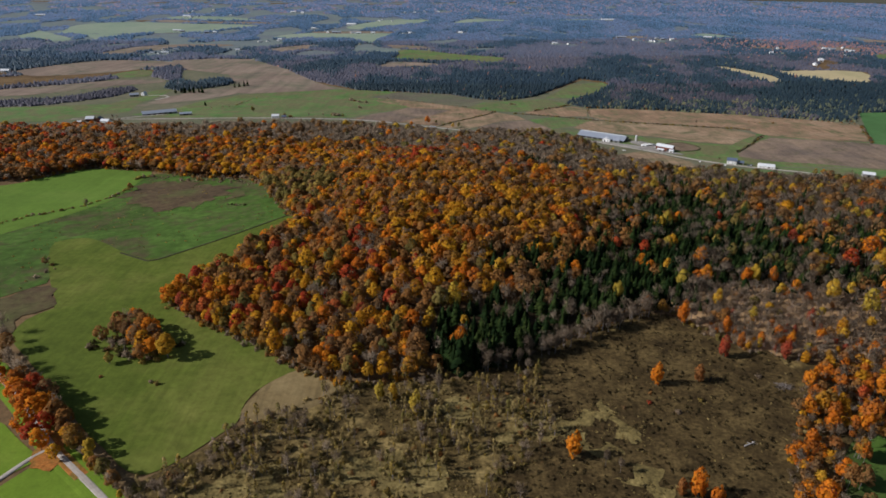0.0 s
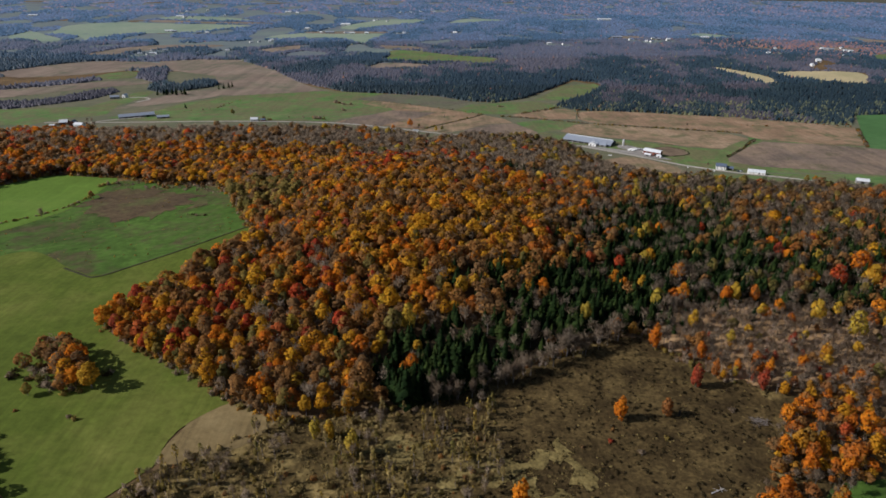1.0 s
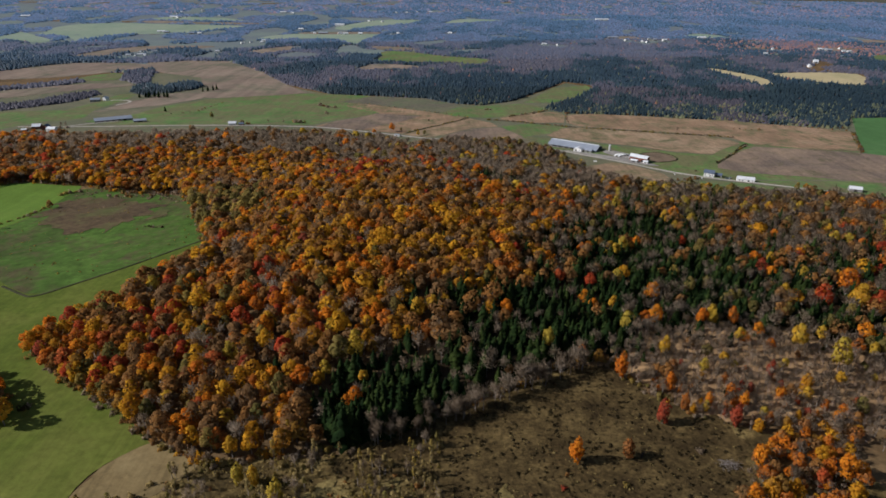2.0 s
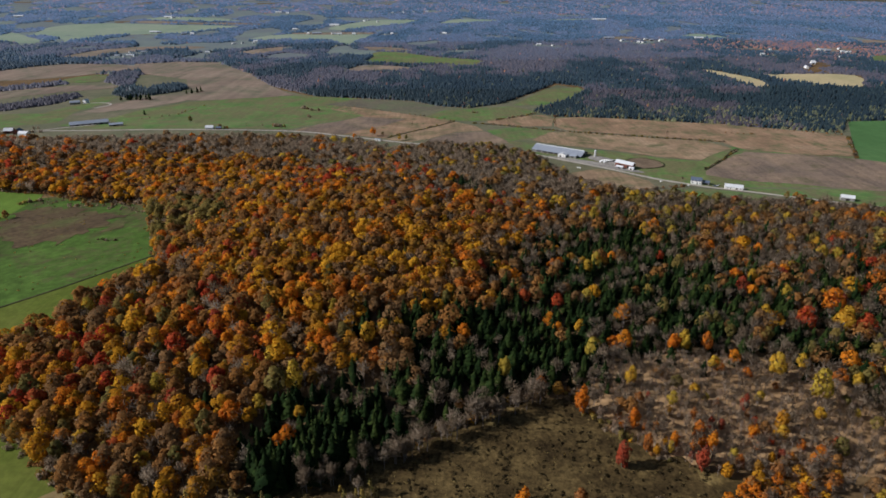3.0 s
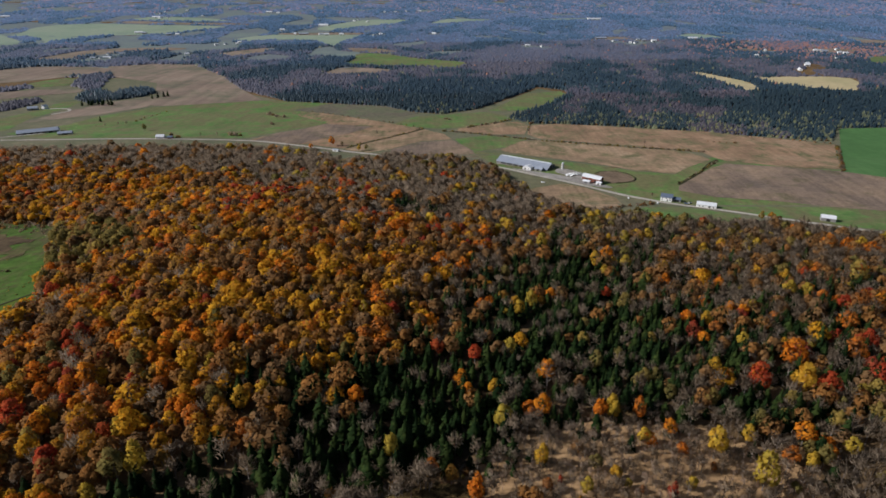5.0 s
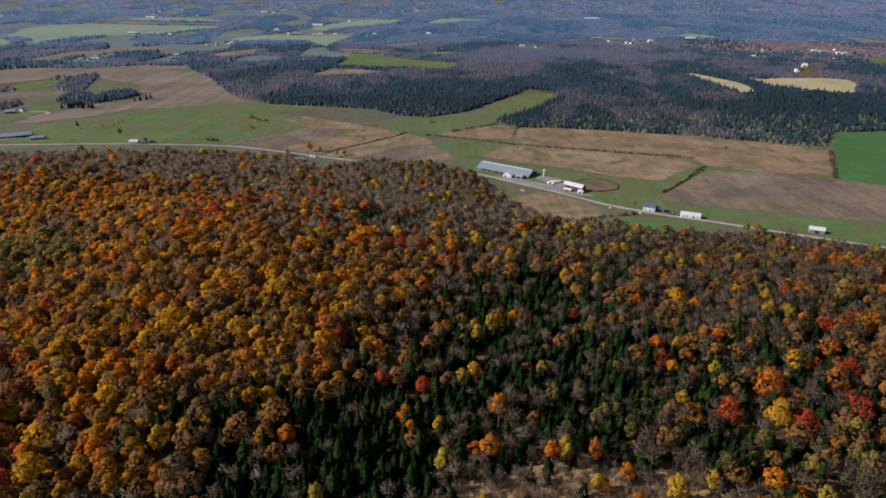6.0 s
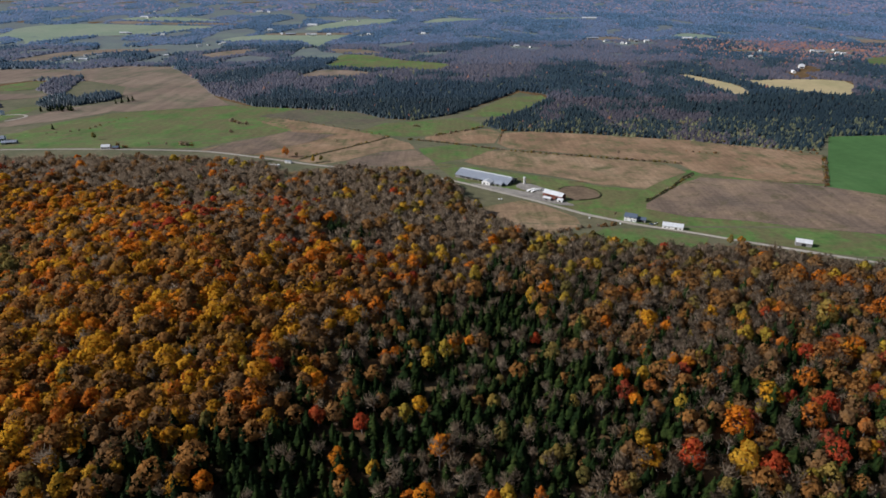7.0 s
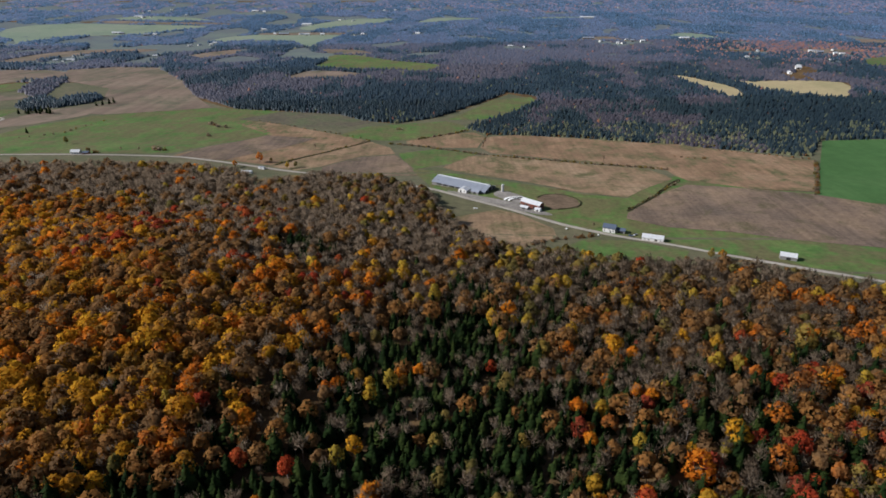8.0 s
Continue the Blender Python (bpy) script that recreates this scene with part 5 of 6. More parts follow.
def single_trees():
    """Trees that stand apart, with their own colours."""
    alone = "trees standing apart in the heath"
    for kind, x, y, s, tall, label in (
            ("orange", 124, 278, 0.88, 1.0, "lone round maple with orange leaves in the heath"), ("orange", 149, 281, 0.80, 0.9, "small lone maple with orange leaves in the heath"),
            ("orange", 163, 343, 0.92, 1.1, "orange maple at the edge of the young wood"), ("red", 174, 305, 0.85, 1.1, "red-orange maple at the heath's edge"),
            ("orange", 187, 332, 0.75, 1.0, "slim orange maple among bare saplings"), ("red", 211, 303, 0.78, 1.1, "slim scarlet maple at the heath's edge"),
            ("orange", 65, 222, 0.95, 1.0, "round orange maple beside the sedge bed"), ("orange", 116, 198, 0.95, 1.05, "bright orange maple in the heath"),
            ("orange", 122, 192, 0.75, 1.0, "small orange maple in the heath"), ("orange", 109, 199, 0.6, 1.0, "small orange maple in the heath"),
            ("bare", 79, 216, 0.7, 1.0, "bare reddish sapling beside the sedge bed"), ("bare", 85, 212, 0.6, 1.0, "bare grey sapling in the heath"),
            ("yellow", -12, 253, 0.85, 1.1, "lone yellow-green aspen in the marsh"), ("yellow", -32, 265, 0.7, 1.1, "slim yellow aspen at the wood's edge"),
            ("yellow", -25, 264, 0.68, 1.1, "slim yellow aspen at the wood's edge"), ("yellow", 124, 364, 0.95, 1.1, "bright yellow aspen before dark spruces"),
            ("yellow", 235, 395, 1.0, 1.0, "bright yellow aspen in bare young wood"), ("orange", 229, 395, 0.85, 1.0, "orange maple in bare young wood"),
            ("yellow", 194, 363, 0.75, 1.0, "small yellow aspen in bare young wood"), ("yellow", 11, 354, 1.1, 1.0, "yellow-green tree above the spruces"),
            ("yellow", 279, 371, 1.1, 0.9, "broad yellow tree in bare young wood"), ("yellow", 293, 351, 1.15, 0.95, "broad yellow tree in bare young wood"),
            ("orange", 249, 396, 0.7, 1.2, "slim red-orange maple in bare young wood"), ("orange", 143, 357, 0.6, 1.0, "small orange maple at the wood's edge"),
            ("gold", 152, 353, 0.6, 1.0, "small golden tree at the wood's edge"), ("orange", 189, 315, 0.6, 1.2, "small orange maple at the heath's edge"),
            ("orange", 221, 316, 0.65, 1.1, "small orange maple among saplings"), ("orange", 203, 318, 0.6, 1.0, "small pale orange maple among saplings"),
            ("gold", 262, 330, 0.8, 1.0, "golden maple among bare saplings"), ("red", 250, 345, 0.6, 1.1, "small red maple among bare saplings")):
        tree(kind, x, y, s * 1.12, x * 37 % 360, int(x) % 3 if kind == "bare" or y > 345 else 3, tall * 1.35, label, alone)
    rng = np.random.default_rng(21)
    row = "row of maples along the heath"
    for i, (kind, x, y, size) in enumerate((
            ("orange", 211, 276, 0.95), ("orange", 197, 254, 0.90), ("gold", 209, 256, 1.10), ("orange", 202, 241, 1.00), ("orange", 225, 245, 1.20), ("orange", 240, 270, 0.90),
            ("orange", 184, 228, 0.90), ("bare", 171, 215, 0.90), ("rust", 175, 209, 0.90), ("yellow", 174, 203, 0.80), ("red", 174, 195, 0.90), ("gold", 205, 255, 1.10),
            ("orange", 219, 239, 1.00), ("bare", 219, 263, 1.00), ("red", 232, 263, 0.90), ("gold", 241, 253, 1.00), ("orange", 245, 324, 0.70), ("orange", 230, 306, 0.60),
            ("gold", 236, 301, 0.70), ("red", 265, 337, 0.50), ("orange", 265, 306, 0.70), ("red", 281, 316, 0.60), ("red", 252, 310, 0.55), ("orange", 249, 287, 0.70),
            ("orange", 219, 327, 0.75), ("gold", 221, 299, 0.70),
    )):
        tree(kind, x, y, size * rng.uniform(0.95, 1.1), rng.uniform(0, 360), i % 3 if kind == "bare" else 3, 1.1, "", row)
    for i in range(30):  # the row's second rank
        t = rng.random()
        tree(("gold", "orange", "bare", "orange", "bare", "rust")[i % 6], 168 + 72 * t + rng.uniform(-4, 16), 186 + 98 * t + rng.uniform(-8, 8), rng.uniform(0.55, 1.0), rng.uniform(0, 360), i % 3, 1.25, "", row)
    for i in range(26):  # young maples among the bare saplings
        a, q = rng.uniform(0, 2 * math.pi), 48 * math.sqrt(rng.random())
        tree(("orange", "red", "orange", "gold")[i % 4], 222 + q * math.cos(a), 326 + 0.7 * q * math.sin(a), rng.uniform(0.35, 0.62), rng.uniform(0, 360), 3, 1.15,
             "young maple with thin autumn leaves among bare saplings", "young maples")
    lane = "trees along the lane"
    for i in range(14):  # the lane's lower end
        t = (i + 0.5) / 14
        tree(("rust", "gold", "bare", "olive", "rust", "bare", "yellow")[i % 7], -192 + 54 * t + rng.uniform(-2, 3), 241 - 48 * t + rng.uniform(-2, 4), rng.uniform(0.5, 0.8), rng.uniform(0, 360), i % 3, 1.0, "", lane)
    for kind, x, y, s in (("orange", -226, 263, 1.05), ("red", -219, 268, 0.95), ("orange", -213, 252, 1.1), ("orange", -206, 247, 0.95), ("red", -198, 240, 0.8), ("gold", -178, 230, 0.85), ("yellow", -168, 224, 0.7),
                          ("olive", -155, 211, 0.7), ("bare", -148, 204, 0.75), ("bare", -160, 216, 0.6), ("rust", -210, 264, 0.9), ("bare", -198, 252, 0.85), ("rust", -190, 244, 0.8), ("bare", -236, 283, 0.95), ("orange", -232, 271, 1.0), ("orange", -205, 253, 1.0), ("orange", -219, 258, 1.1), ("rust", -196, 247, 0.9),
                          ("orange", -208, 239, 0.95), ("red", -201, 233, 0.8), ("orange", -194, 228, 0.8), ("gold", -184, 222, 0.6), ("rust", -231, 276, 0.9), ("bare", -246, 290, 0.95), ("bare", -252, 298, 0.85), ("rust", -262, 312, 0.85), ("bare", -270, 322, 0.9), ("bare", -278, 333, 0.9), ("rust", -184, 236, 0.6),
                          ("orange", -246, 278, 0.9), ("rust", -258, 292, 0.9), ("bare", -222, 276, 0.8), ("bare", -240, 294, 0.7)):
        tree(kind, x, y, s * 1.3, rng.uniform(0, 360), int(rng.integers(0, 3)), 1.0, "", lane)
    copse = "copse in the hay field"
    for kind, x, y, s in (("rust", -211, 323, 0.62), ("rust", -205, 330, 0.7), ("rust", -196, 327, 0.72), ("orange", -189, 321, 0.75), ("rust", -184, 316, 0.85), ("gold", -179, 312, 0.8), ("orange", -173, 307, 0.8),
                          ("yellow", -163, 305, 1.0), ("rust", -170, 312, 0.8), ("rust", -208, 340, 0.75), ("bare", -200, 338, 0.8), ("rust", -193, 335, 0.85), ("orange", -199, 345, 0.7), ("rust", -186, 330, 0.9), ("orange", -180, 324, 0.9), ("rust", -176, 318, 0.9), ("bare", -190, 322, 0.8), ("rust", -201, 332, 0.8), ("bare", -192, 312, 0.6), ("bare", -200, 314, 0.5), ("olive", -195, 299, 0.5), ("bare", -186, 302, 0.5), ("rust", -178, 303, 0.6)):
        tree(kind, x, y, s * 1.5, rng.uniform(0, 360), int(rng.integers(0, 3)), 0.9, "", copse)
    for kind, x, y, s, label in (("bare", -366, 600, 0.95, "bare grey tree in the hedge by the clover"), ("rust", -352, 668, 0.8, "thin brown tree at the clover's corner"), ("rust", -312, 436, 0.55, "small rusty tree at the hay field's edge"),
                                 ("olive", -339, 1137, 0.95, "olive tree alone in the cattle pasture"), ("spruce", -459, 1229, 0.75, "dark narrow tree by the corn field"), ("orange", -14, 1030, 1.05, "bright orange maple beside the road"),
                                 ("bare", 44, 1114, 0.7, "thin reddish tree beside the ditch"), ("bare", -223, 1073, 0.6, "thin bare roadside tree"), ("bare", -198, 1074, 0.6, "thin bare roadside tree"),
                                 ("olive", 1, 1030, 0.6, "grey-green tree beside the valley road"), ("yellow", 29, 1005, 0.7, "yellowing tree beside the valley road"), ("olive", 39, 1010, 0.7, "yellow-green tree beside the valley road"),
                                 ("orange", -40, 1006, 0.8, "orange maple beside the valley road"), ("rust", -262, 1060, 0.7, "brown tree behind the white house"), ("bare", 385, 795, 0.6, "small bare yard tree"),
                                 ("bare", 455, 1050, 0.7, "lone bare tree in the corn field"), ("bare", -552, 1060, 0.8, "dark bare tree beside the farm house"), ("bare", -562, 1064, 0.8, "dark bare tree beside the farm house"),
                                 ("olive", 470, 716, 0.75, "yellowing tree beside the road"), ("gold", 478, 712, 0.85, "golden tree beside the road"), ("gold", 586, 655, 0.8, "golden tree beside the road")):
        tree(kind, x, y, s, x * 13 % 360, abs(int(x)) % 3, 1.0, label, "single trees of the fields")


def bushes():
    rng = np.random.default_rng(31)
    shapes = [shrub_shape(i, 2.6, 4.2, 80, 0.6) for i in range(3)]
    meshes = {}

    def bush(kind, x, y, s, label, group):
        j = int(rng.integers(0, 3))
        if (kind, j) not in meshes:
            meshes[kind, j] = (simple_mesh("stem", shapes[j][0], BARK), simple_mesh("crown", shapes[j][1], LEAF[kind][0]))
        root = new("bush")
        root.matrix_basis = pose(x, y, land_z(x, y) + 0.2, 0, 0, rng.uniform(0, 360)) @ Matrix.Diagonal((s, s, s * rng.uniform(0.8, 1.2), 1))
        for n, me in (("stem", meshes[kind, j][0]), ("crown", meshes[kind, j][1])):
            new(n, me).parent = root
        tagged(root, label, "bush", group)

    for x, y, s, k in ((-159, 279, 0.8, "olive"), (-163, 281, 0.7, "bare"), (-194, 286, 0.6, "rust"), (-103, 231, 1.6, "bare"), (-108, 228, 1.4, "olive"), (-97, 233, 1.3, "olive"), (-112, 232, 1.2, "bare"),
                       (-124, 210, 1.1, "rust"), (-116, 216, 1.0, "olive"), (-131, 205, 1.2, "bare"), (-138, 202, 1.3, "olive"),
                       (115, 262, 0.7, "red"), (144, 264, 0.8, "olive"), (128, 254, 0.8, "bare"), (186, 285, 0.9, "bare"), (118, 270, 0.6, "rust"), (100, 258, 0.6, "rust")):
        bush(k, x, y, s, "low round bush standing in open grass", "bushes in the open")
    for i in range(60):  # undergrowth of the copse
        t, w = rng.random(), rng.uniform(-12, 12)
        bush(("rust", "olive", "bare", "heather")[i % 4], -214 + 50 * t + w * 0.5, 330 - 22 * t + w, rng.uniform(0.8, 1.4), "brown undergrowth bush in the copse", "undergrowth of the copse")
    hedge, beyond = "hedge bushes between fields", {}
    for line, gap, kinds, size in (
            ([(-428, 553), (-413, 575), (-393, 590), (-373, 608), (-359, 640), (-357, 676)], 3.2, ("olive", "bare", "olive"), 0.72), ([(-365, 708), (-362, 716), (-348, 722)], 3, ("bare", "olive"), 1.2),
            ([(-214, 580), (-200, 577), (-189, 574)], 3, ("bare", "heather"), 0.6), ([(-305, 700), (-270, 696), (-235, 690)], 6, ("bare", "rust"), 1.1), ([(-300, 655), (-270, 668)], 6, ("olive", "bare"), 0.6), ([(11, 1022), (53, 1080), (117, 1181)], 7, ("olive", "bare", "olive"), 0.8),
            ([(117, 1181), (61, 1225), (-4, 1267), (-114, 1345)], 12, ("olive", "bare"), 0.7), ([(150, 1160), (212, 1135), (287, 1089), (371, 1057), (445, 1034), (532, 1010)], 4.5, ("olive", "bare"), 0.95),
            ([(193, 1190), (247, 1227), (276, 1253)], 5, ("bare", "olive"), 1.0), ([(303, 1222), (360, 1228), (430, 1210), (515, 1190), (600, 1166), (690, 1118), (752, 1084)], 6, ("bare", "rust", "olive"), 1.2), ([(431, 842), (474, 885), (526, 952)], 4, ("olive", "bare", "heather"), 0.7), ([(748, 1050), (700, 960), (657, 888)], 4.5, ("bare", "rust", "olive"), 1.0),
            ([(752, 1062), (700, 1090), (640, 1118)], 8, ("bare", "rust"), 0.8), ([(303, 1214), (292, 1140)], 8, ("bare", "olive"), 0.8), ([(310, 740), (329, 757), (351, 766), (378, 774)], 5, ("bare", "rust", "bare"), 1.2),
            ([(-185, 1088), (-164, 1079)], 4, ("bare", "olive"), 1.7), ([(-184, 1310), (-159, 1280), (-140, 1272)], 8, ("bare", "rust"), 1.6), ([(-156, 1209), (-141, 1203)], 6, ("bare", "bare"), 1.4),
            ([(-610, 1044), (-560, 1056), (-540, 1052)], 8, ("bare", "spruce"), 1.3), ([(-272, 1060), (-250, 1062)], 6, ("bare", "rust"), 1.2), ([(560, 1080), (600, 1066)], 8, ("bare", "rust"), 0.9),
            ([(150, 1262), (168, 1254)], 6, ("bare", "olive"), 1.2), ([(446, 712), (500, 700), (540, 688)], 6, ("rust", "olive", "bare"), 1.2), ([(-310, 405), (-300, 425), (-320, 450)], 7, ("rust", "bare"), 0.7),
            ([(-475, 1180), (-440, 1200), (-400, 1225), (-385, 1338)], 14, ("bare", "olive"), 0.8)):
        for (x0, y0), (x1, y1) in zip(line, line[1:]):
            n = max(1, int(math.hypot(x1 - x0, y1 - y0) / gap))
            for i in range(n):
                t = (i + rng.uniform(0.1, 0.9)) / n
                k, bx, by, bs = kinds[int(rng.integers(0, len(kinds)))], x0 + (x1 - x0) * t + rng.uniform(-2, 2), y0 + (y1 - y0) * t + rng.uniform(-2, 2), size * rng.uniform(0.6, 1.3)
                if by > 1040:
                    beyond.setdefault(k, []).append((bx, by, bs))
                else:
                    bush(k, bx, by, bs, "scrubby bush in a field hedge", hedge)
    for k, rows in beyond.items():  # the hedges of the valley floor
        bx, by, bs = np.array(rows).T
        merged("valley_hedge", shapes, bx, by, bs, rng.random(len(bx)), rng, [BARK, LEAF[k][1]], "scrubby brown hedges between the valley fields", "hedge", sink=-0.2)
    # dark evergreen clumps in the far fields
    for x, y in ((-585, 1402), (-575, 1408), (-565, 1400), (-555, 1408), (-545, 1402), (-535, 1408), (-526, 1404), (-570, 1416), (-550, 1418), (-475, 1478), (-466, 1486), (-458, 1496), (-452, 1504)):
        tree("spruce", x, y, rng.uniform(0.9, 1.2), rng.uniform(0, 360), int(rng.integers(0, 3)), 1.0, "dark spruce in a field clump", "spruce clump in the fields")

    slim = [leafy_shape(120 + i, 12.0, 3.4, 2, 60, 0.7, 0.14, 4) for i in range(3)]
    # scrub of the marsh: saplings and tussock bushes past counting
    x, y = jittered(rng, -135, 120, 130, 300, 3.7)
    scrub = [(-104, 244), (-50, 280), (-10, 280), (30, 286), (60, 290), (60, 268), (60, 230), (25, 206), (60, 180), (120, 150), (-130, 140), (-140, 205), (-118, 224)]
    keep = inside(scrub, x, y) & (rng.random(len(x)) < 0.8)
    x, y = x[keep], y[keep]
    dens = np.array([noise.noise((a / 22, b / 16, 2.0)) for a, b in zip(x, y)])
    u = rng.random(len(x))
    for nm, kind, sel, shp, lo, hi in (
            ("marsh_scrub", "olive", (dens > -0.05) & (u < 0.24), shapes, 0.35, 0.8), ("marsh_scrub", "straw", (dens > -0.3) & (u >= 0.24) & (u < 0.42), shapes, 0.4, 1.05), ("marsh_sapling", "olive", (dens > -0.1) & (u >= 0.42) & (u < 0.58), slim, 0.4, 0.95),
            ("marsh_sapling", "bare", (dens > -0.05) & (u >= 0.58) & (u < 0.76), WOODY["bare"], 0.4, 0.8), ("marsh_sapling", "straw", (dens > -0.1) & (u >= 0.74) & (u < 0.90), slim, 0.45, 0.95),
            ("marsh_scrub", "rust", (dens < 0.1) & (u >= 0.88), shapes, 0.3, 0.7)):
        i = np.flatnonzero(sel)
        merged(nm, shp, x[i], y[i], rng.uniform(lo, hi, len(i)), rng.random(len(i)), rng, [BARK, LEAF[kind][1]],
               "thin tan saplings and scrub in the marsh" if "sapling" in nm else "low tan and olive scrub in the marsh", "scrub", 0.0, rng.uniform(0.9, 1.5, len(i)))
    # young growth between the maples along the heath
    x, y = jittered(rng, 150, 300, 160, 320, 4.0)
    keep = inside([(213, 286), (250, 305), (282, 317), (252, 262), (230, 231), (200, 234), (177, 193), (157, 194), (170, 222)], x, y) & (rng.random(len(x)) < 0.75)
    x, y = x[keep], y[keep]
    u = rng.random(len(x))
    for kind, lo, hi in (("bare", 0.0, 0.45), ("gold", 0.45, 0.62), ("orange", 0.62, 0.8), ("rust", 0.8, 1.0)):
        i = np.flatnonzero((u >= lo) & (u < hi))
        merged("row_growth", WOODY[kind][:3], x[i], y[i], rng.uniform(0.35, 0.68, len(i)), rng.random(len(i)), rng, [BARK, LEAF[kind][1]], "young maples and bare saplings between the larger maples", "thicket")
    # brush and low boughs along the wood's edge
    edge = [p for p in WOOD[2:31]]
    ex, ey = [], []
    for (x0, y0), (x1, y1) in zip(edge, edge[1:]):
        n = max(1, int(math.hypot(x1 - x0, y1 - y0) / 1.9))
        t = (np.arange(n) + rng.random(n)) / n
        ex.append(x0 + (x1 - x0) * t + rng.normal(size=n) * 1.6)
        ey.append(y0 + (y1 - y0) * t + rng.normal(size=n) * 1.6)
    ex, ey = np.concatenate(ex), np.concatenate(ey)
    u = rng.random(len(ex))
    for kind, lo, hi in (("rust", 0.0, 0.3), ("bare", 0.3, 0.6), ("olive", 0.6, 0.85), ("gold", 0.85, 1.0)):
        i = np.flatnonzero((u >= lo) & (u < hi))
        merged("edge_brush", shapes, ex[i], ey[i], rng.uniform(0.45, 1.15, len(i)), rng.random(len(i)), rng, [BARK, LEAF[kind][1]], "low brush and saplings along the wood's edge", "scrub", 0.0, rng.uniform(0.9, 1.6, len(i)))
    # tussocks on the heath and tufts in the pasture
    tufts = [shrub_shape(10 + i, 2.6, 4.2, 12, 1.3) for i in range(4)]
    for nm, box, poly, step, lo, hi, kind, chance, label in (
            ("heath_tussocks", (0, 240, 180, 360), [(7, 274), (41, 295), (99, 327), (138, 356), (168, 351), (175, 321), (216, 303), (203, 269), (177, 226), (156, 191), (78, 183), (31, 195), (22, 212), (51, 230), (53, 260), (29, 269)], 2.6, 0.2, 0.55, "heather", 0.45, "low dark tussocks of heather and dead weeds"),
            ("heath_grass_clumps", (0, 240, 180, 360), [(7, 274), (41, 295), (99, 327), (138, 356), (168, 351), (175, 321), (216, 303), (203, 269), (177, 226), (156, 191), (78, 183), (31, 195), (22, 212), (51, 230), (53, 260), (29, 269)], 4.2, 0.14, 0.42, "straw", 0.3, "scattered tan grass clumps on the heath"),
            ("marsh_grass_clumps", (-140, 130, 130, 300), [(-104, 246), (-55, 280), (-10, 281), (41, 299), (60, 262), (56, 232), (25, 206), (60, 175), (110, 120), (-130, 130), (-142, 205), (-120, 224)], 2.3, 0.16, 0.45, "straw", 0.5, "clumps of dry tan marsh grass"),
            *(("sedge_clumps", (-110, 120, 180, 275), [(x + (x - sum(p[0] for p in bed) / len(bed)) * 0.25, y + (y - sum(p[1] for p in bed) / len(bed)) * 0.25) for x, y in bed], 1.7, 0.14, 0.42, "straw", 0.55, "clumps of pale dry sedge") for bed in SEDGE_BEDS),
            ("pasture_tufts", (-420, -130, 360, 750), [(-326, 367), (-312, 381), (-298, 397), (-290, 405), (-310, 436), (-337, 486), (-329, 498), (-313, 501), (-289, 484), (-262, 459), (-228, 438), (-208, 457), (-182, 481), (-155, 510), (-136, 528), (-162, 581), (-189, 640), (-223, 694), (-289, 708), (-354, 747), (-359, 687), (-352, 625), (-366, 595), (-391, 550), (-415, 493)], 9.0, 0.2, 0.5, "olive", 0.28, "scattered weed tufts in the rough pasture"),
            ("ridge_brush", (-360, -170, 640, 720), [(-350, 705), (-290, 695), (-235, 672), (-195, 640), (-175, 640), (-215, 700), (-290, 716), (-340, 725)], 5.5, 0.4, 0.9, "bare", 0.6, "grey brush at the pasture's upper edge")):
        x, y = jittered(rng, *box, step, 0.9)
        clump = np.array([noise.noise((a / (step * 4), b / (step * 4), 6.0)) for a, b in zip(x, y)])
        keep = inside(poly, x, y) & (rng.random(len(x)) < chance + clump)
        x, y = x[keep], y[keep]
        merged(nm, tufts, x, y, rng.uniform(lo, hi, len(x)), rng.random(len(x)), rng, [BARK, LEAF[kind][1]], label, "scrub")


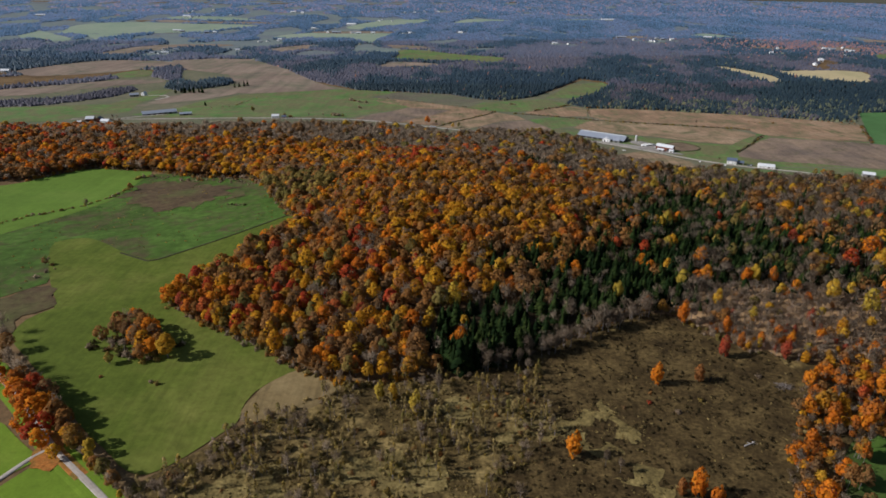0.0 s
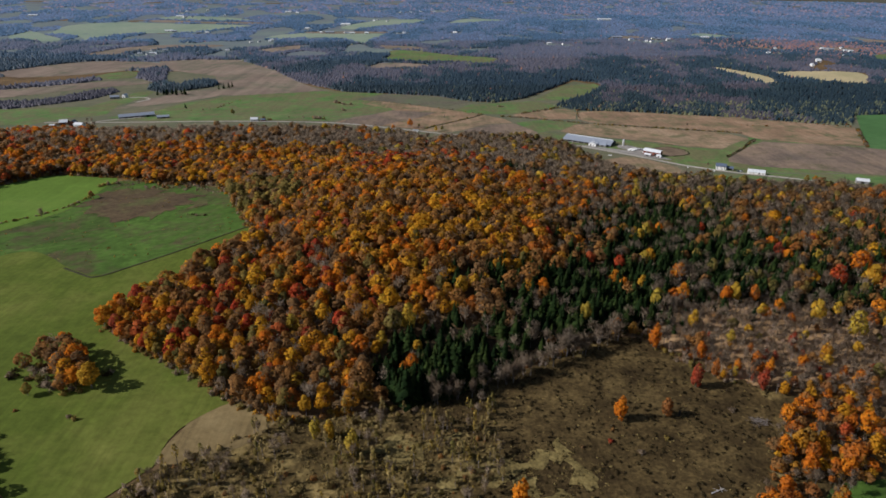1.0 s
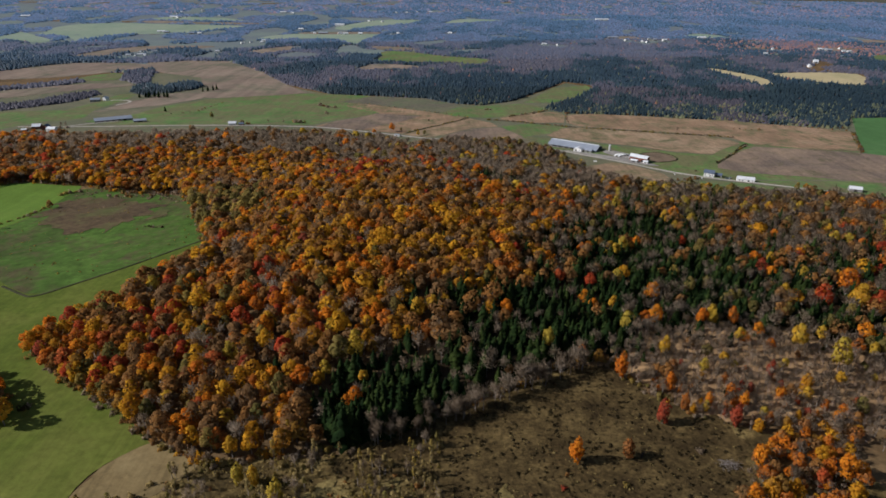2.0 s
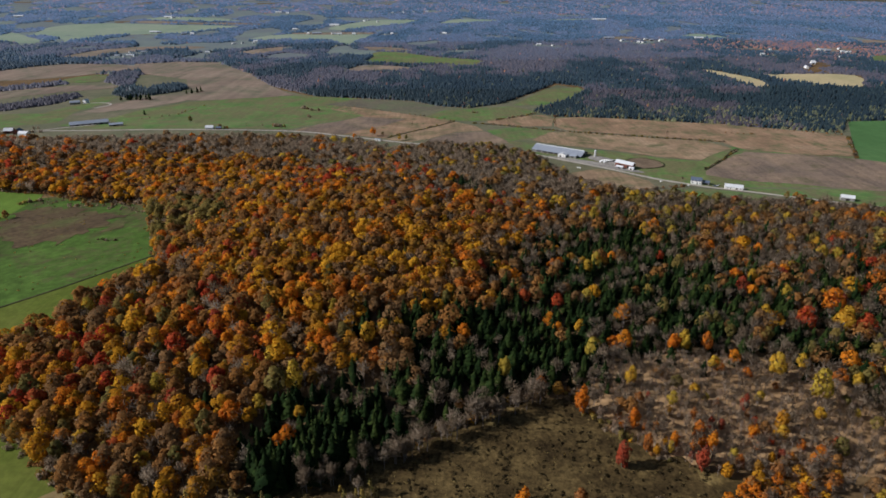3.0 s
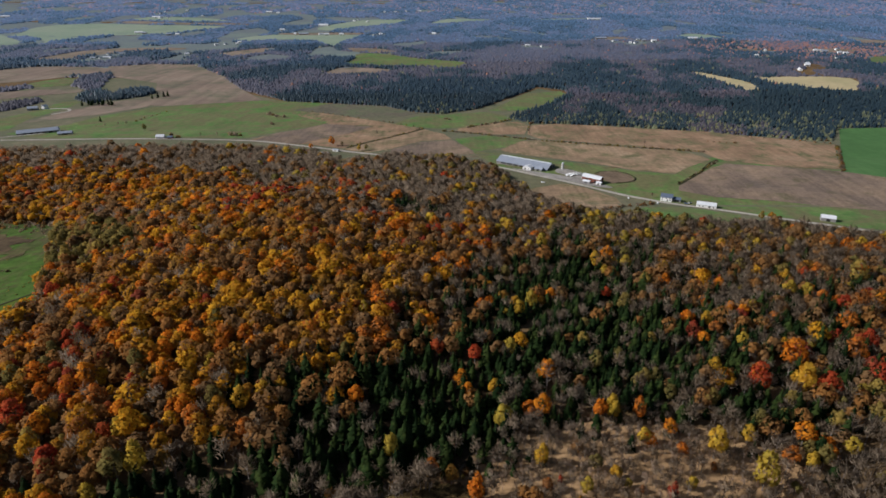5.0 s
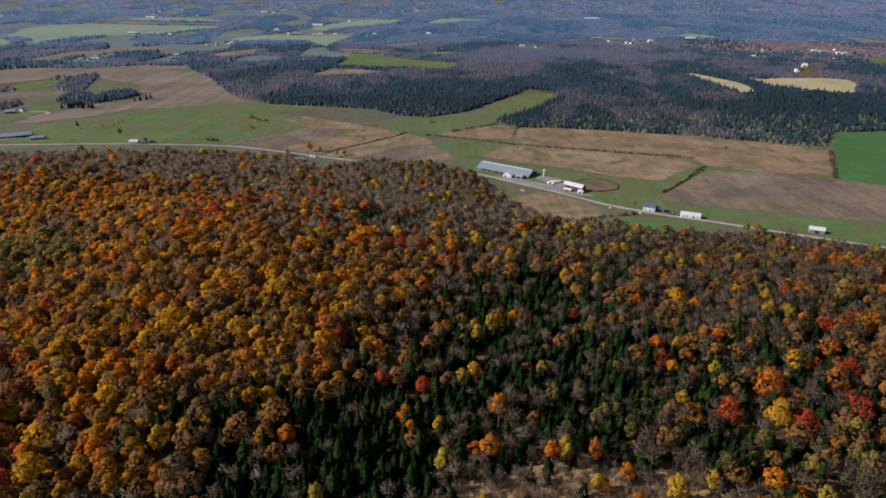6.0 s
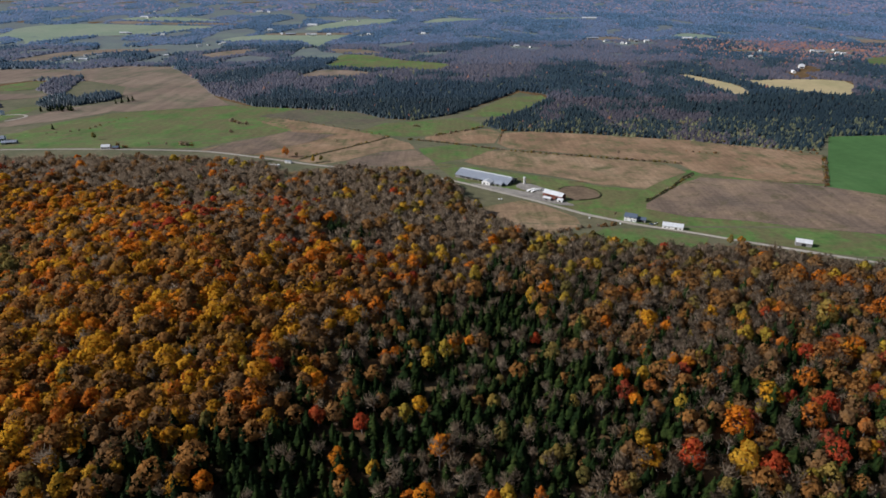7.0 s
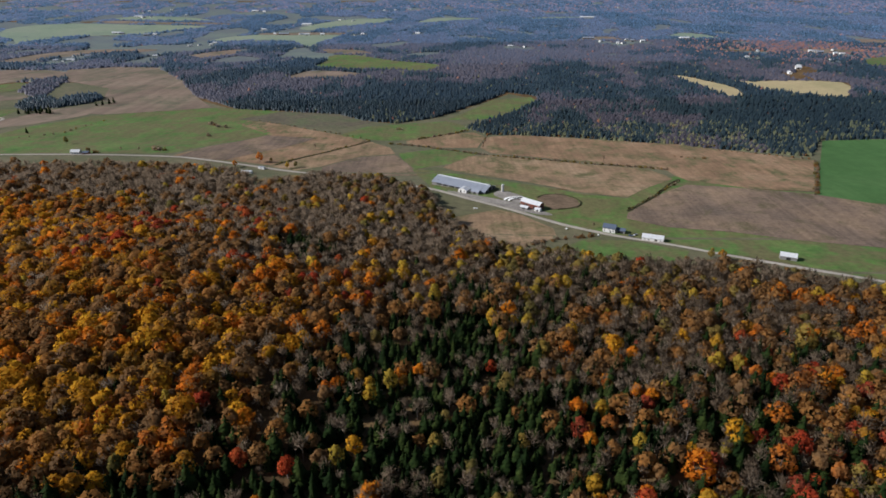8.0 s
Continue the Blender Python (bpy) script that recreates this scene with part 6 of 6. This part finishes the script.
def dead_wood():
    """A bleached fallen tree, a broken stub and a heap of cut brush on the heath."""
    rng = np.random.default_rng(51)
    pale = plain("bleached_wood", (0.42, 0.39, 0.36), 0.9, 0.0, 0.2, 1.0)
    root = new("fallen_tree")
    root.matrix_basis = pose(155, 230, land_z(155, 230) + 0.6, 0, 0, 20)
    new("log", simple_mesh("log", tube((-3.4, 0, 0.25), (3.2, 0.3, 0.35), 0.34, 0.16, 7), pale)).parent = root
    for i in range(9):
        a = rng.uniform(0, 2 * math.pi)
        base = (rng.uniform(0.2, 3.0), 0.2, 0.4)
        limb = tube(base, (base[0] + math.cos(a) * rng.uniform(1.5, 3.4), math.sin(a) * rng.uniform(1.5, 3.4), rng.uniform(0.2, 1.8)), 0.14, 0.03, 4)
        new("limb", simple_mesh("limb", limb, pale)).parent = root
    tagged(root, "bleached fallen tree with bare limbs on the heath", "fallen tree")
    root = new("tree_stub")
    root.matrix_basis = pose(156, 281, land_z(156, 281) + 0.3)
    for n, limb in (("trunk", tube((0, 0, -0.4), (0.3, 0, 3.2), 0.42, 0.3, 7)), ("limb", tube((0.2, 0, 2.2), (1.3, 0.2, 4.0), 0.22, 0.08, 5)), ("limb", tube((0.2, 0, 2.6), (-0.5, -0.2, 4.2), 0.18, 0.06, 5))):
        new(n, simple_mesh(n, limb, DARK_OPEN)).parent = root
    tagged(root, "dark broken tree stub beside an orange maple", "tree stub")
    root = new("brush_pile")
    root.matrix_basis = pose(197, 276, land_z(197, 276) + 0.5)
    heap = []
    for i in range(70):
        a, q = rng.uniform(0, 2 * math.pi), rng.uniform(0, 3.2)
        c = np.array((math.cos(a) * q * 1.5, math.sin(a) * q, rng.uniform(0, 1.3) * (1 - q / 4)))
        w = rng.normal(size=3) * (1.4, 1.4, 0.3)
        heap.append(tube(c - w, c + w + (0, 0, 0.15), 0.09, 0.04, 3))
    new("branches", simple_mesh("branches", joined(heap), BARK)).parent = root
    tagged(root, "grey heap of cut brush on the heath", "brush pile")


# ---- buildings ----
def box(bm, x0, x1, y0, y1, z0, z1):
    v = [bm.verts.new(p) for p in ((x0, y0, z0), (x1, y0, z0), (x1, y1, z0), (x0, y1, z0), (x0, y0, z1), (x1, y0, z1), (x1, y1, z1), (x0, y1, z1))]
    for f in ((3, 2, 1, 0), (4, 5, 6, 7), (0, 1, 5, 4), (1, 2, 6, 5), (2, 3, 7, 6), (3, 0, 4, 7)):
        bm.faces.new([v[i] for i in f])
    return bm


def block(x0, x1, y0, y1, z0, z1):
    return box(bmesh.new(), x0, x1, y0, y1, z0, z1)


def gabled(name, x, y, turn, length, width, eaves, ridge, wall, roof, label, category="building", over=0.5, doors=(), windows=(), vent=False, ribs=0, group=""):
    """A building with gables: walls, two roof slabs, doors and windows. doors, windows: (side, place along it, breadth, sill, head); side n, s (long) or e, w (gable)."""
    root = new(name)
    root.matrix_basis = pose(x, y, land_z(x, y) - 0.1 + 0.5, 0, 0, turn)
    a, b = length / 2, width / 2
    bm = bmesh.new()
    low = [bm.verts.new(p) for p in ((-a, -b, -1.5), (a, -b, -1.5), (a, b, -1.5), (-a, b, -1.5))]
    top = [bm.verts.new(p) for p in ((-a, -b, eaves), (a, -b, eaves), (a, b, eaves), (-a, b, eaves))]
    peak = [bm.verts.new((-a, 0, ridge - 0.1)), bm.verts.new((a, 0, ridge - 0.1))]
    for i in range(4):
        j = (i + 1) % 4
        bm.faces.new((low[i], low[j], top[j], top[i]))
    bm.faces.new((top[1], top[2], peak[1]))
    bm.faces.new((top[3], top[0], peak[0]))
    bm.faces.new(low[::-1])
    bm.faces.new((top[0], top[1], peak[1], peak[0]))
    bm.faces.new((top[2], top[3], peak[0], peak[1]))
    part("wall", bm, wall, root)
    fall = (ridge - eaves) / b
    for s in (-1, 1):
        bm = bmesh.new()
        y1, z1 = s * (b + over), eaves - fall * over
        v = []
        for px in (-a - over, a + over):
            for py, pz in ((0, ridge), (y1, z1), (y1, z1 + 0.22), (0, ridge + 0.22)):
                v.append(bm.verts.new((px, py, pz)))
        for f in ((0, 1, 2, 3), (7, 6, 5, 4), (0, 4, 5, 1), (1, 5, 6, 2), (2, 6, 7, 3), (3, 7, 4, 0)):
            bm.faces.new([v[i] for i in f])
        bmesh.ops.recalc_face_normals(bm, faces=bm.faces)
        slab = part("roof_panel", bm, roof, root)
        for i in range(ribs):  # standing seams of the sheet roof
            px = -a + length * (i + 0.5) / ribs
            rb = bmesh.new()
            w = []
            for qx in (px - 0.12, px + 0.12):
                for py, pz in ((0, ridge + 0.2), (y1, z1 + 0.2), (y1, z1 + 0.38), (0, ridge + 0.38)):
                    w.append(rb.verts.new((qx, py, pz)))
            for f in ((0, 1, 2, 3), (7, 6, 5, 4), (0, 4, 5, 1), (1, 5, 6, 2), (2, 6, 7, 3), (3, 7, 4, 0)):
                rb.faces.new([w[i] for i in f])
            bmesh.ops.recalc_face_normals(rb, faces=rb.faces)
            part("roof_seam", rb, roof, slab)
    if vent:
        part("ridge_vent", block(-a * 0.97, a * 0.97, -0.6, 0.6, ridge + 0.1, ridge + 0.75), WHITE_ROOF, root, "white ridge vent along the roof")
    for kind, items, mat in (("door", doors, DARK_OPEN), ("window", windows, GLASS)):
        for side, at, breadth, z0, z1 in items:
            h = breadth / 2
            if side in "ns":
                q = (b if side == "n" else -b)
                bm = block(at - h, at + h, q - 0.08, q + 0.08, z0, z1)
            else:
                q = (a if side == "e" else -a)
                bm = block(q - 0.08, q + 0.08, at - h, at + h, z0, z1)
            part(kind, bm, mat, root)
    return tagged(root, label, category, group)


def silo(x, y, radius, height, label):
    root = new("silo")
    root.matrix_basis = pose(x, y, land_z(x, y))
    bm = bmesh.new()
    bmesh.ops.create_cone(bm, cap_ends=True, segments=20, radius1=radius, radius2=radius, depth=height, matrix=Matrix.Translation((0, 0, height / 2)))
    part("shaft", bm, CONCRETE, root)
    bm = bmesh.new()
    bmesh.ops.create_uvsphere(bm, u_segments=20, v_segments=10, radius=radius * 1.02, matrix=Matrix.Translation((0, 0, height)) @ Matrix.Diagonal((1, 1, 0.6, 1)))
    part("dome", bm, WHITE_ROOF, root)
    for i in range(5):
        bm = bmesh.new()
        bmesh.ops.create_cone(bm, cap_ends=True, segments=20, radius1=radius + 0.06, radius2=radius + 0.06, depth=0.12, matrix=Matrix.Translation((0, 0, height * (i + 1) / 6)))
        part("hoop", bm, ROOF_STEEL, root)
    tagged(root, label, "silo")


def car(x, y, turn, paint, label):
    root = new("parked_car")
    root.matrix_basis = pose(x, y, land_z(x, y) + 0.6, 0, 0, turn)
    bm = block(-2.2, 2.2, -0.9, 0.9, 0.35, 0.95)
    bmesh.ops.bevel(bm, geom=bm.edges[:], offset=0.12, segments=2, affect="EDGES")
    body = part("body", bm, paint, root)
    bm = bmesh.new()
    v = [bm.verts.new(p) for p in ((-1.5, -0.8, 0.93), (1.0, -0.8, 0.93), (1.0, 0.8, 0.93), (-1.5, 0.8, 0.93), (-1.1, -0.65, 1.5), (0.4, -0.65, 1.5), (0.4, 0.65, 1.5), (-1.1, 0.65, 1.5))]
    for f in ((4, 5, 6, 7), (0, 1, 5, 4), (1, 2, 6, 5), (2, 3, 7, 6), (3, 0, 4, 7)):
        bm.faces.new([v[i] for i in f])
    part("cabin", bm, GLASS, body)
    for wx in (-1.4, 1.4):
        for wy in (-0.85, 0.85):
            bm = bmesh.new()
            bmesh.ops.create_cone(bm, cap_ends=True, segments=14, radius1=0.33, radius2=0.33, depth=0.22, matrix=Matrix.Translation((wx, wy, 0.33)) @ Matrix.Rotation(radians(90), 4, "X"))
            part("wheel", bm, RUBBER, root)
    tagged(root, label, "car")


def bale(x, y, s=1.0):
    bm = bmesh.new()
    bmesh.ops.create_cone(bm, cap_ends=True, segments=18, radius1=0.8 * s, radius2=0.8 * s, depth=1.5 * s, matrix=Matrix.Rotation(radians(90), 4, "X"))
    bmesh.ops.bevel(bm, geom=[e for e in bm.edges if e.is_boundary or len({round(v.co.y, 3) for v in e.verts}) == 1], offset=0.08, segments=2, affect="EDGES")
    me = bpy.data.meshes.new("hay_bale")
    bm.to_mesh(me)
    bm.free()
    me.materials.append(WRAP)
    ob = new("hay_bale", me)
    ob.matrix_basis = pose(x, y, land_z(x, y) + 0.8 * s + 0.2, 0, 0, 25)
    tagged(ob, "round hay bale in white plastic wrap", "hay bale", "wrapped bales")


def calf_hutch(x, y, turn):
    """A small white plastic hut with a rounded back; its open front is filled near-black for shade."""
    root = new("calf_hutch")
    root.matrix_basis = pose(x, y, land_z(x, y) + 0.66, 0, 0, turn)
    bm = bmesh.new()
    ring = [(math.cos(a) * 0.85, math.sin(a) * 1.5) for a in np.linspace(0, math.pi, 9)]
    ends = [[bm.verts.new((px, py * k, pz * k)) for py, pz in ring] for px, k in ((-1.2, 0.8), (-0.9, 1.0), (1.2, 1.0))]
    for a, b in zip(ends, ends[1:]):
        for i in range(8):
            bm.faces.new((a[i], a[i + 1], b[i + 1], b[i]))
    bm.faces.new(ends[0])
    shell = part("shell", bm, WRAP, root)
    bm = bmesh.new()
    bm.faces.new([bm.verts.new((1.19, py * 0.8, pz * 0.85)) for py, pz in ring])
    part("doorway_shade", bm, DARK_OPEN, shell)
    tagged(root, "white plastic calf hutch in a curved row", "calf hutch", "calf hutches of the farm")


def valley_farm():
    for radius, n in ((9.5, 10), (14.0, 13)):  # two curved rows of hutches before the red barn
        for i in range(n):
            a = radians(58 + 92 * i / (n - 1))
            calf_hutch(317 + radius * math.cos(a) * 1.1, 865 + radius * math.sin(a), math.degrees(a) + 180)
    d = -33
    gabled("long_barn", 258.5, 921.5, d, 72, 26, 3.0, 7.6, GREY_WALL, ROOF_STEEL, "very long low cow barn with grey steel roof", "barn", 0.8,
           [("s", -26 + 9 * i, 7.0, 0.5, 2.6) for i in range(7)] + [("e", 0, 6.0, 0.0, 4.6), ("e", -8, 4.0, 0.0, 3.6), ("e", 8, 4.0, 0.0, 3.6), ("w", 0, 5.0, 0, 4.2)], (), True, 18)
    gabled("milk_house", 259, 899.5, d + 90, 9, 11, 3.0, 5.2, WHITE_WALL, WHITE_ROOF, "small white milk house before the long barn", "building", 0.4, [("w", 2, 2, 0, 2.4)], [("w", -2.5, 1.5, 1, 2.2), ("n", 0, 1.5, 1, 2.2)])
    gabled("milk_house", 272, 894, d, 10, 6, 2.6, 4.2, GREY_WALL, ROOF_STEEL, "small grey lean shed before the long barn", "building", 0.4, [("s", 0, 3, 0, 2.2)])
    silo(303, 899, 1.5, 8.5, "white concrete silo beside the long barn")
    gabled("red_barn", 331, 852, d - 8, 24, 9.0, 5.2, 7.9, RED_WALL, WHITE_ROOF, "old red-brown barn with a white metal roof", "barn", 0.5,
           [("s", -5, 4.0, 0, 3.4), ("s", 6, 3.0, 0, 3.0), ("e", 0, 3.5, 0, 3.4)], [("s", -10, 1.2, 1.4, 2.4), ("s", 0.5, 1.2, 1.4, 2.4), ("s", 10, 1.2, 1.4, 2.4)], False, 8)
    gabled("lean_shed", 322.5, 846, d - 2, 9, 5, 2.4, 3.6, GREY_WALL, WHITE_ROOF, "low white-roofed lean shed against the red barn", "shed", 0.3, [("s", 0, 3, 0, 2)])
    gabled("lean_shed", 336, 840, d + 2, 6, 5, 2.4, 3.6, WHITE_WALL, WHITE_ROOF, "low white lean shed against the red barn", "shed", 0.3, [("s", 0, 2, 0, 2)])
    gabled("farm_house", 399.5, 788, d + 8, 12, 8.5, 4.6, 7.4, WHITE_WALL, BLUE_ROOF, "white farm house with a dark blue-grey roof", "house", 0.5,
           [("s", 1.5, 1.1, 0.2, 2.3)], [("s", -4, 1.1, 1, 2.3), ("s", 4.2, 1.1, 1, 2.3), ("s", -4, 1.1, 3.2, 4.2), ("s", 0, 1.1, 3.2, 4.2), ("s", 4, 1.1, 3.2, 4.2), ("e", 0, 1.1, 1, 2.3), ("e", 0, 1.1, 4, 5.2), ("w", 0, 1.1, 1, 2.3)])
    gabled("garage", 410, 785, d + 8, 8, 6.5, 2.7, 4.4, GREY_WALL, BLUE_ROOF, "low garage with blue-grey roof beside the house", "garage", 0.4, [("s", 0, 5, 0, 2.2)])
    gabled("white_shed", 435, 765.5, -20, 19.5, 8, 3.2, 5.6, WHITE_WALL, WHITE_ROOF, "long white shed with a white sheet roof", "shed", 0.3,
           [("s", 3, 2.2, 0, 2.4)], [("s", -7, 1.2, 1.1, 2.1), ("s", -3.5, 1.2, 1.1, 2.1), ("s", 7.2, 1.2, 1.1, 2.1), ("e", 0, 1.2, 1.1, 2.1)], False, 8)
    gabled("metal_shed", 537.5, 716, -24, 13, 8, 3.4, 5.6, GREY_WALL, WHITE_ROOF, "grey board shed with a bright metal roof", "shed", 0.3, [("s", 0, 3.5, 0, 2.6), ("e", 0, 2.5, 0, 2.4)], (), False, 6)
    car(417, 775, -30, CAR_PAINT, "blue-grey car parked beside the house")
    car(422, 777.5, 40, WHITE_ROOF, "white car parked beside the shed")
    for x, y in ((358, 791.5), (268.5, 845), (271, 844), (386, 776), (321, 862), (324, 860)):
        bale(x, y)


def ridge_farms():
    gabled("white_barn", -594, 1052, 8, 13, 10, 4.5, 8.0, RED_WALL, WHITE_ROOF, "red barn with a bright white roof", "barn", 0.5, [("s", 0, 3, 0, 3)], (), False, 5)
    gabled("red_barn", -576, 1046, 100, 12, 10, 4.5, 7.8, RED_WALL, BLUE_ROOF, "red-brown barn beside the farm house", "barn", 0.5, [("w", 0, 3, 0, 3)], [("w", 3.5, 1, 1.2, 2.2)])
    gabled("farm_house", -557, 1030, -12, 15, 9, 4.4, 7.0, WHITE_WALL, WHITE_ROOF, "white farm house by the road", "house", 0.5, [("s", 0, 1.1, 0, 2.2)], [("s", -4, 1.1, 1, 2.2), ("s", 4, 1.1, 1, 2.2)])
    gabled("shed", -604, 1034, 5, 8, 5, 2.4, 3.6, GREY_WALL, WHITE_ROOF, "small pale shed by the road", "shed", 0.3, [("s", 0, 2, 0, 2)])
    gabled("grey_barn", -508, 1128, 28, 58, 16, 3.6, 7.0, GREY_WALL, ROOF_STEEL, "long grey steel-roofed barn in the pasture", "barn", 0.6, [("s", -18 + 9 * i, 5, 0, 2.8) for i in range(5)] + [("e", 0, 5, 0, 3)], (), False, 12)
    gabled("grey_barn", -487, 1142, 118, 15, 10, 3.6, 6.0, WHITE_WALL, ROOF_STEEL, "pale end barn beside the long grey barn", "barn", 0.5, [("w", 0, 3, 0, 2.6)], (), False, 4)
    gabled("grey_shed", -453, 1110, 20, 20, 11, 3.0, 5.0, GREY_WALL, ROOF_STEEL, "blue-grey machine shed in the pasture", "shed", 0.5, [("s", 0, 8, 0, 2.6)], (), False, 5)
    gabled("white_house", -277, 1056, 5, 12, 8, 3.4, 6.0, WHITE_WALL, WHITE_ROOF, "white house with white roof by the road", "house", 0.4, [("s", 0, 1, 0, 2.1)], [("s", -3.5, 1, 1, 2), ("s", 3.5, 1, 1, 2)])
    gabled("brown_shed", -262, 1054, 5, 8, 6, 2.6, 4.4, RED_WALL, BLUE_ROOF, "small brown shed beside the white house", "shed", 0.3, [("s", 0, 2, 0, 2)])
    gabled("far_house", -655, 1352, 20, 18, 9, 4.0, 7.0, GREY_WALL, ROOF_STEEL, "grey far farm building among trees", "house", 0.4, [("s", 0, 2, 0, 2.4)])
    gabled("far_house", -640, 1366, 70, 9, 8, 5.0, 8.0, WHITE_WALL, WHITE_ROOF, "white far farm house among trees", "house", 0.4, [("w", 0, 1.4, 0, 2.4)], [("w", 2.5, 1.1, 1, 2.2)])
    gabled("white_trailer", -18, 983, -6, 14, 4, 2.5, 3.3, WHITE_WALL, WHITE_ROOF, "long white trailer beside the road", "trailer", 0.2, [("s", 0, 1, 0, 2)], [("s", -4, 1, 1, 1.9), ("s", 4, 1, 1, 1.9)])
    gabled("white_trailer", -4, 1002, -20, 9, 3, 2.4, 3.0, WHITE_WALL, ROOF_STEEL, "white trailer beside the road", "trailer", 0.2, [("s", 0, 1, 0, 2)])


FAR_BARNS = ((1092, 2552, 52, 22, 4, WHITE_ROOF), (948, 3544, 70, 26, 0, WHITE_ROOF), (915, 2458, 26, 12, 10, WHITE_ROOF), (883, 2473, 20, 10, 0, ROOF_STEEL), (-2143, 3573, 46, 20, 10, WHITE_ROOF), (-1364, 3602, 40, 16, 0, WHITE_ROOF), (-1332, 3586, 24, 12, 60, WHITE_ROOF), (-1208, 3041, 36, 16, 10, WHITE_ROOF),
             (-1178, 3026, 20, 10, 0, ROOF_STEEL), (-1047, 2975, 22, 12, 20, ROOF_STEEL), (-1010, 2975, 16, 10, 0, WHITE_ROOF), (-416, 3253, 46, 20, -8, WHITE_ROOF), (-443, 2916, 40, 14, 4, ROOF_STEEL), (-274, 2871, 18, 10, 0, WHITE_ROOF), (-338, 2876, 22, 10, 10, WHITE_ROOF), (1102, 1788, 20, 11, -10, WHITE_ROOF),
             (1385, 2197, 30, 13, 0, ROOF_STEEL), (1367, 2221, 16, 10, 0, WHITE_ROOF), (1415, 2167, 22, 10, 8, WHITE_ROOF), (-1140, 1681, 22, 9, 0, WHITE_ROOF), (-831, 3859, 34, 16, 0, WHITE_ROOF), (756, 2589, 40, 12, 0, ROOF_STEEL), (-576, 3092, 22, 12, 0, WHITE_ROOF))
FAR_HOUSES = [(-1421, 3859), (-1301, 3605), (-1144, 3672), (-775, 3843), (-662, 2551), (-630, 2618), (-955, 2252), (-913, 2260), (-292, 3432), (-220, 3411), (-356, 2881), (-137, 2849), (-177, 3896), (-117, 3919), (-55, 3942), (23, 3965), (-1354, 4023), (-697, 2261), (821, 2425), (839, 2420), (1090, 2040), (1050, 1725), (1291, 1974), (117, 2885), (777, 2488), (-954, 2153), (-930, 2152), (-919, 2167), (-906, 2167), (-688, 2528), (-622, 2557), (-1411, 3775), (-1325, 3931), (-109, 2875), (499, 2372), (452, 2396), (1251, 4126), (-274, 3486), (-485, 2938), (-369, 2909), (879, 2527), (780, 2613), (1122, 1824), (1392, 2236), (1471, 2279), (1439, 2173), (1206, 2224)]


def far_farms():
    """Small bright buildings scattered over the far country."""
    for x, y, n, w, turn, roof in FAR_BARNS:
        if x > 850 and y < 2700:
            n, w = n * 0.62, w * 0.7
        gabled("far_barn", x, y, turn, n, w, 4.5, 8.0, WHITE_WALL if roof is WHITE_ROOF else GREY_WALL, roof, "distant pale barn in open country", "barn", 0.6,
               [("s", 0, 4, 0, 3)], [("s", -n * 0.3, 2, 1.2, 2.6), ("s", n * 0.3, 2, 1.2, 2.6)], group="barns of the far country")
    for i, (x, y) in enumerate(FAR_HOUSES):
        n = (11, 15, 10, 18)[i % 4]
        gabled("far_house", x, y, (0, 80, 15, -20, 40)[i % 5], n, 7, 3.4, 5.8, WHITE_WALL, (WHITE_ROOF, ROOF_STEEL, WHITE_ROOF)[i % 3], "distant white house among trees and fields", "house", 0.5,
               [("s", 0, 1.4, 0, 2.2)], [("s", -n * 0.3, 1.4, 1.2, 2.4), ("s", n * 0.3, 1.4, 1.2, 2.4)], group="houses of the far country")


valley_farm()
ridge_farms()
far_farms()
single_trees()
bushes()
dead_wood()
far_woods()
woodland()

# the plan above is drawn at 100 : 91; shrunk to match PATH, which keeps the camera slower
PLAN_SCALE = 0.91
for ob in scene.objects:
    if ob.parent is None and ob.type in ("MESH", "EMPTY"):
        ob.matrix_basis = Matrix.Scale(PLAN_SCALE, 4) @ ob.matrix_basis
